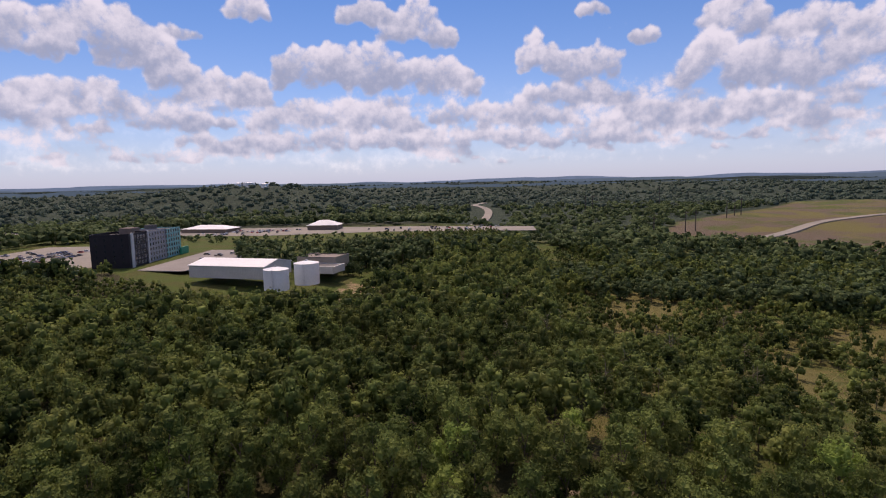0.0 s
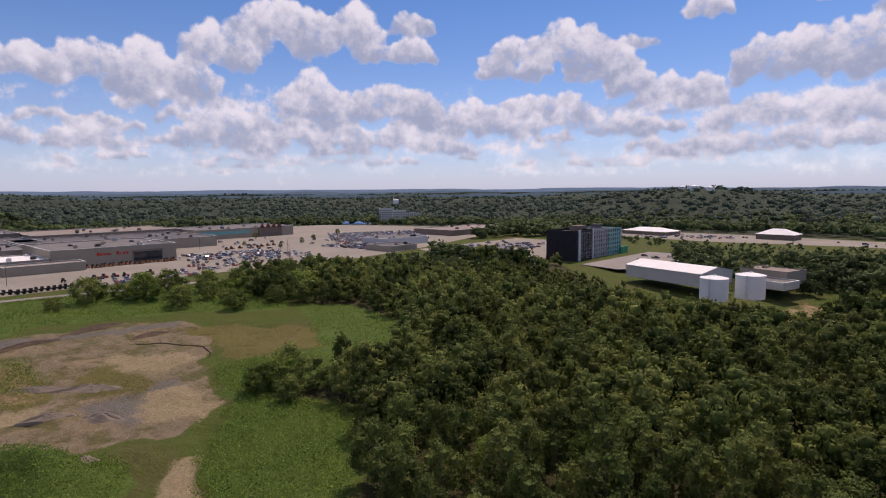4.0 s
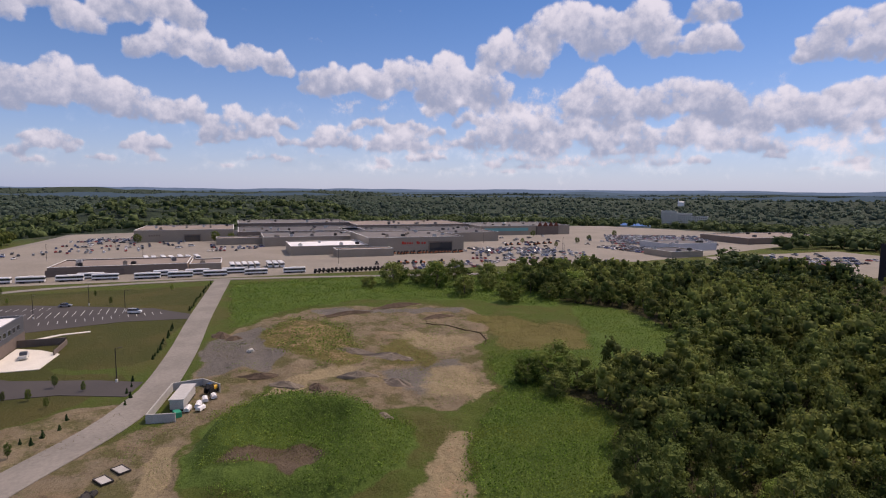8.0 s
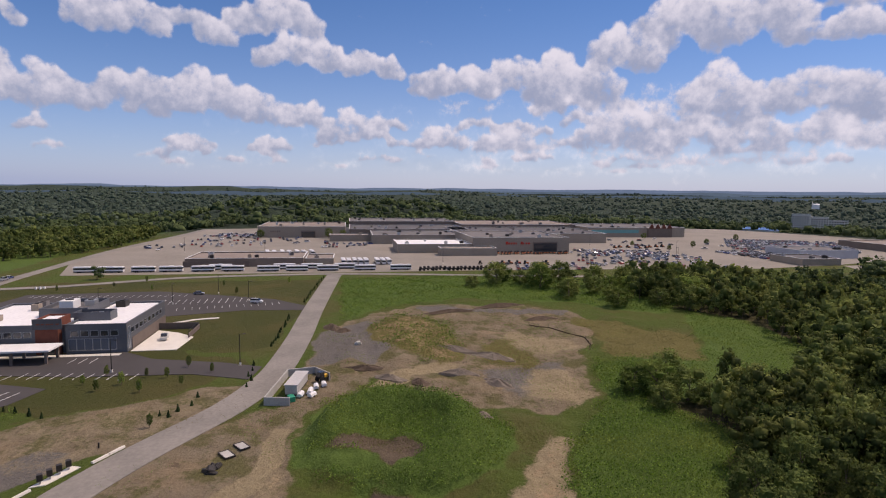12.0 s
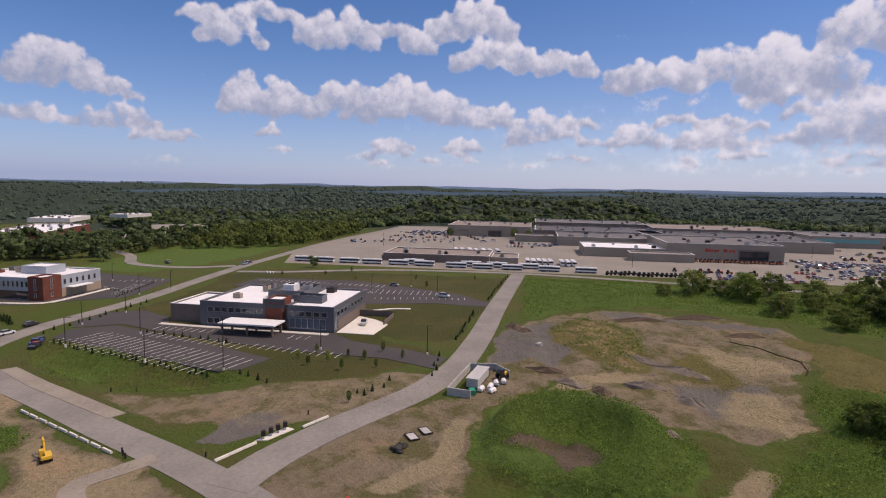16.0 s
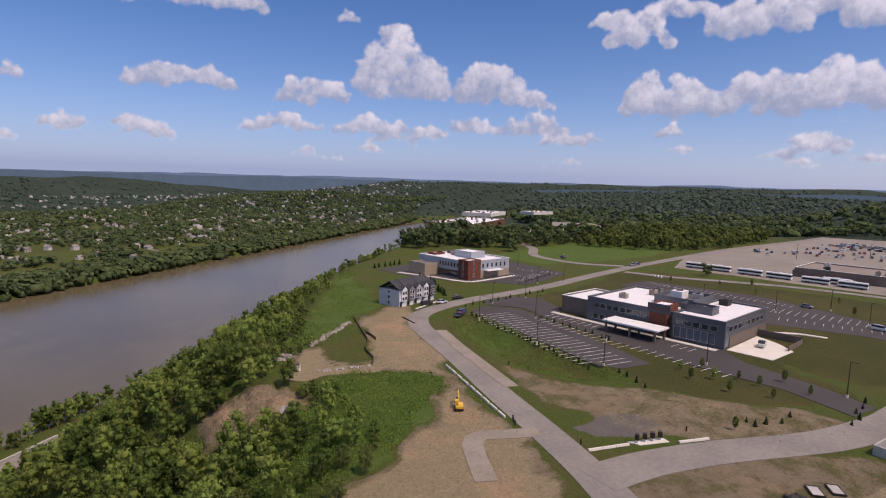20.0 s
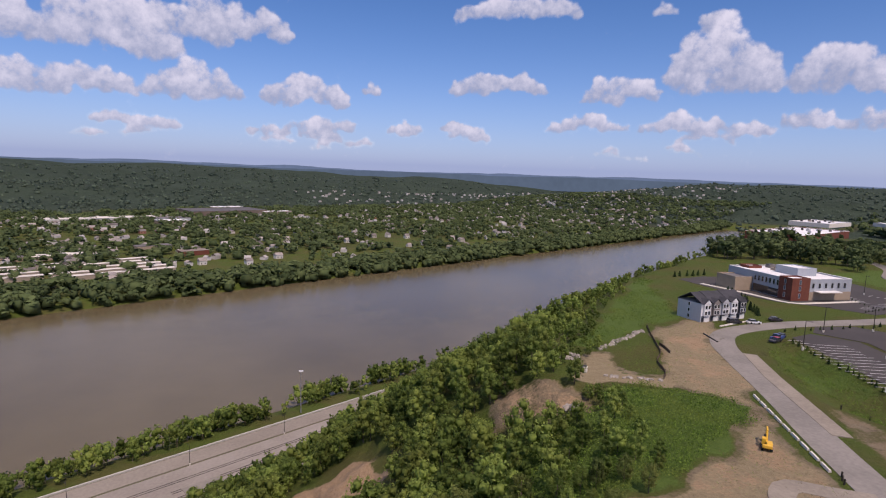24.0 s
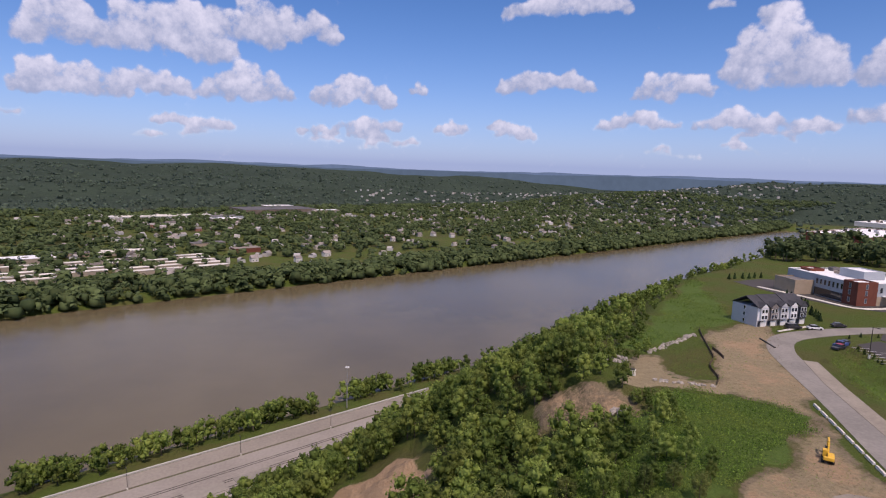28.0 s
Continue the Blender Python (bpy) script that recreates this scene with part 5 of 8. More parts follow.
# storage shed with a low gabled roof
shed = thing("storage_shed", Matrix.Translation((-136, 299, 0)) @ pose(0, 0, 0, 0, 0, -16.5), "long pale metal storage shed with a white low-pitched roof", "shed")
part("wall", shell(0, 46, 0, 26, 5.9), M["shed"], shed)
for k in range(45):
    rib = new("wall_rib", bpy.data.meshes["wall_rib"] if "wall_rib" in bpy.data.meshes else finish("wall_rib", boxed(-0.06, 0.06, -0.07, -0.004, 0.2, 5.8), M["shed"]))
    rib.parent = shed
    rib.location = (0.7 + k * 1.0, 0, 0)
rf = part("roof", prism([(-0.5, 5.85), (13, 8.3), (26.5, 5.85), (26.5, 6.1), (13, 8.6), (-0.5, 6.1)], -0.4, 46.4), M["roof_white"], shed)
rf.matrix_basis = Matrix(((0, 1, 0, 0), (1, 0, 0, 0), (0, 0, 1, 0), (0, 0, 0, 1)))
gbl = part("gable_wall", prism([(0.1, 5.9), (13, 8.2), (25.9, 5.9)], 45.7, 46.0), M["shed"], shed)
gbl.matrix_basis = rf.matrix_basis.copy()
gbl = part("gable_wall", prism([(0.1, 5.9), (13, 8.2), (25.9, 5.9)], 0.0, 0.3), M["shed"], shed)
gbl.matrix_basis = rf.matrix_basis.copy()
part("door", boxed(46.0, 46.12, 9, 14, 0, 4.2), M["trim"], shed)
hall = thing("pump_house", Matrix.Translation((-84, 322, 0)) @ pose(0, 0, 0, 0, 0, -16.5), "flat-roofed cream pump house beside the tanks", "building")
block(hall, 0, 24, 0, 18, 6.4, "stucco", "roof_tan", 0.4, "metal_dark", 1, 9)
block(hall, 10, 30, -14, -0.05, 3.2, "shed", "roof_grey", 0.3, "trim", 0, 10)


def water_tank(x, y, r, h, label):
    t = thing("water_tank", pose(x, y, 0), label, "tank", "storage tanks")
    part("shell", tube(r, r, -0.5, h, 40), M["tank"], t)
    part("roof", tube(r + 0.12, 0.6, h + 0.005, h + 1.1, 40), M["tank"], t)
    part("rim", tube(r + 0.14, r + 0.14, h - 0.3, h - 0.005, 40), M["trim"], t)
    for k in (0.33, 0.66):
        part("seam", tube(r + 0.05, r + 0.05, h * k, h * k + 0.12, 40), M["tank"], t)
    part("hatch", tube(0.7, 0.7, h + 0.9, h + 1.5, 10), M["metal"], t)
    lad = bmesh.new()
    box(lad, -0.3, -0.25, -r - 0.25, -r - 0.18, 0, h + 0.8), box(lad, 0.25, 0.3, -r - 0.25, -r - 0.18, 0, h + 0.8)
    for k in range(int(h / 0.5)):
        box(lad, -0.25, 0.25, -r - 0.24, -r - 0.2, 0.4 + k * 0.5, 0.45 + k * 0.5)
    part("ladder", lad, M["metal"], t)
    return t


water_tank(-77, 257, 5.7, 9.2, "white round steel water tank with a shallow cone roof")
water_tank(-66.5, 272, 6.0, 9.8, "taller white round steel water tank beside a shed")

# shopping centre
def store(name, x0, x1, y0, y1, h, wall, roof, label, units=6, seed=0, cope="trim", doors=(), group=""):
    b = thing(name, pose(0, 0, 0), label, "building", group)
    block(b, x0, x1, y0, y1, h, wall, roof, 0.6, cope, units, seed)
    for y, w, hh in doors:
        part("entrance", boxed(x1 + 0.01, x1 + 0.9, y - w / 2, y + w / 2, 0, hh), M["stucco_dark"], b)
        part("entrance_glass", boxed(x1 + 0.9, x1 + 1.0, y - w / 2 + 0.6, y + w / 2 - 0.6, 0, hh - 1.2), M["glass"], b)
    return b


anchor = store("department_store", -500, -424, 94, 172, 11.8, "stucco", "roof_grey", "big beige department store with red sign letters", 9, 21, "trim", ((152, 20, 8.5),))


def letters(text, size, m, parent, kind="red"):
    cu = bpy.data.curves.new("sign_text", 'FONT')
    cu.body, cu.size, cu.extrude, cu.align_x = text, size, 0.12, 'CENTER'
    ob = new("sign_text_curve", cu)
    me = bpy.data.meshes.new_from_object(ob)
    bpy.data.objects.remove(ob)
    me.materials.clear()
    me.materials.append(M[kind])
    o = new("sign", me)
    o.parent = parent
    o.matrix_basis = m
    return tagged(o, "red sign letters")


sgn = bmesh.new()
for k, w in enumerate((1.7, 1.4, 1.3, 1.4, 0.8)):
    box(sgn, -423.9, -423.6, 120 + k * 2.0, 120 + k * 2.0 + w, 6.4, 6.4 + (2.2 if k == 0 else 1.5), 0.1)
for k, w in enumerate((1.7, 0.7, 1.4, 1.5)):
    box(sgn, -423.9, -423.6, 132 + k * 2.0, 132 + k * 2.0 + w, 6.4, 6.4 + (2.2 if k == 0 else 1.5), 0.1)
part("sign", sgn, M["red"], anchor, "red store sign")
store("shop_wing", -470, -425, 36, 93.5, 6.8, "stucco", "roof_white", "lower beige shop wing with a pale roof", 5, 22)
store("service_block", -420, -404, 66, 108, 5.6, "stucco", "roof_tan", "low beige service block at the store front", 0, 23)
store("shop_wing", -560, -500.5, 20, 100, 8.0, "stucco", "roof_grey", "beige shop wing with grey gravel roof", 10, 24)
store("department_store", -650, -570, -88, -4, 11.0, "stucco", "roof_tan", "beige department store at the far end of the centre", 8, 25, "trim", ((-40, 14, 7),))
sg = bmesh.new()
for k in range(5):
    box(sg, -569.9, -569.6, -76 + k * 2.0, -74.8 + k * 2.0, 5.4, 7.0, 0.1)
part("sign", sg, M["stucco_dark"], anchor)
store("shop_block", -545, -526, -18, 28, 6.0, "stucco", "roof_tan", "low beige shop block with pale coping", 3, 26)
store("mall_core", -640, -561, 0, 120, 9.0, "stucco_dark", "roof_dark", "dark-roofed core of the shopping centre", 14, 27)
store("mall_core", -600, -501, 100.5, 240, 9.0, "stucco", "roof_dark", "wide dark-roofed shopping centre hall", 16, 28)
store("department_store", -690, -600.5, 120.5, 250, 11.5, "stucco_dark", "roof_tan", "brown department store with white roof plant", 10, 29)
store("mall_core", -720, -641, 0, 120, 12.5, "brick_brown", "roof_grey", "tall brown hall behind the shops", 10, 30)
cinema = store("department_store", -640, -566, 250.5, 362, 10.5, "stucco", "roof_grey", "long department store with green-grey glass band", 10, 31)
part("green_band", boxed(-565.98, -565.6, 254, 308, 4.6, 8.0), M["teal"], cinema)
part("portal", boxed(-566, -563.5, 318, 346, 0, 9.6, 0.2), M["brick_brown"], cinema)
for k in range(4):
    part("portal_gable", prism([(-3, 0), (0, 5), (3, 0)], -0.6, 0.6), M["brick_red"], cinema).matrix_basis = Matrix.Translation((-564, 322 + k * 7, 9.6)) @ pose(0, 0, 0, 0, 0, 90)
strip_shop = store("strip_shops", -392, -355, -97, -28, 5.2, "stucco_dark", "roof_tan", "long low brown shop strip with a flat dark roof", 7, 32)
part("annex", shell(-372, -354.6, -98, -60, 3.6), M["brick_brown"], strip_shop)
store("shop_block", -388, -362, -27.5, -10, 4.0, "stucco", "roof_tan", "small tan shop block beside parked buses", 2, 33)
store("warehouse", -362, -332, 300, 330, 4.6, "stucco", "roof_dark", "low store building with a dark roof", 3, 34)
store("warehouse", -404, -368, 330, 380, 6.4, "siding_grey", "roof_grey", "grey store building with a vent pipe", 6, 35)
store("warehouse", -460, -400, 452, 560, 6.0, "stucco_dark", "roof_tan", "long brown store building at the car park edge", 6, 36)
store("big_box_store", -112, 0, -46, 0, 6.5, "brick_red", "roof_white", "red-brown big box store with a wide white roof", 18, 37).matrix_basis = pose(-394, -388, 0, 0, 0, 25)
store("big_box_store", -74, 0, -44, 0, 4.5, "concrete", "roof_white", "second white-roofed store behind the first", 12, 38).matrix_basis = pose(-590, -545, 0, 0, 0, 25)
store("far_store", -750, -700, -584, -556, 4.0, "concrete", "roof_white", "far low store with a white roof", 6, 39)
hosp = thing("hospital", pose(-800, 740, ground_z(-800, 740), 0, 0, 47), "pale multi-storey hospital on a wooded hillside", "building")
for x0, x1, h in ((-32, -6, 24), (-5.9, 18, 20), (18.1, 44, 15)):
    block(hosp, x0, x1, -9, 9, h, "concrete", "roof_grey", 0.5, "trim", 1, 40)
    for f in range(int(h / 3.6)):
        for k in range(int((x1 - x0) / 3.4)):
            window(hosp, x0 + 2 + k * 3.4, -9.02, 1.2 + f * 3.5, 0, 1.8, 1.8, "glass", "siding_grey")
hosp.location.z = -7
church = thing("church", pose(-872, 806, 28, 0, 0, 60) @ Matrix.Scale(0.36, 4), "white chapel with a slim spire on a wooded hill", "church")
part("nave", shell(-14, 14, -7, 7, 9, 0.4, -12), M["siding_white"], church)
part("nave_roof", prism([(-7.6, 8.9), (0, 14), (7.6, 8.9)], -14.4, 14.4), M["roof_white"], church).matrix_basis = Matrix(((0, 1, 0, 0), (1, 0, 0, 0), (0, 0, 1, 0), (0, 0, 0, 1)))
part("tower", boxed(-17, -12.5, -2.5, 2.5, -12, 15, 0.1), M["siding_white"], church)
spire = part("spire", tube(2.6, 0.1, 15, 29, 8), M["roof_white"], church)
spire.location = (-14.75, 0, 0)

# pavilion with a white hipped roof, marquee, blue roofs
def pavilion(x, y, w, d, h, rise, roof, wall, label, name="pavilion", turn=0.0, z=0.0):
    p = thing(name, pose(x, y, z, 0, 0, turn), label, "building")
    part("wall", shell(-w / 2, w / 2, -d / 2, d / 2, h), M[wall], p)
    bm = bmesh.new()
    a = [bm.verts.new((sx * (w / 2 + 0.8), sy * (d / 2 + 0.8), h)) for sx, sy in ((-1, -1), (1, -1), (1, 1), (-1, 1))]
    r0, r1 = bm.verts.new((-max(w - d, 0) / 2 - 0.3, 0, h + rise)), bm.verts.new((max(w - d, 0) / 2 + 0.3, 0, h + rise))
    bm.faces.new(a[::-1])
    bm.faces.new((a[0], a[1], r1, r0)), bm.faces.new((a[1], a[2], r1)), bm.faces.new((a[2], a[3], r0, r1)), bm.faces.new((a[3], a[0], r0))
    part("roof", bm, M[roof], p)
    return p


pavilion(-126, 606, 32, 22, 5.0, 5.0, "roof_white", "brick_brown", "low brick pavilion with a white hipped roof", turn=-5)
pavilion(-246, 600, 52, 28, 4.0, 3.6, "roof_white", "stucco_dark", "white-roofed hall beside a car park", "hall", turn=-12)
for x, y, w in ((-690, -182 - 60, 22), (-700, 560, 46), (-640, -330, 26)):
    pavilion(x, y, w, 14, 4.5, 3.0, "blue_roof", "siding_white", "building with a bright blue metal roof", "shop", turn=30, z=ground_z(x, y))
for dx, r in ((0, 17), (44, 10), (-30, 8)):
    t = thing("water_tower", pose(-545 + dx, 1610, ground_z(-545 + dx, 1610)), "pale far water tank on a wooded hilltop", "tank", "hilltop tanks")
    part("shell", tube(r, r, -4, 7 + r * 0.2, 24), M["tank"], t)
    part("roof", tube(r + 0.2, 1, 7.005 + r * 0.2, 9.5 + r * 0.2, 24), M["tank"], t)
ground_piece("car_park", slab([(-290, 560), (-170, 540), (-60, 560), (90, 540), (95, 590), (-40, 622), (-170, 640), (-280, 640)], 0.08), M["lot"], "pale concrete terrace of car parks", "car park")
ground_piece("car_park", slab([(-215, 330), (-262, 300), (-330, 330), (-330, 470), (-240, 470), (-215, 420)], 0.10), M["lot"], "tan car park beside the hotel site", "car park")
ground_piece("car_park", slab([(-178, 325), (-150, 318), (-120, 350), (-130, 420), (-175, 425)], 0.08), surface("hotel_site_gravel", (0.20, 0.18, 0.165), (0.28, 0.26, 0.24), 0.06, 0.8, 0.92), "grey gravel yard of a building site", "car park")
ground_piece("car_park", slab([(-423, -361), (-470, -306), (-560, -330), (-620, -400), (-590, -436), (-480, -388)], 0.08), M["lot"], "far store car park of pale concrete", "car park")
ground_piece("road", ribbon([(49, 700), (40, 800), (62, 900), (90, 1100), (96, 1250), (80, 1400), (120, 1600)], 15, 1.2, 3.0, None, 40), M["lot"], "far pale highway winding through woods", "road")
ground_piece("road", ribbon([(300, 560), (342, 600), (400, 650), (483, 724), (560, 770), (640, 815), (760, 850)], 13, 1.0, 3.0, None, 20), M["lot"], "pale new road on an open hillside", "road")

# ---- trees ----
CUBE_V = np.array([(x, y, z) for z in (-0.62, 0.62) for y in (-0.62, 0.62) for x in (-0.62, 0.62)])
CUBE_F = np.array([(0, 2, 3, 1), (4, 5, 7, 6), (0, 1, 5, 4), (2, 6, 7, 3), (0, 4, 6, 2), (1, 3, 7, 5)])


def tube_quads(path, radii, sides=5):
    """A tapered limb along a path of points."""
    path = np.array(path, float)
    vs, fs = [], []
    for i, (p, r) in enumerate(zip(path, radii)):
        d = path[min(i + 1, len(path) - 1)] - path[max(i - 1, 0)]
        d /= np.linalg.norm(d) + 1e-9
        u = np.cross(d, (0.3, 1, 0.2))
        u /= np.linalg.norm(u)
        w = np.cross(d, u)
        a = np.arange(sides) * 2 * np.pi / sides
        vs.append(p + r * (np.cos(a)[:, None] * u + np.sin(a)[:, None] * w))
    for i in range(len(path) - 1):
        for k in range(sides):
            fs.append([i * sides + k, i * sides + (k + 1) % sides, (i + 1) * sides + (k + 1) % sides, (i + 1) * sides + k])
    return np.concatenate(vs), np.array(fs)


def join(pieces):
    vs, fs, n = [], [], 0
    for v, f in pieces:
        vs.append(v), fs.append(f + n)
        n += len(v)
    return np.concatenate(vs), np.concatenate(fs)


def leaf_sprays(rng, centre, normal, size, jitter=0.55):
    """Bent leaf sprays: one folded quad each."""
    n = len(centre)
    nrm = normal + rng.normal(0, jitter, (n, 3)) + (0, 0, 0.12)
    nrm /= np.linalg.norm(nrm, axis=1, keepdims=True)
    u = np.cross(nrm, rng.normal(0, 1, (n, 3)))
    u /= np.linalg.norm(u, axis=1, keepdims=True) + 1e-9
    w = np.cross(nrm, u)
    s = (size * rng.uniform(0.6, 1.35, n))[:, None]
    q = np.stack([centre - u * s * 0.5 - nrm * s * 0.18, centre + w * s * 0.36, centre + u * s * 0.55 - nrm * s * 0.1, centre - w * s * 0.36], 1)
    return q.reshape(-1, 3), np.arange(4 * n).reshape(n, 4)


def broadleaf(seed, n_leaf, size, lobes, core=0.8, tall=1.0, gap=0.0, limbs=True):
    """A crown of many sprays on uneven lobes, and a trunk with limbs; about 1 tall, to be scaled."""
    rng = np.random.default_rng(seed)
    cen, rad = [], []
    for i in range(lobes):
        up = 1 - 1.85 * (i + 0.5) / lobes
        a = i * 2.4 + rng.uniform(-0.4, 0.4)
        out = math.sqrt(max(0.0, 1 - up * up)) * rng.uniform(0.75, 1.08) * 0.33 / (0.45 + 0.55 * tall)
        cen.append((math.cos(a) * out, math.sin(a) * out, 0.53 + 0.36 * up * rng.uniform(0.85, 1.1)))
        rad.append(rng.uniform(0.105, 0.165) * (1.0 if lobes > 12 else 1.25 if lobes > 6 else 1.6))
    cen, rad = np.array(cen), np.array(rad)
    pieces = []
    for c, r in zip(cen, rad):
        if core and rng.uniform() > gap:
            bv, bf = CUBE_V, CUBE_F
            wob = 1 + rng.normal(0, 0.12, (len(bv), 1))
            pieces.append((c + bv * r * core * wob * (1, 1, 0.85), bf))
    k = rng.integers(0, lobes, n_leaf)
    d = rng.normal(0, 1, (n_leaf, 3))
    d[:, 2] += 0.35
    d /= np.linalg.norm(d, axis=1, keepdims=True)
    pos = cen[k] + d * (rad[k] * rng.uniform(0.66, 1.22, n_leaf))[:, None]
    pieces.append(leaf_sprays(rng, pos, d, size, 0.42))
    crown = join(pieces)
    bend = rng.normal(0, 0.02, (4, 2))
    path = [(bend[i, 0] * i, bend[i, 1] * i, z) for i, z in enumerate((-0.04, 0.25, 0.5, 0.8))]
    wood = [tube_quads(path, (0.024, 0.018, 0.012, 0.004))]
    if not limbs:
        return crown, tube_quads([(0, 0, -0.04), (0, 0, 0.5)], (0.024, 0.012), 3)
    for c in cen[:: max(1, lobes // 4)]:
        wood.append(tube_quads([(0, 0, max(0.15, c[2] - 0.25)), tuple(c * (0.5, 0.5, 1) - (0, 0, 0.08)), tuple(c)], (0.010, 0.007, 0.003), 4))
    return crown, join(wood)


def bare_tree(seed):
    rng = np.random.default_rng(seed)
    wood = [tube_quads([(0, 0, -0.04), (0.01, 0, 0.5), (0.02, 0.01, 1.0)], (0.018, 0.012, 0.003))]
    for i in range(14):
        h = rng.uniform(0.3, 0.9)
        a, l = rng.uniform(0, 6.28), rng.uniform(0.1, 0.26)
        e = np.array((math.cos(a) * l, math.sin(a) * l, h + l * rng.uniform(0.4, 1.1)))
        wood.append(tube_quads([(0.01, 0, h), tuple((np.array((0.01, 0, h)) + e) / 2 + rng.normal(0, 0.01, 3)), tuple(e)], (0.006, 0.004, 0.0015), 3))
    cr = leaf_sprays(rng, rng.normal(0, 0.1, (60, 3)) + (0, 0, 0.65), rng.normal(0, 1, (60, 3)), 0.05)
    return cr, join(wood)


TREES_A = [broadleaf(100 + i, 1250, 0.047, 15, 0.64, (1.25, 1.4, 1.1, 1.6, 1.25)[i]) for i in range(5)]
TREES_B = [broadleaf(200 + i, 380, 0.068, 11, 0.70, (1.2, 1.35, 1.1, 1.5, 1.2)[i], 0.0, False) for i in range(5)]
TREES_C = [broadleaf(300 + i, 88, 0.138, 5, 0.78, (1.1, 1.25, 1.0, 1.4)[i], 0.0, False) for i in range(4)]
TREES_D = [broadleaf(400 + i, 24, 0.255, 3, 0.85, (1.0, 1.2, 0.9)[i], 0.0, False) for i in range(3)]


def spread(poly_test, x0, x1, y0, y1, gap, seed):
    """Places on a shaken grid wherever the test allows."""
    rng = np.random.default_rng(seed)
    gx, gy = np.meshgrid(np.arange(x0, x1, gap), np.arange(y0, y1, gap))
    x = gx.ravel() + rng.uniform(-0.46, 0.46, gx.size) * gap
    y = gy.ravel() + rng.uniform(-0.46, 0.46, gx.size) * gap
    ok = poly_test(x, y)
    return x[ok], y[ok]


def planted(name, kinds, x, y, tall, seed, label, category="woodland", wide=(0.66, 0.98), leaf="leaf", sink=0.0):
    """Many trees as one stuff object."""
    rng = np.random.default_rng(seed)
    n = len(x)
    if not n:
        return None
    z = height(x, y) - sink
    kind = rng.integers(0, len(kinds), n)
    turn, h = rng.uniform(0, 2 * np.pi, n), tall * rng.uniform(0.6, 1.3, n) * (1 - 0.30 * smooth(x, -20, 70) * (y > 0) * (np.hypot(x, y) < 330)) * (1 - 0.42 * smooth(y, 180, 225) * smooth(-x, 20, 40) * (y < 275)) * (1 - 0.62 * smooth(y, 370, 450) * (y < 545) * (x < 125) * (x > -300))
    s_, q_ = river(x, y)
    h = h * (0.45 + 0.55 * smooth(s_ - bluff_edge(q_), 4, 34)) if 'bluff' in name else h
    w = h * rng.uniform(*wide, n)
    vs, fs, mi, ti, base = [], [], [], [], 0
    shade = rng.uniform(0.02, 0.99, n) ** 1.2
    for k, (crown, wood) in enumerate(kinds):
        sel = np.nonzero(kind == k)[0]
        for (v, f), m in ((crown, 0), (wood, 1)):
            if not len(sel) or not len(f):
                continue
            c, s = np.cos(turn[sel])[:, None], np.sin(turn[sel])[:, None]
            px = (v[None, :, 0] * c - v[None, :, 1] * s) * w[sel][:, None] + x[sel][:, None]
            py = (v[None, :, 0] * s + v[None, :, 1] * c) * w[sel][:, None] + y[sel][:, None]
            pz = v[None, :, 2] * h[sel][:, None] + z[sel][:, None]
            vs.append(np.stack([px, py, pz], -1).reshape(-1, 3))
            fs.append((f[None] + (np.arange(len(sel)) * len(v))[:, None, None]).reshape(-1, 4) + base)
            mi.append(np.full(len(sel) * len(f), m))
            ti.append(np.repeat(shade[sel], len(v)))
            base += len(sel) * len(v)
    me = mesh_from(name, np.concatenate(vs), np.concatenate(fs), (M[leaf], M["bark"]), np.concatenate(mi), True)
    me.attributes.new("tint", 'FLOAT', 'POINT').data.foreach_set("value", np.concatenate(ti).astype(np.float32))
    return tagged(new(name, me), label, category, "", "stuff")


FREE_SHED = [(-345, 300), (-345, 480), (-230, 480), (-165, 450), (-135, 345), (-100, 330), (-30, 300), (-60, 240), (-150, 278), (-220, 300)]


def in_woods(x, y):
    d = inside(WOODS[0], x + fbm(x / 14, y / 14, 3, 4) * 12, y + fbm(x / 14, y / 14, 3, 14) * 12)
    thin = fbm(x / 30, y / 30, 4, 24) + 0.08 * smooth(x, -5, 110)
    ok = (d > 0) & (thin < 0.24 + 0.25 * (1 - smooth(x, -30, 40)))
    for p in (CLEAR_0, CLEAR_1, FRONT):
        ok &= inside(p, x, y) < 0
    for p in DRY_SCRUB:
        ok &= (inside(p, x, y) < 0) | (fbm(x / 5, y / 5, 2, 57) > 0.07)
    ok &= np.hypot(x + 76, y - 256) > 17
    ok &= (y < 330) | (inside(FREE_SHED, x, y) < 0)
    return ok & (river(x, y)[0] < bluff_edge(river(x, y)[1]) + 5)


def on_bluff(x, y):
    s, q = river(x, y)
    se = bluff_edge(q)
    ok = (s > se + 2) & (s < 194) & (inside(SCARP, x, y) < 1) & (inside(SCARP_2, x, y) < -3) & (inside(TERRACE, x, y) < -2)
    return ok & (fbm(x / 20, y / 20, 3, 34) < 0.42)


# single trees of the near wood and of the bluff, each a thing of its own
single = []
for k, (crown, wood) in enumerate(TREES_A):
    single.append((mesh_from("crown", *crown, (M["leaf"],)), mesh_from("trunk", *wood, (M["bark"],)), mesh_from("crown", *crown, (M["leaf_mid"],))))


def tree(x, y, tall, k, turn, label, group="", light=False, wide=1.0, z=None):
    t = thing("tree", Matrix.LocRotScale((x, y, ground_z(x, y) if z is None else z), Euler((0, 0, turn)), (tall * wide, tall * wide, tall)), label, "tree", group)
    part("trunk", single[k][1], None, t)
    part("crown", single[k][2 if light else 0], None, t)
    return t


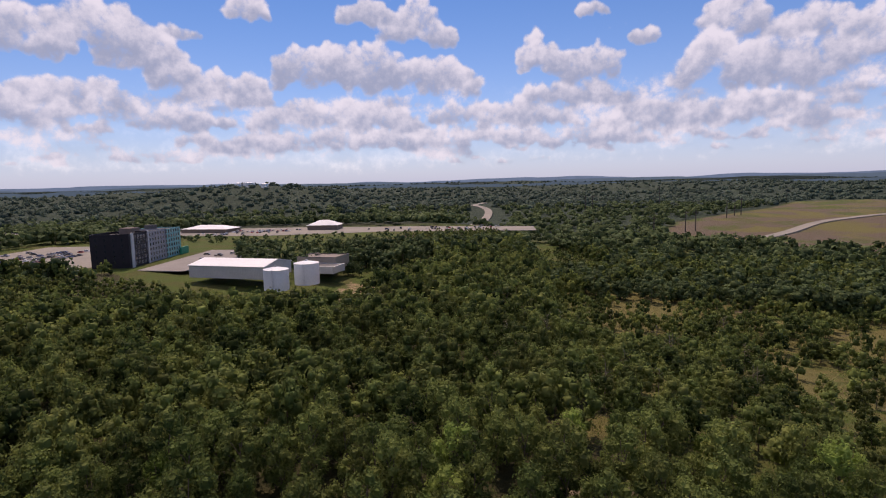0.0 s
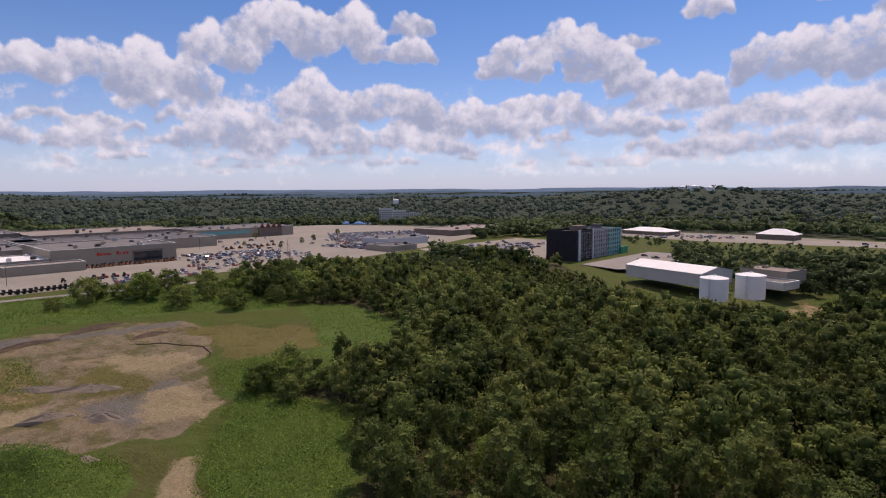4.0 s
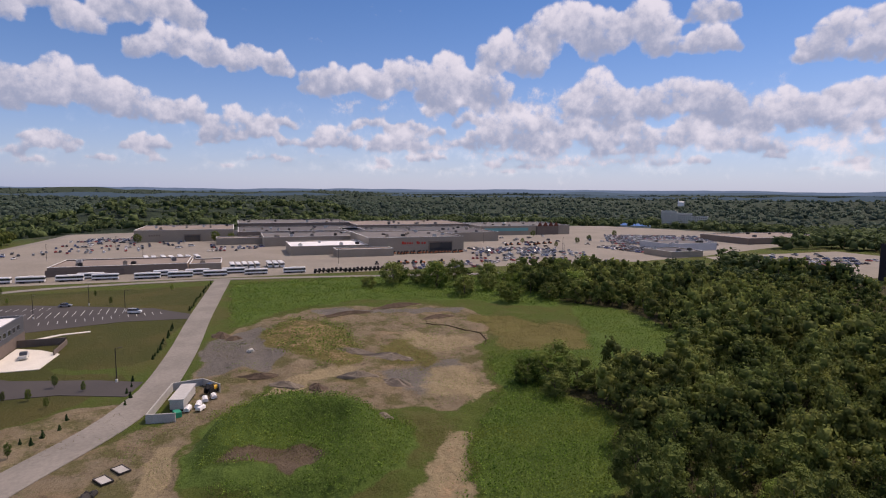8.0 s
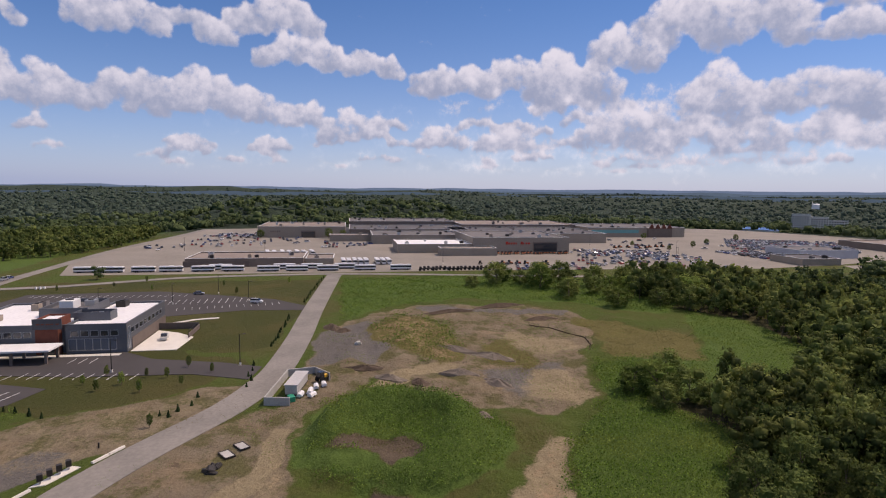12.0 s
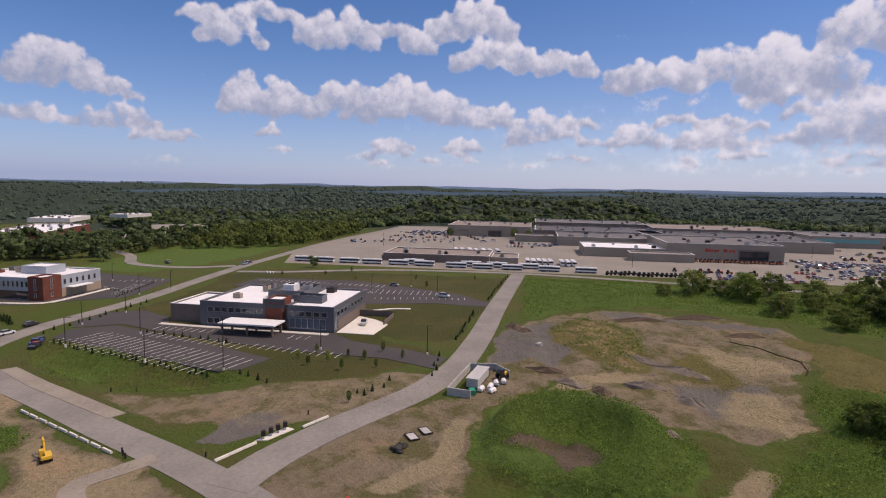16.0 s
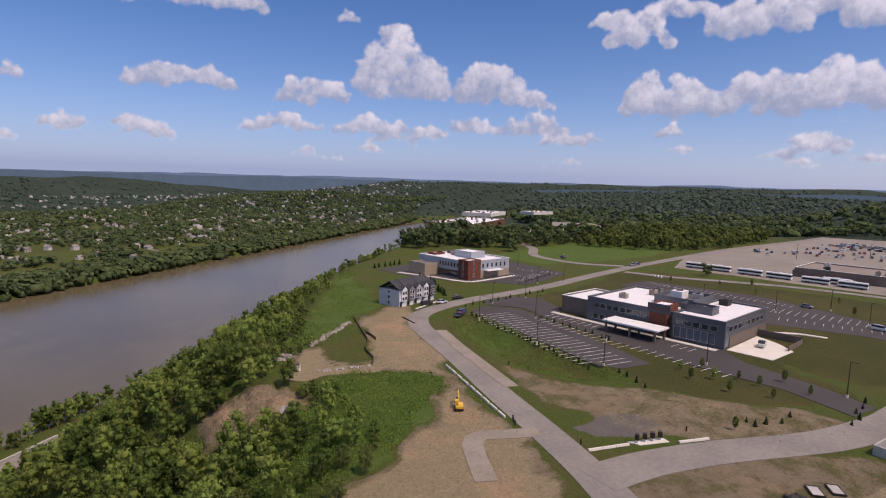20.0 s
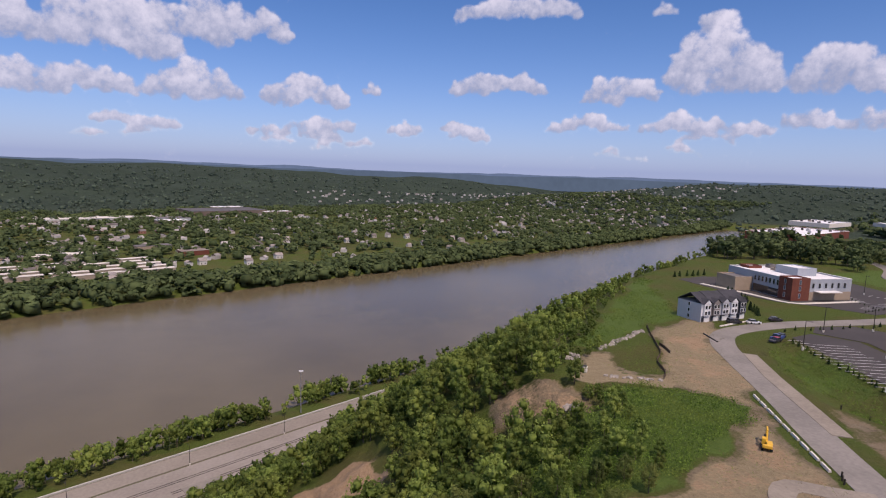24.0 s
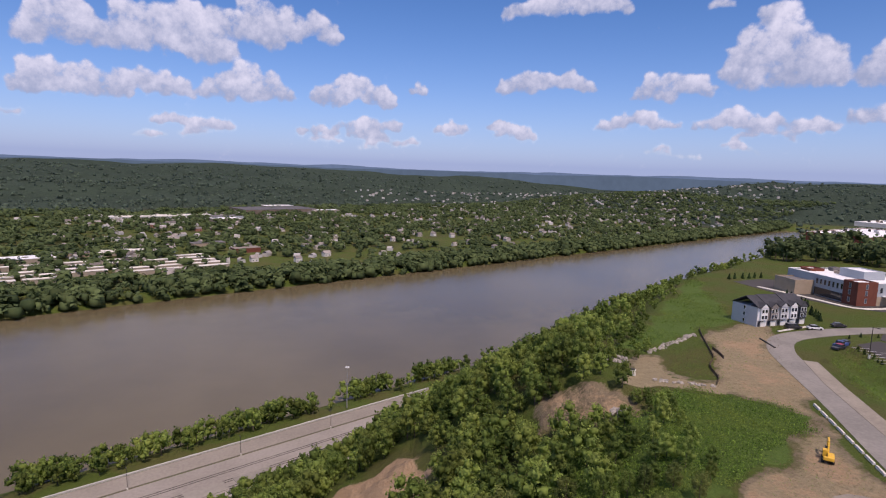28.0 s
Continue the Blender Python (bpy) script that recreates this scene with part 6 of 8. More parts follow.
wx, wy = spread(in_woods, -285, 330, -60, 540, 5.6, 11)
bx, by = spread(on_bluff, -700, 230, -560, 40, 4.9, 12)
wr, br = np.hypot(wx, wy), np.hypot(bx, by)
rng = np.random.default_rng(5)
az_w = np.degrees(np.arctan2(-wx, wy))
near_w = np.nonzero((wr > 52) & (wr < 128) & (az_w > -40))[0]
near_b = np.nonzero((br < 165) & (by < -60) & (bx < 70))[0]
edge_b = river(bx, by)[0] - bluff_edge(river(bx, by)[1])
pick_w = near_w[np.argsort(wr[near_w])][:185]
pick_b = near_b[np.argsort(br[near_b])][:110]
for idx, xs, ys, zs, lab, grp in ((pick_w, wx, wy, height(wx, wy), "green broadleaf tree in the dense near wood", "trees of the near wood"),
                                  (pick_b, bx, by, height(bx, by), "green broadleaf tree on the steep river bluff", "trees of the river bluff")):
    for i in idx:
        tree(float(xs[i]), float(ys[i]), float(rng.uniform(6.5, 12.0) if grp.endswith('wood') else rng.uniform(5.4, 9.6) * (0.58 + 0.42 * float(smooth(edge_b[i], 4, 30)))), int(rng.integers(0, 5)), float(rng.uniform(0, 6.28)), lab, grp, bool(rng.uniform() < (0.05 if grp.endswith("wood") else 0.55)), float(rng.uniform(0.66, 0.98)), float(zs[i]))
rest_w = np.setdiff1d(np.nonzero(wr > 52)[0], pick_w)
rest_b = np.setdiff1d(np.arange(len(bx)), pick_b)


def banded(name, x, y, idx, cuts, tall, seed, label, leaf="leaf"):
    az = np.degrees(np.arctan2(-x, y)) % 360
    r = np.hypot(x, y) + 900 * ((az > 213) & (az < 312))
    for k, (lo, hi, kinds) in enumerate(cuts):
        s = idx[(r[idx] >= lo) & (r[idx] < hi)]
        planted(name, kinds, x[s], y[s], tall, seed + k, label, leaf=leaf)


banded("woodland", wx, wy, rest_w, ((0, 96, TREES_A), (96, 180, TREES_B), (180, 310, TREES_C), (310, 2000, TREES_D)), 10.6, 60, "dense green broadleaf woodland with uneven crowns")
banded("bluff_woodland", bx, by, rest_b, ((0, 180, TREES_B), (180, 360, TREES_C), (360, 2200, TREES_D)), 8.6, 70, "green trees covering the steep river bluff", "leaf_mid")

# ---- far woods, riverside trees, shrubs, weeds ----
def clump(seed, n, sprays=13):
    """A far clump of crowns: uneven low domes with a few sprays."""
    rng = np.random.default_rng(seed)
    pieces = []
    for k in range(n):
        c = np.array((rng.uniform(-0.25, 0.25), rng.uniform(-0.25, 0.25), rng.uniform(0.36, 0.58)))
        turn = rng.uniform(0, 1.57)
        v = CUBE_V * rng.uniform(0.30, 0.44) * (1 + rng.normal(0, 0.2, (len(CUBE_V), 1))) * (1, 1, 0.9)
        v[4:, :2] *= 0.66
        v = np.stack([v[:, 0] * math.cos(turn) - v[:, 1] * math.sin(turn), v[:, 0] * math.sin(turn) + v[:, 1] * math.cos(turn), v[:, 2]], 1)
        pieces.append((c + v, CUBE_F))
    d = rng.normal(0, 1, (sprays, 3))
    d[:, 2] = abs(d[:, 2]) + 0.2
    d /= np.linalg.norm(d, axis=1, keepdims=True)
    pieces.append(leaf_sprays(rng, d * rng.uniform(0.28, 0.52, (sprays, 1)) + (0, 0, 0.42), d, 0.30, 0.35))
    return join(pieces), (np.zeros((0, 3)), np.zeros((0, 4), int))


CLUMPS = [clump(500 + i, 1) for i in range(6)]
CROWNS = [clump(520 + i, 1, 6) for i in range(6)]
FREE = [
    [(-150, -14), (-318, -6), (-326, 80), (-300, 240), (-262, 250), (-262, 130), (-230, 116), (-160, 122), (-60, 40), (-40, -60), (-100, -200), (-190, -290), (-290, -300), (-300, -180), (-150, -150)],
    [(-320, -190), (-520, -190), (-700, -182), (-760, -60), (-770, 260), (-700, 520), (-560, 540), (-440, 590), (-380, 480), (-325, 320), (-285, 300), (-300, 100), (-315, -100)],
    [(-310, -262), (-268, -200), (-330, -180), (-660, -186), (-690, -230), (-640, -262), (-520, -300), (-420, -262)],
    [(-350, -424), (-383, -362), (-470, -296), (-570, -320), (-640, -400), (-700, -520), (-680, -620), (-560, -620), (-500, -540), (-376, -474)],
    [(-300, 530), (-170, 520), (100, 520), (110, 600), (-40, 632), (-170, 660), (-290, 660)],
    FREE_SHED,
    HILLSIDE,
    [(-240, -140), (-350, -130), (-350, -205), (-240, -205)],
    [(-800, -440), (-800, -320), (-680, -320), (-680, -440)],
]
HIGHWAY = [(49, 690), (40, 800), (62, 900), (90, 1100), (96, 1250), (80, 1400), (120, 1600)]


def far_places(n, r0, r1, seed, a0=-46.0, a1=213.0):
    rng = np.random.default_rng(seed)
    a = np.radians(rng.uniform(a0, a1, n))
    r = r0 * (r1 / r0) ** rng.uniform(0, 1, n)
    x, y = -np.sin(a) * r, np.cos(a) * r
    s, q = river(x, y)
    ok = (s < bluff_edge(q) + 8) | (s > 1660 + 200 * fbm(x / 200, y / 200, 2, 55)) | (q > 1800)
    for p in FREE:
        ok &= inside(p, x, y) < -4
    ok &= inside(WOODS[0], x, y) < (0 if r0 < 300 else 1e9)
    px, py = np.array(HIGHWAY, float).T
    for i in range(len(px) - 1):
        ex, ey = px[i + 1] - px[i], py[i + 1] - py[i]
        u = np.clip(((x - px[i]) * ex + (y - py[i]) * ey) / (ex * ex + ey * ey), 0, 1)
        ok &= np.hypot(x - px[i] - u * ex, y - py[i] - u * ey) > 34
    return x[ok], y[ok]


x, y = far_places(5200, 330, 620, 91)
nearer = np.hypot(x, y) < 460
planted("far_woodland", TREES_C, x[nearer], y[nearer], 11.0, 92, "mid-distance green woodland on rolling ground", leaf="leaf_far_haze", wide=(0.9, 1.3))
planted("far_woodland", TREES_D, x[~nearer], y[~nearer], 12.0, 92, "mid-distance green woodland on rolling ground", leaf="leaf_far_haze", wide=(0.9, 1.4))
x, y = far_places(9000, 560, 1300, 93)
planted("far_woodland", CLUMPS, x, y, 12.0, 94, "far green woodland with rounded crowns", leaf="leaf_far_haze", wide=(0.9, 1.5))
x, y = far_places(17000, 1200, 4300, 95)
planted("far_woodland", CROWNS, x, y, 15.0, 96, "hazy wooded hills towards the horizon", leaf="leaf_hill_haze", wide=(0.9, 1.7), sink=4.0)
# far bank: dense belt, then trees among the houses
rng = np.random.default_rng(97)
q = rng.uniform(-300, 1900, 2500)
s = 606 + rng.uniform(0, 1, 2500) ** 1.3 * (46 + 44 * (1 - smooth(q, 150, 420)))
planted("bank_trees", CLUMPS, RS * s - RC * q, -RC * s - RS * q, 13.0, 98, "dense dark trees along the far river bank", leaf="leaf_far_haze", wide=(0.9, 1.5))
q = rng.uniform(-200, 2500, 9000)
s = 672 + rng.uniform(0, 1, 9000) ** 0.9 * 1040
keep = fbm(s / 90, q / 120, 3, 66) > -0.17
planted("town_trees", CLUMPS, (RS * s - RC * q)[keep], (-RC * s - RS * q)[keep], 12.0, 99, "green trees among the houses of a river town", leaf="leaf_far_haze", wide=(0.9, 1.8))
# strip between highway and water
q = np.concatenate([rng.uniform(-420, 260, 620), rng.uniform(260, 700, 120)])
s = rng.uniform(260, 284, len(q))
keep = fbm(q / 26, s * 0 + 3.3, 2, 77) > -0.09
planted("bank_trees", TREES_C, (RS * s - RC * q)[keep], (-RC * s - RS * q)[keep], 9.5, 101, "light green trees on the near river bank", leaf="leaf_mid", wide=(0.6, 0.95))

# tall weeds and shrubs on the open ground
def tuft(seed, n, tall):
    rng = np.random.default_rng(seed)
    c = rng.normal(0, 0.28, (n, 3))
    c[:, 2] = rng.uniform(0.25, 0.9, n) * tall
    d = rng.normal(0, 0.8, (n, 3)) + (0, 0, 0.1)
    v, f = leaf_sprays(rng, c, d, 0.185, 0.45)
    return (v, f), (np.zeros((0, 3)), np.zeros((0, 4), int))


TUFTS = [tuft(600 + i, 12, 0.8) for i in range(5)]


def weeds(polys, gap, seed, name, tall, leaf, label, avoid=(), thin=-1.0):
    xs, ys = [], []
    for k, p in enumerate(polys):
        px, py = np.array(p, float).T

        def test(x, y):
            ok = inside(p, x + fbm(x / 6, y / 6, 2, 3) * 6, y + fbm(x / 6, y / 6, 2, 13) * 6) > 0
            for a in avoid:
                ok &= inside(a, x, y) < 0
            return ok & (fbm(x / 11, y / 11, 3, seed) > thin)
        x, y = spread(test, px.min(), px.max(), py.min(), py.max(), gap, seed + k)
        xs.append(x), ys.append(y)
    return planted(name, TUFTS, np.concatenate(xs), np.concatenate(ys), tall, seed, label, "weeds", (0.8, 1.45), leaf)


weeds([GREENFILL, MOUND_TOP], 0.70, 711, "weeds", 1.15, "weed", "tall bright green weeds covering banks and heaps", (RUT, RUT_2, HOLLOW, HOLLOW_2, [(-98, -9), (-93, -10), (-88, 8), (-91, 12), (-94, 4)]))
weeds([SLOPE_N], 1.45, 716, "weeds", 1.6, "weed", "tall green weeds on the bank below the road")
weeds([BANK, LEDGE], 1.05, 721, "weeds", 1.0, "weed", "green meadow weeds on the open slope", (RUT,), -0.16)
weeds([MEADOW_E], 0.80, 726, "weeds", 1.35, "weed", "bright green meadow weeds beside the woods", (RUT,), -0.3)
weeds([BARE, CLEARED, SPOIL, YARD], 1.5, 731, "weeds", 0.45, "weed", "sparse green weeds on disturbed soil", (), 0.03)
weeds([BARE, CLEARED, PARADE, SCARP, SPOIL], 1.5, 741, "weeds", 0.45, "dry", "dry tan weed stalks on bare ground", (), 0.02)
weeds([GRASSY], 0.9, 746, "weeds", 0.5, "weed", "green grass on a flat terrace")
weeds([MEADOW_N], 1.25, 728, "weeds", 1.2, "weed", "green weeds along the edge of the wood", (), -0.2)
weeds([FILL_W], 0.95, 729, "weeds", 1.5, "weed", "rank green brush below the weedy fill", (), -0.3)
weeds([HOLLOW, HOLLOW_2], 0.9, 758, "weeds", 0.8, "dry", "dry brush in the hollows of the heap", (), -0.1)
weeds([DRY_1], 1.5, 756, "weeds", 1.6, "weed", "bushy green weeds on the spoil ridge", (), -0.02)
weeds([DRY_1, DRY_2, DRY_3], 1.1, 751, "weeds", 0.6, "dry", "dry yellow weeds on the cleared ground", (), -0.1)
SCRUB = [(-20, 60), (140, 40), (200, 160), (120, 270), (20, 260), (-10, 150)]
weeds([SCRUB], 2.2, 761, "scrub", 1.5, "weed", "low green scrub between scattered trees", (), 0.02)
weeds([SCRUB] + DRY_SCRUB, 2.0, 771, "scrub", 1.1, "dry", "dry brown scrub between scattered trees", (), 0.0)

for k, (x, y, h) in enumerate(((-276, 77, 9), (-272, 95, 11), (-268, 84, 7), (-244, 99, 8), (-262, 106, 9), (-229, 113, 6), (-272, 140, 8), (-266, 163, 8), (-234, 153, 9), (-119, 71, 8.5), (-114, 76, 8), (-124, 76, 9), (-120, 66, 6.5), (-110, 68, 6),
                               (-264, 58, 6), (-252, 124, 7), (-280, 190, 9), (-276, 205, 8), (-246, 130, 8), (-215, 128, 8), (-271, 72, 11), (-262, 92, 12), (-236, 96, 9), (-259, 134, 11), (-216, 110, 9), (-228, 133, 11), (-207, 137, 10), (-263, 160, 11), (-262, 120, 11), (-250, 150, 11), (-222, 146, 12), (-244, 112, 8), (-282, 110, 10))):
    tree(x, y, h * 1.25, k % 5, k * 1.7, "free-standing broadleaf tree on a weedy bank", "trees on the bank", k % 3 == 0, 1.3, ground_z(x, y) - 0.2 * h)
for k, (x, y, h) in enumerate(((-556, -20, 11), (-552, -6, 9), (-562, -84, 9), (-520, 190, 9), (-505, 236, 8), (-540, 300, 7), (-470, 250, 5), (-455, 300, 6), (-430, 262, 5), (-480, 330, 6), (-600, 380, 8), (-520, 390, 7))):
    tree(x, y, h, k % 5, k * 2.1, "green tree standing in the shopping centre car park", "car park trees", False, 1.1, 0.0)

BELT = [(-439, -302), (-371, -247), (-390, -221), (-415, -192), (-466, -181), (-556, -179), (-685, -218), (-623, -290)]
x, y = spread(lambda a, b: (inside(BELT, a + fbm(a / 15, b / 15, 3, 4) * 14, b + fbm(a / 15, b / 15, 3, 6) * 14) > 0), -685, -371, -302, -179, 7.5, 133)
planted("woodland", TREES_C, x, y, 9.0, 134, "belt of green trees beside the open field", leaf="leaf", wide=(0.8, 1.2))

# leafless and half-dead trees in the scrub
dead_mesh = []
for k in range(3):
    cr, wd = bare_tree(800 + k)
    dead_mesh.append((mesh_from("twigs", *cr, (M["dry"],)), mesh_from("trunk", *wd, (M["dead"],))))
rng = np.random.default_rng(17)
for k in range(34):
    a, r = radians(rng.uniform(-30, 8)), rng.uniform(120, 260)
    x, y = -math.sin(a) * r, math.cos(a) * r
    h = rng.uniform(6, 12)
    t = thing("dead_tree", Matrix.LocRotScale((x, y, ground_z(x, y)), Euler((0, 0, k)), (h, h, h)), "grey half-dead tree with bare branches in scrub", "tree", "dead trees")
    part("trunk", dead_mesh[k % 3][1], None, t)
    part("twigs", dead_mesh[k % 3][0], None, t)

# young evergreens, saplings
def cone_bush(seed):
    rng = np.random.default_rng(seed)
    n = 70
    h = rng.uniform(0.05, 1.0, n)
    a = rng.uniform(0, 6.28, n)
    rad = (1.02 - h) * 0.42 * rng.uniform(0.7, 1.1, n)
    c = np.stack([np.cos(a) * rad, np.sin(a) * rad, h], 1)
    d = np.stack([np.cos(a), np.sin(a), np.full(n, 0.5)], 1)
    core = tube_quads([(0, 0, 0), (0, 0, 0.5), (0, 0, 0.98)], (0.34, 0.2, 0.02), 6)
    return join([leaf_sprays(rng, c, d, 0.24), core])


evergreen = [mesh_from("needles", *cone_bush(900 + k), (M["conifer"],)) for k in range(3)]
stem_me = finish("stem", tube(0.05, 0.03, -0.1, 0.3, 6), M["bark"])


def conifer(x, y, h, k, label="small dark evergreen planted beside the car park", group="young evergreens"):
    t = thing("evergreen", Matrix.LocRotScale((x, y, ground_z(x, y)), Euler((0, 0, k)), (h * 0.8, h * 0.8, h)), label, "shrub", group)
    part("needles", evergreen[k % 3], None, t)
    part("stem", stem_me, None, t)


def line_of(a, b, n, jitter=0.4, seed=0):
    r = random.Random(seed)
    return [(a[0] + (b[0] - a[0]) * i / max(1, n - 1) + r.uniform(-jitter, jitter), a[1] + (b[1] - a[1]) * i / max(1, n - 1) + r.uniform(-jitter, jitter)) for i in range(n)]


spots = line_of((-141.5, -139), (-127, -80), 30, 0.5, 1) + line_of((-128, -72), (-123, -62), 4, 0.3, 2) + line_of((-153, -25.5), (-136, -24), 5, 0.6, 3)
spots += line_of((-172, -23), (-213, -22), 13, 0.4, 4) + line_of((-240, -19), (-305, -14), 16, 0.5, 5) + [(-126, -34), (-120, -37), (-121, -39), (-131, -34), (-123, -36)]
spots += line_of((-150, -150), (-200, -151), 12, 1.0, 6) + line_of((-158, -120), (-153, -90), 10, 0.5, 7)
for k, (x, y) in enumerate(spots):
    conifer(x, y, 1.1 + 0.5 * ((k * 7) % 5) / 4, k)
for k, (x, y) in enumerate(line_of((-157, -170), (-163, -180), 5, 0.4, 8) + line_of((-170, -190), (-176, -208), 7, 0.4, 9) + line_of((-176, -246), (-196, -250), 6, 0.5, 12)):
    conifer(x, y, 2.8, k, "dark evergreen shrub beside the town houses", "house evergreens")
for k, (x, y) in enumerate(line_of((-206, -170), (-240, -178), 16, 0.3, 10) + line_of((-222, -190), (-214, -172), 7, 0.3, 11)):
    conifer(x, y, 0.9, k, "low clipped shrub along the office car park", "office shrubs")
for k, (x, y) in enumerate(((-143, -63), (-149, -60), (-142, -54), (-147, -50), (-146, -45), (-154, -42), (-149, -35), (-138, -58), (-136, -48), (-140, -40), (-115, -39), (-262, -50), (-276, -90), (-284, -60), (-290, -30), (-286, -110), (-276, -130), (-300, -100))):
    tree(x, y, 2.6 + (k % 3) * 0.4, k % 5, k * 1.3, "young sapling planted on the mown lawn", "lawn saplings", k % 2 == 0, 0.6)

# ---- river town ----
def house_mesh(w, d, h, rise):
    return finish("wall", boxed(-w / 2, w / 2, -d / 2, d / 2, -1, h), M["trim"]), finish("roof", prism([(-d / 2 - 0.5, h - 0.1), (0, h + rise), (d / 2 + 0.5, h - 0.1)], -w / 2 - 0.4, w / 2 + 0.4), M["slate"])


def house_paint():
    n = Nodes("house_paint")
    r = n.add("ObjectInfo").outputs["Random"]
    g = n.noise(0.6, 3)
    col = n.mix(n.step(r, 0.35, 0.75), (0.66, 0.64, 0.60), n.mix(n.step(r, 0.8, 0.9), (0.42, 0.38, 0.32), (0.30, 0.12, 0.08)))
    return n.done(n.mix(n.math('MULTIPLY', g, 0.3), col, (0.30, 0.28, 0.25)), 0.8)


M["house_paint"] = house_paint()
HOUSES = []
for w, d, h, rise in ((11, 8, 5.5, 3.4), (9, 9, 6.2, 3.0), (13, 8, 4.0, 2.8), (10, 7.5, 5.8, 4.0)):
    a, b = house_mesh(w, d, h, rise)
    a.materials[0] = M["house_paint"]
    HOUSES.append((a, b, w, d, h))
pane_me = finish("window", boxed(-0.7, 0.7, -0.06, 0.02, 0, 1.5), M["glass"])


def house(x, y, z, k, turn, label, group):
    a, b, w, d, h = HOUSES[k % 4]
    t = thing("house", pose(x, y, z, 0, 0, turn), label, "house", group)
    wl_ = part("wall", a, None, t)
    r = part("roof", b, None, t)
    r.rotation_euler = (0, 0, math.pi / 2)
    for sx in (-1, 1):
        o = part("window", pane_me, None, wl_)
        o.location = (sx * w * 0.25, -d / 2, 1.4)
    return t


rng = np.random.default_rng(44)
made, tries = 0, 0
while made < 285 and tries < 4000:
    tries += 1
    q, s = rng.uniform(120, 2000), rng.uniform(684, 1500)
    # streets parallel to the river
    s = 690 + round((s - 690) / 33.0) * 33.0 + rng.uniform(-4, 4)
    x, y = RS * s - RC * q, -RC * s - RS * q
    if vnoise(np.array([s / 90]), np.array([q / 130]), 6)[0] < 0.40:
        continue
    house(x, y, ground_z(x, y) - 0.2, int(rng.integers(0, 4)), RIVER_TURN + rng.choice((0, 90)) + rng.uniform(-6, 6), "small gabled house among trees across the river", "river town houses")
    made += 1
# hillside houses farther off, joined
vs, fs, base = [], [], 0
for k in range(1050):
    q, s = rng.uniform(1300, 3300), rng.uniform(900, 2300)
    if k > 420:
        q, s = rng.uniform(90, 2300), 690 + 33 * int(rng.integers(0, 27)) + rng.uniform(-5, 5)
        if vnoise(np.array([s / 110]), np.array([q / 150]), 6)[0] < 0.36:
            continue
    x, y = RS * s - RC * q, -RC * s - RS * q
    if math.hypot(x, y) > 4300:
        continue
    z = ground_z(x, y)
    w, d, h = rng.uniform(8, 12), rng.uniform(6, 9), rng.uniform(3.6, 5.5)
    a = rng.uniform(0, 3.14)
    c, n_ = math.cos(a), math.sin(a)
    for px, py, pz in ((-w, -d, -3), (w, -d, -3), (w, d, -3), (-w, d, -3), (-w, -d, h), (w, -d, h), (w, d, h), (-w, d, h), (-w, 0, h * 1.5), (w, 0, h * 1.5)):
        vs.append((x + (px * c - py * n_) / 2, y + (px * n_ + py * c) / 2, z + pz))
    fs += [[base + i for i in f] for f in ((0, 1, 5, 4), (1, 2, 6, 5), (2, 3, 7, 6), (3, 0, 4, 7), (4, 5, 9, 8), (6, 7, 8, 9), (5, 6, 9, 9), (7, 4, 8, 8))]
    base += 10
fs = [f for f in fs if len(set(f)) == 4]


def town_paint(name, a, b, c):
    n = Nodes(name)
    r = n.add("NewGeometry").outputs["Random Per Island"]
    return n.done(n.mix(n.noise(0.5, 3), n.mix(n.step(r, 0.35, 0.5), n.mix(n.step(r, 0.1, 0.3), a, b), c), n.mix(0.6, a, c)), 0.85)


tagged(new("hillside_houses", mesh_from("hillside_houses", np.array(vs), np.array(fs), (town_paint("town_walls", (0.46, 0.45, 0.43), (0.34, 0.28, 0.22), (0.52, 0.51, 0.49)), town_paint("town_roofs", (0.30, 0.26, 0.24), (0.10, 0.09, 0.09), (0.42, 0.40, 0.39))), [int(i % 6 > 3) for i in range(len(fs))])), "scattered pale houses of a far hillside town", "houses", "", "stuff")


def long_block(q, s, w, d, h, roof, wall, label, name="town_block", turn=0.0):
    x, y = RS * s - RC * q, -RC * s - RS * q
    b = thing(name, pose(x, y, ground_z(x, y) - 0.3, 0, 0, RIVER_TURN + turn), label, "building", "town blocks")
    part("wall", shell(-w / 2, w / 2, -d / 2, d / 2, h), M[wall], b)
    part("roof", boxed(-w / 2 - 0.2, w / 2 + 0.2, -d / 2 - 0.2, d / 2 + 0.2, h, h + 0.4), M[roof], b)
    return b


for i in range(6):
    for j in range(5):
        if (i * 5 + j) % 7 != 3:
            long_block(20 + i * 44, 726 + j * 24, 38, 9, 5.5, "concrete", "stucco", "low pale terrace block in rows near the river")
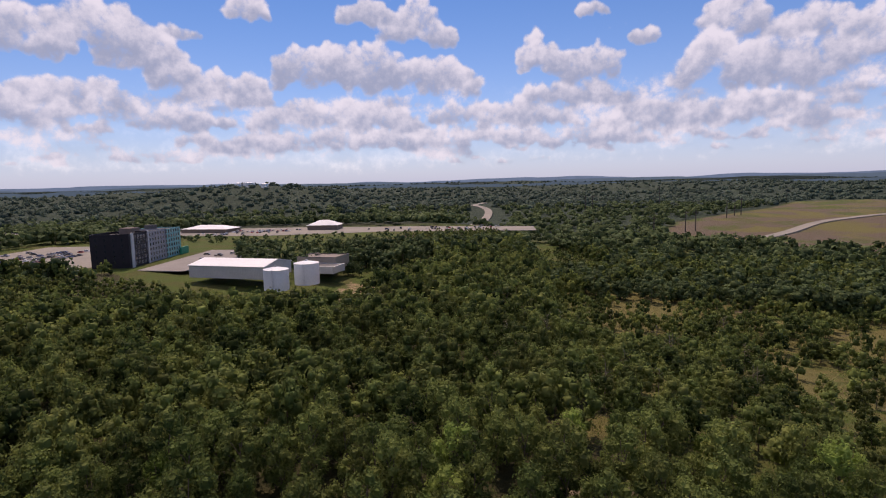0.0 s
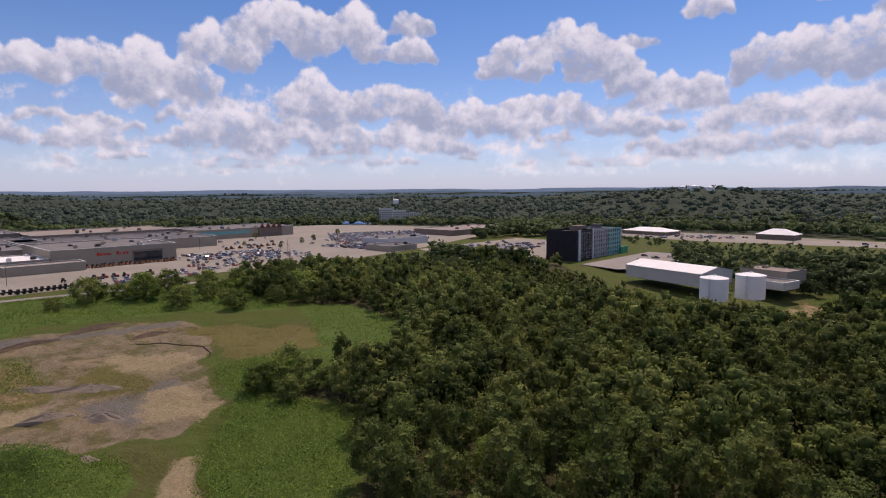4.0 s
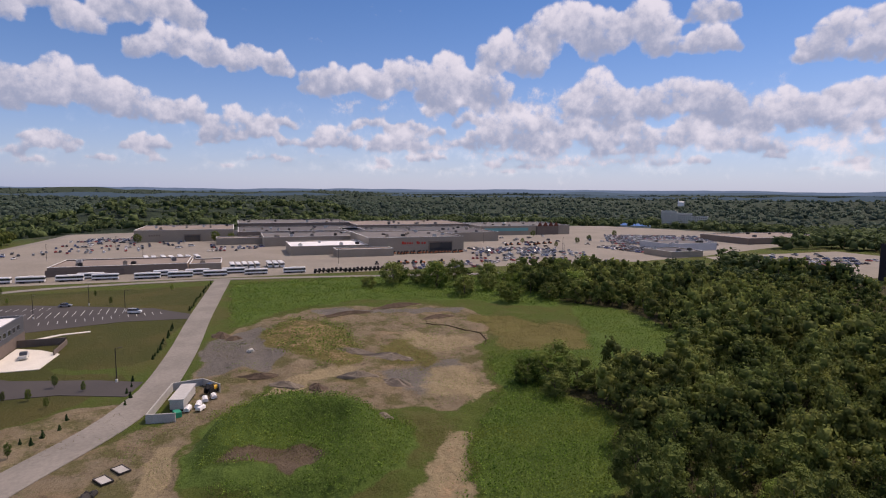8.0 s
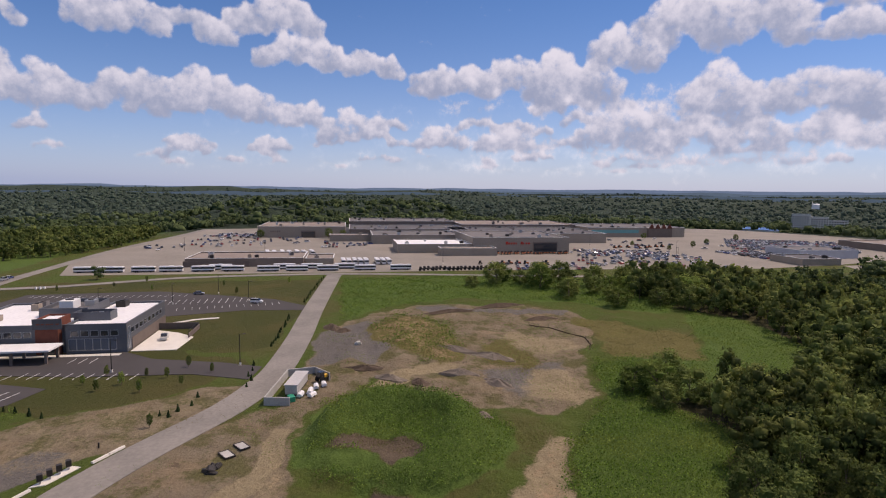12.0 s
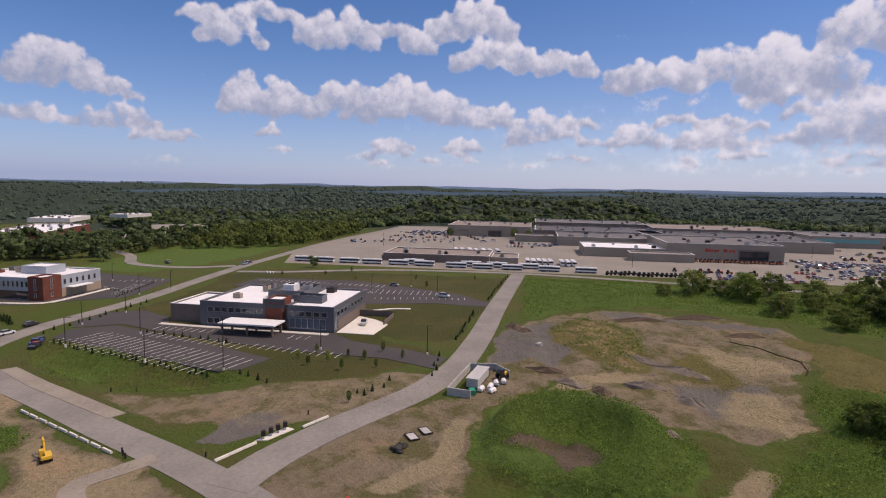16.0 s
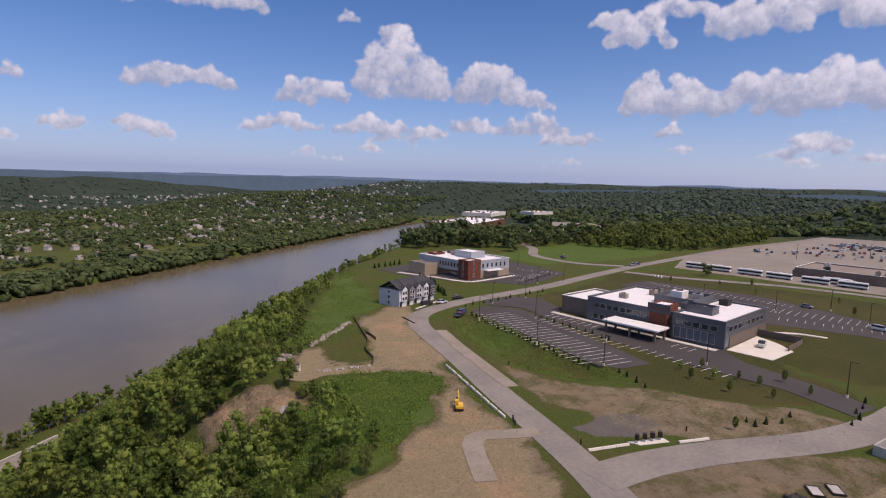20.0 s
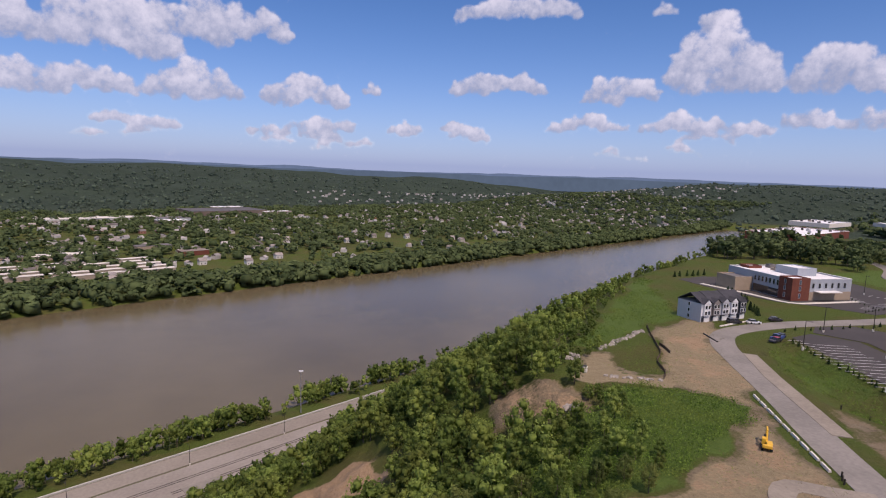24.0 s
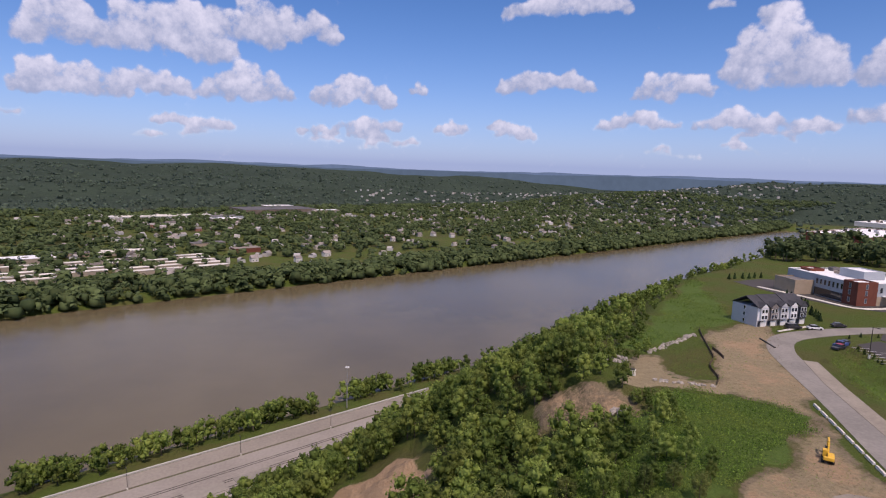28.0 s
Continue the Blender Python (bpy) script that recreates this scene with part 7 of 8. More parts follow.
for q, s, w, d, h, roof, wall in ((60, 880, 60, 30, 7, "roof_white", "stucco"), (110, 910, 46, 26, 6, "roof_grey", "brick_tan"), (170, 900, 60, 24, 6, "concrete", "stucco"), (330, 850, 40, 22, 7, "roof_tan", "brick_red"), (300, 930, 50, 22, 7, "roof_grey", "brick_tan"),
                               (360, 1440, 220, 46, 9, "concrete", "shed"), (480, 1400, 110, 40, 8, "roof_grey", "panel_light"), (690, 1560, 210, 120, 12, "roof_dark", "brick_brown"), (470, 1330, 60, 40, 8, "roof_white", "stucco"), (760, 1690, 90, 40, 10, "roof_white", "stucco"), (820, 1500, 80, 24, 8, "roof_white", "stucco")):
    long_block(q, s, w, d, h, roof, wall, "wide flat-roofed works building across the river", "works_hall")
strip("car_park", 1370, 1470, 500, 640, -83.6, M["lot"], "pale concrete works yard across the river", "car park", 0.5)
strip("road", 662, 670, 330, 1500, -84.2, M["lot"], "pale riverside road of the far town", "road", 0.5)

# ---- vehicles ----
def wheel_mesh(r, w):
    bm = bmesh.new()
    cyl(bm, r, r, -w / 2, w / 2, 12, pose(0, 0, 0, 90, 0, 0))
    return finish("wheel", bm, M["rubber"])


CAR_WHEEL = wheel_mesh(0.33, 0.22)
BUS_WHEEL = wheel_mesh(0.5, 0.3)


def car_meshes(l, w, h, kind):
    hood = 0.62 * h
    if kind == "van":
        prof = [(-l / 2, 0.3), (-l / 2, hood), (-l / 2 + 0.1, hood), (l / 2 - 1.0, hood), (l / 2, hood * 0.85), (l / 2, 0.3)]
        top = [(-l / 2 + 0.1, hood), (-l / 2 + 0.25, h), (l / 2 - 1.7, h), (l / 2 - 0.9, hood)]
    elif kind == "pickup":
        prof = [(-l / 2, 0.35), (-l / 2, hood), (l / 2 - 0.1, hood), (l / 2, hood * 0.8), (l / 2, 0.35)]
        top = [(-0.5, hood), (-0.4, h), (0.9, h), (1.5, hood)]
    else:
        prof = [(-l / 2, 0.28), (-l / 2, hood * 0.95), (-l / 2 + 0.4, hood), (l / 2 - 1.2, hood), (l / 2 - 0.1, hood * 0.82), (l / 2, 0.28)]
        top = [(-l / 2 + 0.35, hood), (-l / 2 + 0.95, h), (l / 2 - 2.0, h), (l / 2 - 1.15, hood)]
    body = prism(prof, -w / 2, w / 2)
    bmesh.ops.bevel(body, geom=list(body.edges), offset=0.06, segments=1, affect='EDGES')
    cab = prism(top, -w / 2 + 0.1, w / 2 - 0.1)
    return finish("body", body, M["car"]), finish("window_band", cab, M["glass"]), finish("cabin_roof", boxed(top[1][0], top[2][0], -w / 2 + 0.14, w / 2 - 0.14, h - 0.02, h + 0.05), M["car"])


CARS = {k: car_meshes(*v, k) for k, v in {"sedan": (4.6, 1.8, 1.45), "van": (4.8, 1.9, 1.8), "pickup": (5.4, 1.95, 1.85)}.items()}
CAR_LABEL = {"sedan": "parked saloon car on the open car park", "van": "parked sport utility car on the car park", "pickup": "parked pickup truck on the car park"}


def car(x, y, turn, kind="sedan", group="parked cars", z=0.06, label=""):
    t = thing("car", pose(x, y, z, 0, 0, turn), label or CAR_LABEL[kind], "car", group)
    b, g, r = CARS[kind]
    part("body", b, None, t), part("window_band", g, None, t), part("cabin_roof", r, None, t)
    for sx in (-1.4, 1.4):
        for sy in (-0.82, 0.82):
            part("wheel", CAR_WHEEL, None, t).location = (sx, sy, 0.33)
    return t


rng = random.Random(77)
kinds = ("sedan", "van", "sedan", "pickup", "van")
for i in range(11):
    for j in range(5):
        if rng.random() < 0.8:
            car(-436 + j * 8.6 + i * 1.2 + rng.uniform(-0.4, 0.4), 182 + i * 5.2, 2 + rng.uniform(-4, 4), rng.choice(kinds))
for i in range(10):
    for j in range(6):
        if rng.random() < 0.85:
            car(-415 + j * 9.0, 296 + i * 3.4 + j * 1.0, rng.uniform(-5, 5), rng.choice(kinds), "dense parked cars")
for cx, cy, n, sx, sy in ((-600, -110, 10, 34, 14), (-560, -120, 6, 30, 10), (-510, -34, 6, 14, 22), (-490, 5, 5, 10, 18), (-470, 262, 10, 50, 40), (-390, 200, 7, 22, 40), (-500, 300, 9, 40, 60), (-350, 160, 6, 10, 50), (-470, -150, 5, 16, 8),
                            (-300, 380, 12, 22, 60), (-150, 370, 8, 18, 34), (-60, 590, 9, 60, 14), (30, 575, 8, 40, 12), (-520, -360, 18, 50, 24)):
    for k in range(n):
        car(cx + rng.uniform(-sx, sx), cy + rng.uniform(-sy, sy), rng.choice((0, 90, 180)) + rng.uniform(-8, 8), rng.choice(kinds), "scattered parked cars", 0.12)
for x, y, a in ((-136, -139, 20), (-138.5, -141, 22), (-141, -142.5, 25), (-157, -161.5, 170), (-240, -38, 80), (-262, -66, 90), (-184, -57, 10), (-317, -171, 175), (-310, -170, 175), (-303, -215, 60), (-146, -159, 168), (-139, -160, 175)):
    car(x, y, a, rng.choice(kinds), "cars near the clinic", 0.2, "parked car beside the clinic road")


def bus(x, y, turn, label="white coach bus with a dark window band", group="coach buses"):
    t = thing("bus", pose(x, y, 0.06, 0, 0, turn), label, "bus", group)
    if "bus_body" not in bpy.data.meshes:
        finish("bus_body", boxed(-6.2, 6.2, -1.28, 1.28, 0.35, 3.35, 0.16), M["car_white"])
        finish("bus_windows", boxed(-5.9, 6.23, -1.31, 1.31, 1.75, 2.75, 0.03), M["glass"])
        finish("bus_skirt", boxed(-6.0, 6.0, -1.30, 1.30, 0.42, 0.9), M["metal_dark"])
        finish("bus_unit", boxed(-1.2, 1.2, -0.8, 0.8, 3.36, 3.6, 0.06), M["trim"])
    for nm in ("body", "windows", "skirt", "unit"):
        part({"unit": "roof_unit", "windows": "window_band"}.get(nm, nm), bpy.data.meshes["bus_" + nm], None, t)
    for sx in (-3.9, -2.8, 4.0):
        for sy in (-1.15, 1.15):
            part("wheel", BUS_WHEEL, None, t).location = (sx, sy, 0.5)


for y in (-143, -130, -113.5, -99, -82, -66, -46, -30, -12.5, 9, 30):
    bus(-334 - (2 if y < -60 else 0), y, 90)
for y in (-74, -38, -22, -3):
    bus(-342, y, 90)
for k in range(9):
    if k != 5:
        bus(-365 + (k % 2), -4 + k * 3.6, 4, "white shuttle bus in a close row", "shuttle buses")
for k in range(7):
    bus(-418 + (k % 2) * 3, -58 + k * 5.2, 12, "white bus parked in a slanted row", "slanted buses")


# ---- machines ----
def tractor(x, y, turn, kind, label, group):
    t = thing("tractor", pose(x, y, 0.06, 0, 0, turn), label, "tractor", group)
    key = "tractor_" + kind
    if key + "_hood" not in bpy.data.meshes:
        finish(key + "_hood", boxed(0.2, 2.0, -0.4, 0.4, 0.7, 1.5, 0.1), M[kind])
        finish(key + "_cab", boxed(-1.2, 0.2, -0.65, 0.65, 0.8, 2.5, 0.1), M["glass" if kind != "metal_dark" else kind])
    part("hood", bpy.data.meshes[key + "_hood"], None, t), part("cab", bpy.data.meshes[key + "_cab"], None, t)
    for sx, sc in ((-0.8, 1.5), (1.5, 1.0)):
        for sy in (-0.8, 0.8):
            w = part("wheel", BUS_WHEEL, None, t)
            w.location, w.scale = (sx, sy, 0.5 * sc), (sc, 1, sc)


for k in range(22):
    tractor(-411 + rng.uniform(-2, 2), 111 + k * 2.6, 0, "orange", "orange farm machine lined up at the store", "orange machines")
for k in range(12):
    tractor(-350 + rng.uniform(-8, 8), 84 + k * 5.0, rng.uniform(0, 180), rng.choice(("orange", "red", "yellow")), "farm machine displayed on the car park", "displayed machines")
for k in range(18):
    tractor(-331 + rng.uniform(-2, 2), 42 + k * 2.5, 90 + rng.uniform(-10, 10), "metal_dark", "dark farm implement in a row by the road", "dark implements")
for k in range(8):
    tractor(-455 + rng.uniform(-6, 6), 225 + k * 7, 20, "orange", "orange machine on the open car park", "orange machines")


def excavator(x, y, turn, kind, label, z=0.0, reach=1.0):
    t = thing("excavator", pose(x, y, z, 0, 0, turn) @ Matrix.Diagonal((0.66, 0.66, 0.66, 1)), label, "excavator")
    for sy in (-1.1, 1.1):
        tr = prism([(-1.9, 0.35), (-1.5, 0.0), (1.5, 0.0), (1.9, 0.35), (1.9, 0.6), (1.5, 0.9), (-1.5, 0.9), (-1.9, 0.6)], sy - 0.3, sy + 0.3)
        part("track", tr, M["rubber"], t)
    part("turntable", tube(0.8, 0.8, 0.7, 1.05, 14), M["metal_dark"], t)
    part("house", prism([(-2.2, 1.05), (-2.2, 2.1), (-1.6, 2.3), (0.4, 2.3), (1.2, 1.9), (1.2, 1.05)], -1.25, 0.2), M[kind], t)
    part("counterweight", boxed(-2.6, -1.9, -1.2, 1.2, 1.1, 2.1, 0.15), M[kind], t)
    cab = part("cab", boxed(0.0, 1.5, 0.25, 1.25, 1.05, 2.85, 0.08), M[kind], t)
    part("cab_window", boxed(0.15, 1.53, 0.35, 1.28, 1.8, 2.65), M["glass"], cab)

    def beam(name, a, b, w0, w1):
        bm = bmesh.new()
        a_, b_ = Vector(a), Vector(b)
        d = (b_ - a_).normalized()
        n = Vector((-d.z, 0, d.x))
        pts = [a_ + n * w0 / 2, b_ + n * w1 / 2, b_ - n * w1 / 2, a_ - n * w0 / 2]
        va = [bm.verts.new((p.x, -0.2, p.z)) for p in pts]
        vb = [bm.verts.new((p.x, 0.2, p.z)) for p in pts]
        bm.faces.new(va), bm.faces.new(vb[::-1])
        for i in range(4):
            bm.faces.new((va[(i + 1) % 4], va[i], vb[i], vb[(i + 1) % 4]))
        bmesh.ops.recalc_face_normals(bm, faces=bm.faces)
        return part(name, bm, M[kind], t)
    beam("boom", (0.8, 0, 1.5), (2.4, 0, 4.3), 0.55, 0.6)
    beam("boom_tip", (2.35, 0, 4.25), (4.4, 0, 4.6 * reach), 0.6, 0.4)
    beam("stick", (4.4, 0, 4.7 * reach), (5.0, 0, 2.2), 0.45, 0.3)
    part("bucket", prism([(4.6, 2.3), (5.3, 2.1), (5.4, 1.3), (4.8, 1.0), (4.3, 1.5)], -0.5, 0.5), M["metal_dark"], t)


excavator(-79.5, -80.5, -130, "yellow", "yellow tracked excavator parked on bare earth", ground_z(-79.5, -80.5))
excavator(-70.5, -25.5, 170, "red", "red tracked excavator with a raised boom", ground_z(-70.5, -25.5))

# ---- poles, lamps, wires ----
def lamp(x, y, h, turn, z=0.0, label="dark slender car park lamp with a flat head", group="car park lamps"):
    t = thing("street_lamp", pose(x, y, z, 0, 0, turn), label, "street lamp", group)
    part("base", tube(0.3, 0.3, -0.3, 0.8, 10), M["concrete"], t)
    part("pole", tube(0.13, 0.08, 0.8, h, 8), M["metal_dark"], t)
    part("arm", boxed(-0.05, 1.2, -0.05, 0.05, h - 0.15, h - 0.05), M["metal_dark"], t)
    part("head", boxed(0.9, 1.7, -0.22, 0.22, h - 0.22, h - 0.05, 0.04), M["metal_dark"], t)


for k, (x, y) in enumerate(((-129, -77), (-131.5, -101), (-151, -90), (-152, -60), (-154, -29), (-241, -71), (-245, -42), (-139, -132), (-162, -147), (-181, -146), (-156, -121), (-227, -160), (-232, -95), (-263, -58), (-213, -165), (-240, -200))):
    lamp(x, y, 8.6, 90 + 40 * (k % 3))
for k, (x, y) in enumerate(((-420, -60), (-440, -120), (-500, -90), (-360, 60), (-400, 250), (-470, 210), (-440, 330), (-350, 220), (-540, 60))):
    lamp(x, y, 11, 30 * k, 0.06, "tall thin lamp post on the shopping centre car park", "mall lamps")


def mast(q, s, h):
    p = along(s, q, -83.6)
    t = thing("high_mast_lamp", pose(*p), "tall pale high-mast lamp with a ring of lights", "street lamp", "riverside masts")
    part("pole", tube(0.32, 0.16, 0, h, 10), M["metal"], t)
    ring = bmesh.new()
    for k in range(10):
        a = k * math.pi / 5
        box(ring, -0.28, 0.28, -0.18, 0.18, -0.16, 0.16, 0.04, Matrix.Translation((math.cos(a) * 0.95, math.sin(a) * 0.95, h - 0.6)) @ pose(0, 0, 0, 0, 0, math.degrees(a)))
    part("lamp_ring", ring, M["trim"], t)
    part("ring_frame", tube(0.95, 0.95, h - 0.86, h - 0.78, 20), M["metal"], t)


mast(155, 257, 24), mast(1, 256, 24), mast(-140, 256, 24)
for k in range(10):
    p = along(240.8, -140 + k * 46, -83.6)
    lamp(p[0], p[1], 9, RIVER_TURN + 90, p[2], "thin grey lamp post on the riverside terrace", "terrace lamps")
for k, (x, y, h) in enumerate(((247, 975, 36), (262, 985, 36), (236, 629, 26), (295, 684, 26), (310, 690, 26), (430, 1120, 44), (416, 826, 26), (440, 850, 26), (455, 860, 26), (700, 1150, 30))):
    t = thing("power_pole", pose(x, y, ground_z(x, y)), "dark twin-arm wooden power pole on a hillside", "power pole", "power poles")
    part("pole", tube(0.75, 0.5, -1, h, 8), M["wood_pole"], t)
    part("crossarm", boxed(-3.5, 3.5, -0.3, 0.3, h - 3, h - 2.3), M["wood_pole"], t)

# ---- kerbs, barriers, site clutter ----
def bars(name, a, b, n, size, kind, label, category, group, gap=0.06, z=0.1):
    a, b = Vector((*a, 0)), Vector((*b, 0))
    d = (b - a) / n
    turn = math.degrees(math.atan2(d.y, d.x))
    me = finish(name, prism([(-size[0] / 2, 0), (-size[0] / 3, size[1]), (size[0] / 3, size[1]), (size[0] / 2, 0)], -d.length / 2 + gap, d.length / 2 - gap), M[kind])
    for i in range(n):
        p = a + d * (i + 0.5)
        o = tagged(new(name, me), label, category, group)
        o.matrix_basis = pose(p.x, p.y, max(z, ground_z(p.x, p.y)), 0, 0, turn + 90)


bars("concrete_barrier", (-96.5, -103), (-83.5, -71), 9, (0.5, 0.42), "concrete", "pale concrete road barrier in a line", "barrier", "road barriers", 0.45)
bars("kerb_block", (-84.5, -52.5), (-92.5, -49), 3, (0.6, 0.35), "concrete", "long pale kerb block at the road edge", "kerb", "kerb blocks")
bars("kerb_block", (-100.5, -43.5), (-106.5, -40.5), 2, (0.6, 0.35), "concrete", "long pale kerb block at the road edge", "kerb", "kerb blocks")
bars("kerb_block", (-131, -157), (-150, -163.5), 8, (0.6, 0.35), "concrete", "long pale kerb block at the road edge", "kerb", "kerb blocks", 0.15)
bars("kerb_block", (-117.5, -141), (-119.5, -150), 4, (0.5, 0.3), "metal_dark", "dark kerb on the inside of the bend", "kerb", "dark kerbs")
for k in range(4):
    p = Vector((-94.5, -48.6)).lerp(Vector((-99, -46.4)), k / 3)
    t = thing("mailbox_unit", pose(p.x, p.y, 0.05, 0, 0, 28), "dark cluster mailbox on a pedestal by the kerb", "mailbox", "mailboxes")
    part("cabinet", boxed(-0.42, 0.42, -0.4, 0.4, 0.6, 1.7, 0.04), M["metal_dark"], t)
    part("pedestal", boxed(-0.15, 0.15, -0.15, 0.15, 0, 0.6), M["metal"], t)
    for c in range(3):
        part("door", boxed(-0.38 + c * 0.26, -0.14 + c * 0.26, -0.42, -0.402, 0.7, 1.6), M["siding_dark"], t)
tagged(part("pad", slab([(-93.4, -49.8), (-94.0, -47.6), (-99.6, -44.8), (-100.2, -46.6)], 0.12), M["concrete"]), "pale concrete mailbox pad", "pavement", "", "structure")

YZ = ground_z(-131, -12)
trailer = thing("site_trailer", pose(-134, -12.5, YZ, 0, 0, 170), "pale grey flat-roofed site trailer inside a yard wall", "trailer")
part("body", boxed(-5.0, 5.0, -1.4, 1.4, 0.4, 2.5, 0.05), M["block"], trailer)
part("roof", boxed(-5.2, 5.2, -1.6, 1.6, 2.5, 2.65), M["shed"], trailer)
part("door", boxed(1.0, 1.9, 1.4, 1.46, 0.5, 2.3), M["trim"], trailer)
window(trailer, -2.5, 1.42, 1.4, 180, 1.4, 1.0)
part("skirt", boxed(-5.2, 5.2, -1.3, 1.3, -0.3, 0.4), M["metal_dark"], trailer)
for a, b in (((-124, -18.5), (-123, -13)), ((-124, -18.5), (-143, -15.5)), ((-143, -15.5), (-144.5, -9)), ((-144.5, -9), (-139, -5))):
    d = Vector(b) - Vector(a)
    w = tagged(part("yard_wall", boxed(0, d.length, -0.15, 0.15, -0.3, 1.9, 0.02), M["block"]), "low grey concrete block yard wall", "wall", "yard walls")
    w.matrix_basis = pose(a[0], a[1], YZ, 0, 0, math.degrees(math.atan2(d.y, d.x)))
for k, (x, y, a, l) in enumerate(((-128.5, -11.2, 80, 3.6), (-130.5, -9.2, 85, 4.2), (-133.5, -8.0, 95, 3.6), (-128, -8.6, 60, 3.0), (-135, -6.2, 100, 3.2))):
    t = thing("covered_trailer", pose(x, y, ground_z(x, y), 0, 0, a) @ Matrix.Diagonal((0.7, 0.7, 0.7, 1)), "white covered equipment trailer on bare ground", "trailer", "white trailers")
    part("cover", prism([(-0.9, 0.5), (-0.7, 1.3), (0, 1.6), (0.7, 1.3), (0.9, 0.5)], -l / 2, l / 2), M["car_white"], t)
    for sx in (-0.9, 0.9):
        part("wheel", CAR_WHEEL, None, t).matrix_basis = pose(sx, 0, 0.33, 0, 0, 90)
    part("drawbar", boxed(-0.06, 0.06, l / 2, l / 2 + 0.8, 0.4, 0.5), M["metal_dark"], t)
tractor(-138.5, -6.8, 140, "yellow", "small yellow loader beside the site trailer", "")
bin_ = tagged(part("green_bin", boxed(-1, 1, -0.7, 0.7, 0, 1.2, 0.06), M["green"]), "bright green refuse bin", "bin")
bin_.matrix_basis = pose(-126, -13, ground_z(-126, -13), 0, 0, 20)
skip = tagged(part("green_skip", prism([(-3, 0), (-3.4, 2.4), (3.4, 2.4), (3, 0)], -1.3, 1.3), M["green"]), "green waste skip behind the clinic", "skip")
skip.matrix_basis = pose(-207, -131, 0.1, 0, 0, 10)
for k, (x, y) in enumerate(((-100.6, -21.6), (-103.6, -19.6))):
    t = thing("formwork_frame", pose(x, y, ground_z(x, y) + 0.1, 0, 0, 35) @ Matrix.Scale(0.75, 4), "flat pale concrete slab in a dark steel frame", "slab", "stored slabs")
    part("slab", boxed(-1.9, 1.9, -1.1, 1.1, 0, 0.3, 0.04), M["block"], t)
    bm = bmesh.new()
    box(bm, -2.1, 2.1, -1.3, -1.1, 0, 0.4), box(bm, -2.1, 2.1, 1.1, 1.3, 0, 0.4), box(bm, -2.1, -1.9, -1.1, 1.1, 0, 0.4), box(bm, 1.9, 2.1, -1.1, 1.1, 0, 0.4)
    part("frame", bm, M["metal_dark"], t)
r2 = random.Random(9)


def heap(name, x, y, rx, ry, h, kind, label, category, n=26, size=0.6, piece="stone"):
    """A loose heap of angular pieces, each a part of its own."""
    t = thing(name, pose(x, y, ground_z(x, y)), label, category)
    shapes = []
    for k in range(4):
        f = 0.5 + 0.14 * k
        shapes.append(finish(piece, boxed(-size, size, -size * f, size * f, -size * 0.5, size * 0.5, size * 0.2), M[kind]))
    for k in range(n):
        a, d = r2.uniform(0, 6.28), math.sqrt(r2.random())
        s = r2.uniform(0.5, 1.4)
        o = part(piece, shapes[k % 4], None, t)
        o.matrix_basis = Matrix.Translation((math.cos(a) * d * rx, math.sin(a) * d * ry, h * (1 - d) * r2.uniform(0.4, 1))) @ pose(0, 0, 0, r2.uniform(-40, 40), r2.uniform(-40, 40), r2.uniform(0, 180)) @ Matrix.Scale(s, 4)


heap("timber_pile", -95.4, -22.9, 1.8, 1.0, 0.8, "metal_dark", "heap of dark salvaged timbers", "heap", 14, 0.7, "timber")


def mound(name, x, y, rx, ry, h, turn, kind, label):
    """A slumped heap of loose soil with lumps on its flanks."""
    g = random.Random(int(x * 7 + y))
    ph = [g.uniform(0, 6.28) for _ in range(6)]
    rings, n = 7, 22
    vs, fs = [(0, 0, h)], []
    for i in range(1, rings + 1):
        d = i / rings
        for j in range(n):
            a = j * 2 * math.pi / n
            out = 1 + 0.16 * math.sin(2 * a + ph[0]) + 0.10 * math.sin(5 * a + ph[1]) + 0.05 * math.sin(9 * a + ph[2])
            z = h * (math.cos(d * math.pi) * 0.5 + 0.5) + h * 0.22 * math.sin(4 * a + ph[3] + 5 * d) * d * (1 - d) * 2 + g.uniform(-0.10, 0.10) * h * (1 - d)
            vs.append((math.cos(a) * d * rx * out, math.sin(a) * d * ry * out, z - 0.6 * (i == rings)))
    for j in range(n):
        k = (j + 1) % n
        fs.append([0, 1 + j, 1 + k, 1 + k])
        for i in range(rings - 1):
            fs.append([1 + i * n + j, 1 + (i + 1) * n + j, 1 + (i + 1) * n + k, 1 + i * n + k])
    bm = bmesh.new()
    bv = [bm.verts.new(v) for v in vs]
    for f in fs:
        bm.faces.new([bv[i] for i in dict.fromkeys(f)])
    o = tagged(part(name, bm, M[kind]), label, "mound", "soil on the cleared ground")
    o.matrix_basis = pose(x, y, ground_z(x, y), 0, 0, turn)


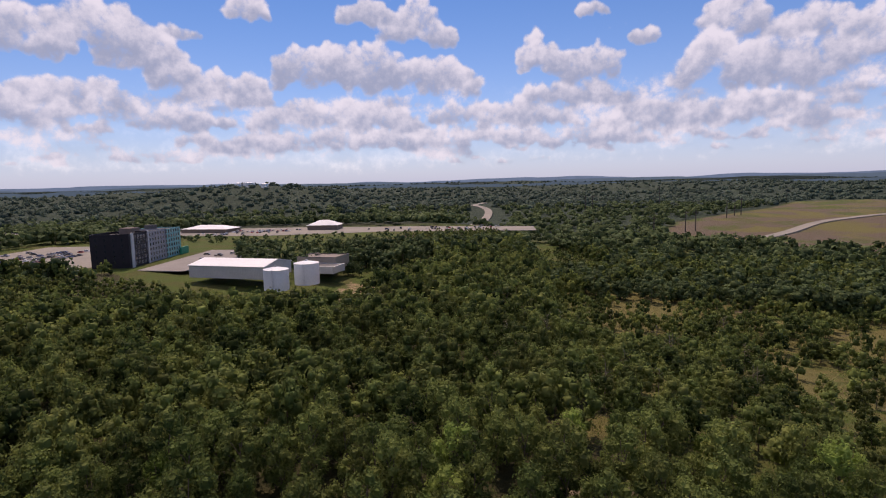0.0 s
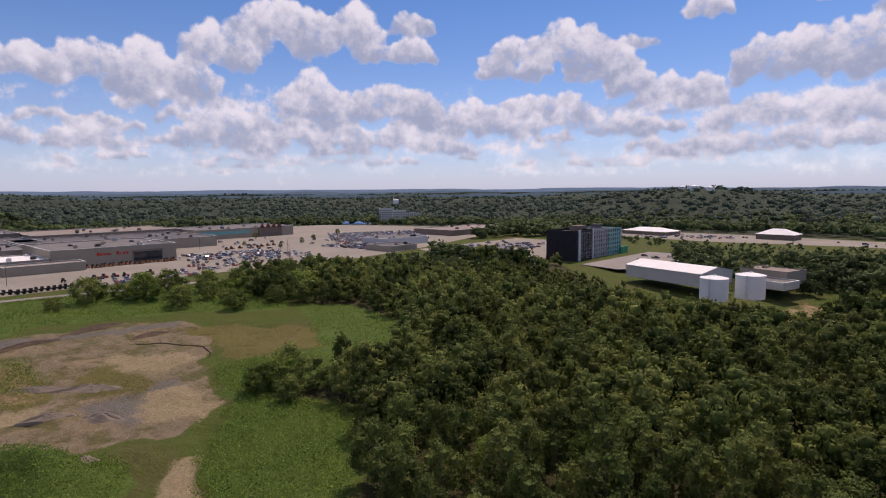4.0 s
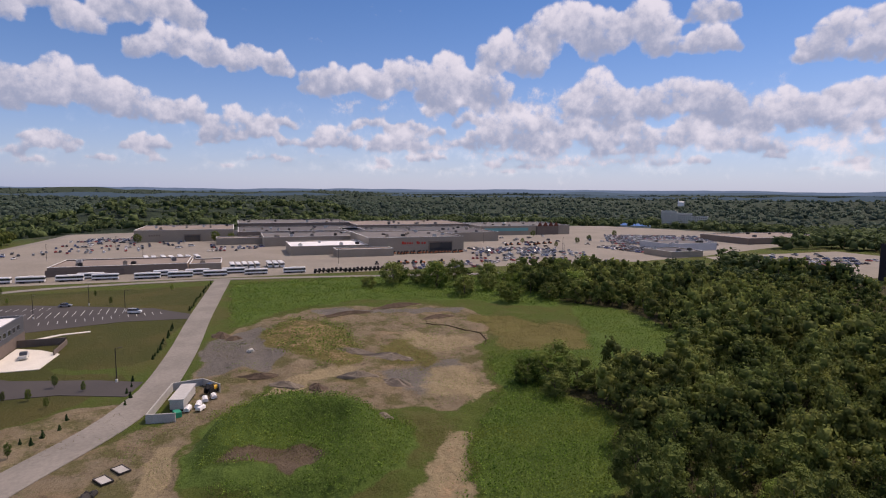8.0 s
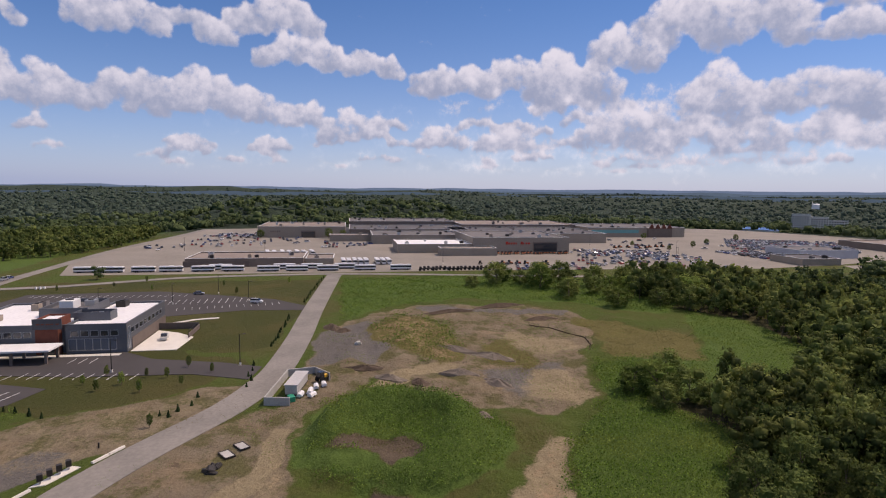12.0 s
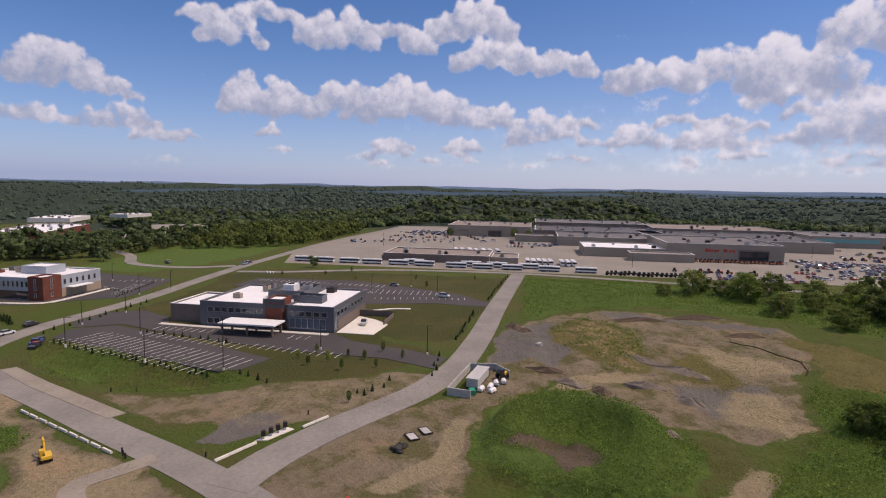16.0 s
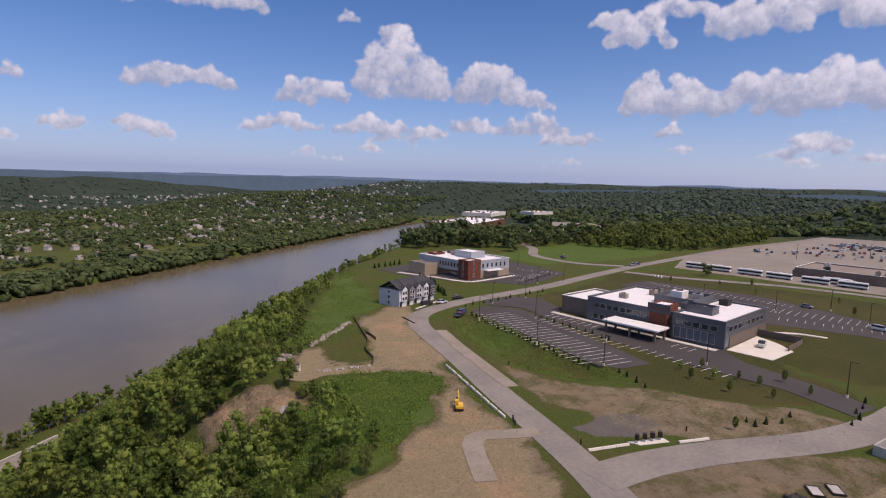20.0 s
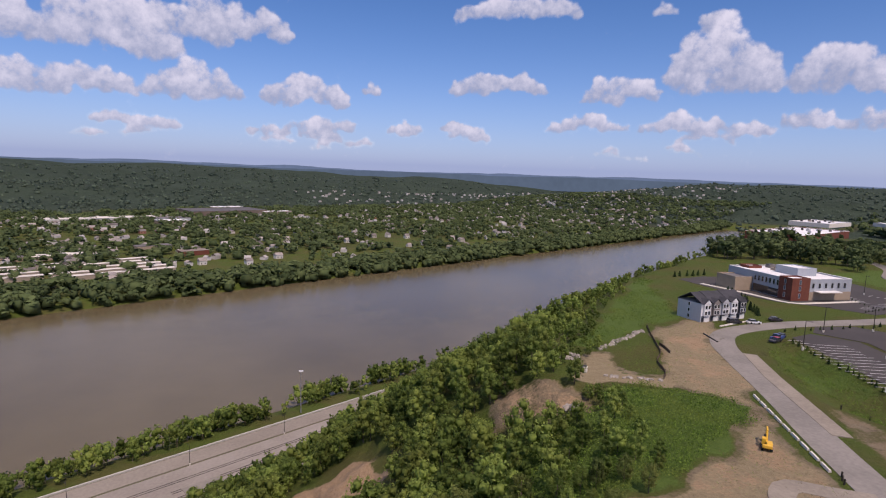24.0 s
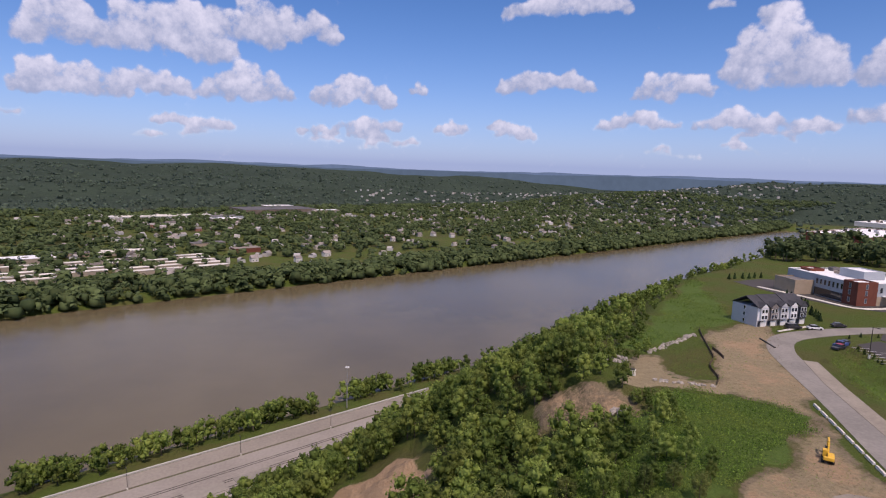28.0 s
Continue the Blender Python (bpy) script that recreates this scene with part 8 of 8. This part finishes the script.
for x, y, rx, ry, h, turn, kind, label in ((-193, -6, 5, 3, 1.5, 20, "soil", "dark heap of loose soil beside the road"), (-188, -2, 3.4, 2.4, 1.1, 70, "soil", "dark heap of loose soil beside the road"),
                                           (-146, 4, 7, 1.8, 1.2, 80, "soil", "long low ridge of dark soil"), (-138, 10, 6, 1.6, 1.0, 60, "spoil", "long low ridge of grey-brown spoil"), (-134, 17, 3.2, 2.2, 1.1, 10, "soil", "small dark heap of soil"),
                                           (-127, 16, 2.6, 2.0, 1.3, 0, "soil", "small dark heap of soil"), (-117, 22, 4.4, 2.6, 1.3, 65, "soil", "brown heap of loose soil and roots"), (-124, -1, 3.2, 2.2, 1.3, 0, "soil", "brown heap of soil with dry brush"),
                                           (-110, 27, 3.0, 2.2, 1.4, 30, "spoil", "grey-brown heap of spoil"), (-139, 28, 5, 2.0, 1.2, 75, "spoil", "long low ridge of grey-brown spoil"), (-152, 40, 9, 2.2, 1.4, 50, "spoil", "long low ridge of grey-brown spoil"),
                                           (-160, 30, 8, 2.0, 1.2, 58, "spoil", "long low ridge of grey-brown spoil"), (-131, 36, 7, 2.2, 1.5, 40, "spoil", "long low ridge of grey-brown spoil"), (-199, 70, 9, 1.8, 1.2, 100, "soil", "dark low ridge of soil on the cleared ground"),
                                           (-214, 40, 12, 2.0, 1.5, 95, "soil", "dark bank of soil at the cleared edge"), (-222, 60, 12, 2.0, 1.5, 105, "soil", "dark bank of soil at the cleared edge")):
    mound("earth_mound", x, y, rx, ry, h, turn, kind, label)
heap("rubble_heap", -168, 2.4, 0.9, 0.7, 0.9, "concrete", "pale broken concrete rubble", "heap", 8, 0.5, "lump")
heap("stone_heap", -54, -105, 2.0, 1.6, 1.0, "stone", "pale heap of stones at the scarp foot", "heap", 26, 0.6)
heap("stone_heap", -66, -134, 3.2, 2.4, 1.0, "stone", "grey heap of gravel and stones", "heap", 40, 0.5)
# stone channel between the terraces
rip = thing("riprap_channel", pose(0, 0, 0), "pale line of loose riprap stones", "stones")
for k in range(90):
    u = r2.random()
    x, y = -78 - 23 * u + r2.uniform(-1, 1), -139 - 16 * u + r2.uniform(-0.8, 0.8)
    s = r2.uniform(0.25, 0.55)
    key = "stone_%d" % (k % 4)
    if key not in bpy.data.meshes:
        finish(key, boxed(-1, 1, -0.8, 0.8, -0.6, 0.6, 0.3), M["stone"])
    o = part("stone", bpy.data.meshes[key], None, rip)
    o.matrix_basis = Matrix.LocRotScale((x, y, ground_z(x, y) + 0.1), Euler((r2.random(), r2.random(), r2.random() * 3)), (s, s, s))
for k in range(40):
    u = r2.random()
    x, y = -82 + 14 * u + r2.uniform(-0.6, 0.6), -114 - 5 * u + r2.uniform(-0.6, 0.6)
    s = r2.uniform(0.2, 0.45)
    o = part("stone", bpy.data.meshes["stone_%d" % (k % 4)], None, rip)
    o.matrix_basis = Matrix.LocRotScale((x, y, ground_z(x, y) + 0.1), Euler((r2.random(), r2.random(), r2.random() * 3)), (s, s, s))
mh = thing("manhole_riser", pose(-65, -122.5, ground_z(-65, -122.5)), "grey concrete drain riser on the terrace", "drain")
part("riser", tube(0.7, 0.7, -0.3, 1.5, 14), M["concrete"], mh)
part("grate", tube(0.55, 0.55, 1.5, 1.62, 14), M["metal_dark"], mh)


def fabric_fence(pts, h, label):
    t = thing("silt_fence", pose(0, 0, 0), label, "fence", "silt fences")
    c = spline(pts, 1.6)
    bm = bmesh.new()
    rows_ = []
    for p in c:
        g = ground_z(p.x, p.y)
        rows_.append([bm.verts.new((p.x - 0.05, p.y, g - 0.1)), bm.verts.new((p.x - 0.03, p.y, g + h)), bm.verts.new((p.x + 0.03, p.y, g + h)), bm.verts.new((p.x + 0.05, p.y, g - 0.1))])
    for a, b in zip(rows_, rows_[1:]):
        for k in range(3):
            bm.faces.new((a[k], a[k + 1], b[k + 1], b[k]))
    bmesh.ops.recalc_face_normals(bm, faces=bm.faces)
    part("fabric", bm, M["fence"], t)
    stake = bpy.data.meshes.get("stake") or finish("stake", boxed(-0.04, 0.04, -0.04, 0.04, -0.2, 1.1), M["wood_pole"])
    for p in c[::2]:
        part("stake", stake, None, t).location = (p.x, p.y, ground_z(p.x, p.y))


fabric_fence([(-106, -160), (-102, -152), (-96, -139), (-93, -133), (-88, -127), (-85, -119), (-82, -115)], 0.75, "dark sagging silt fence along the dirt terrace")
fabric_fence([(-98, -141), (-97, -136), (-96, -133)], 0.8, "short dark silt fence on bare earth")
fabric_fence([(-187, 62), (-180, 70), (-170, 74), (-160, 73), (-155, 70)], 0.3, "dark silt fence curving over the cleared ground")
# marker posts along the clinic entrances
for k, (x, y) in enumerate(((-84.5, -70), (-83.5, -69), (-82.8, -68), (-86, -55), (-107, -45), (-112, -95), (-114, -90))):
    o = tagged(part("marker_post", boxed(-0.12, 0.12, -0.12, 0.12, -0.2, 1.0, 0.02), M["metal_dark"]), "short dark utility marker post", "post", "marker posts")
    o.location = (x, y, ground_z(x, y))
for k in range(3):
    o = tagged(part("marker_box", boxed(-0.5, 0.5, -0.35, 0.35, 0, 1.1, 0.04), M["trim"]), "small white utility cabinet on the lawn", "cabinet", "white cabinets")
    o.location = (-283 - k * 0.3, -142 + k * 1.6, 0.0)

# ---- far parked cars, joined: too many and too small to pick apart ----
def far_car_paint():
    n = Nodes("far_car_paint")
    r = n.add("NewGeometry").outputs["Random Per Island"]
    dark = n.mix(n.step(r, 0.30, 0.34), (0.03, 0.03, 0.035), (0.05, 0.08, 0.20))
    pale = n.mix(n.step(r, 0.86, 0.88), n.mix(n.step(r, 0.66, 0.70), (0.26, 0.27, 0.29), (0.68, 0.69, 0.70)), (0.34, 0.04, 0.03))
    return n.done(n.mix(n.step(r, 0.48, 0.50), dark, pale), 0.3, 0.1, 0.5)


CAR_V = np.array([(sx * l, sy * w, z) for z, l, w in ((0.25, 2.2, 0.88), (0.85, 2.2, 0.90), (0.95, 1.5, 0.84), (1.45, 0.95, 0.68)) for sx, sy in ((-1, -1), (1, -1), (1, 1), (-1, 1))])
CAR_F = np.array([[k * 4 + i, k * 4 + (i + 1) % 4, k * 4 + 4 + (i + 1) % 4, k * 4 + 4 + i] for k in range(3) for i in range(4)] + [[12, 13, 14, 15]])


def far_cars(seed, rows, label):
    """Rows (x, y, dx, dy, number, share of stalls that are taken)."""
    rng = np.random.default_rng(seed)
    vs, fs, mi, base = [], [], [], 0
    for x, y, dx, dy, n, full in rows:
        turn = math.atan2(dy, dx) + math.pi / 2
        for k in range(n):
            if rng.uniform() > full:
                continue
            a = turn + rng.normal(0, 0.04) + math.pi * rng.integers(0, 2)
            c, s = math.cos(a), math.sin(a)
            big = rng.uniform(0.92, 1.12, 3)
            v = CAR_V * big
            vs.append(np.stack([v[:, 0] * c - v[:, 1] * s + x + dx * k, v[:, 0] * s + v[:, 1] * c + y + dy * k, v[:, 2] + 0.12], 1))
            fs.append(CAR_F + base)
            mi += [int(8 <= i < 12) for i in range(len(CAR_F))]
            base += len(v)
    me = mesh_from("far_cars", np.concatenate(vs), np.concatenate(fs), (M["far_car"], M["glass"]), mi)
    return tagged(new("far_cars", me), label, "cars", "", "stuff")


M["far_car"] = far_car_paint()
far_cars(31, [(-440 - 9 * k, 325 + 6 * k, 1.2, 2.8, 34, 0.82) for k in range(11)] + [(-352 - 17 * k, 150 + 4 * k, 0.8, 2.8, 34, 0.42) for k in range(6)] + [(-470 - 18 * k, -160 + 6 * k, -0.7, 2.8, 36, 0.34) for k in range(5)]
         + [(-330 - 12 * k, 96, 0.2, 2.9, 18, 0.3) for k in range(3)]
         + [(-584 - 8 * k, -140 + 3 * k, 0.1, 2.8, 16, 0.7) for k in range(4)] + [(-472 - 14 * k, -22, 0.1, 2.9, 13, 0.5) for k in range(3)] + [(-380 - 15 * k, 190, 0.4, 2.8, 22, 0.4) for k in range(3)], "many parked cars in rows on the shopping centre lot")
far_cars(32, [(-270 - 14 * k, 345 + 3 * k, 0.4, 2.8, 30, 0.45) for k in range(4)] + [(-250 + 8 * k, 556 + 14 * (k % 4), 2.8, 0.2, 16, 0.4) for k in range(8)] + [(-60 + 44 * k, 566 + 12 * (k % 3), 2.8, 0.1, 14, 0.35) for k in range(3)],
         "parked cars and site vehicles round the hotel")
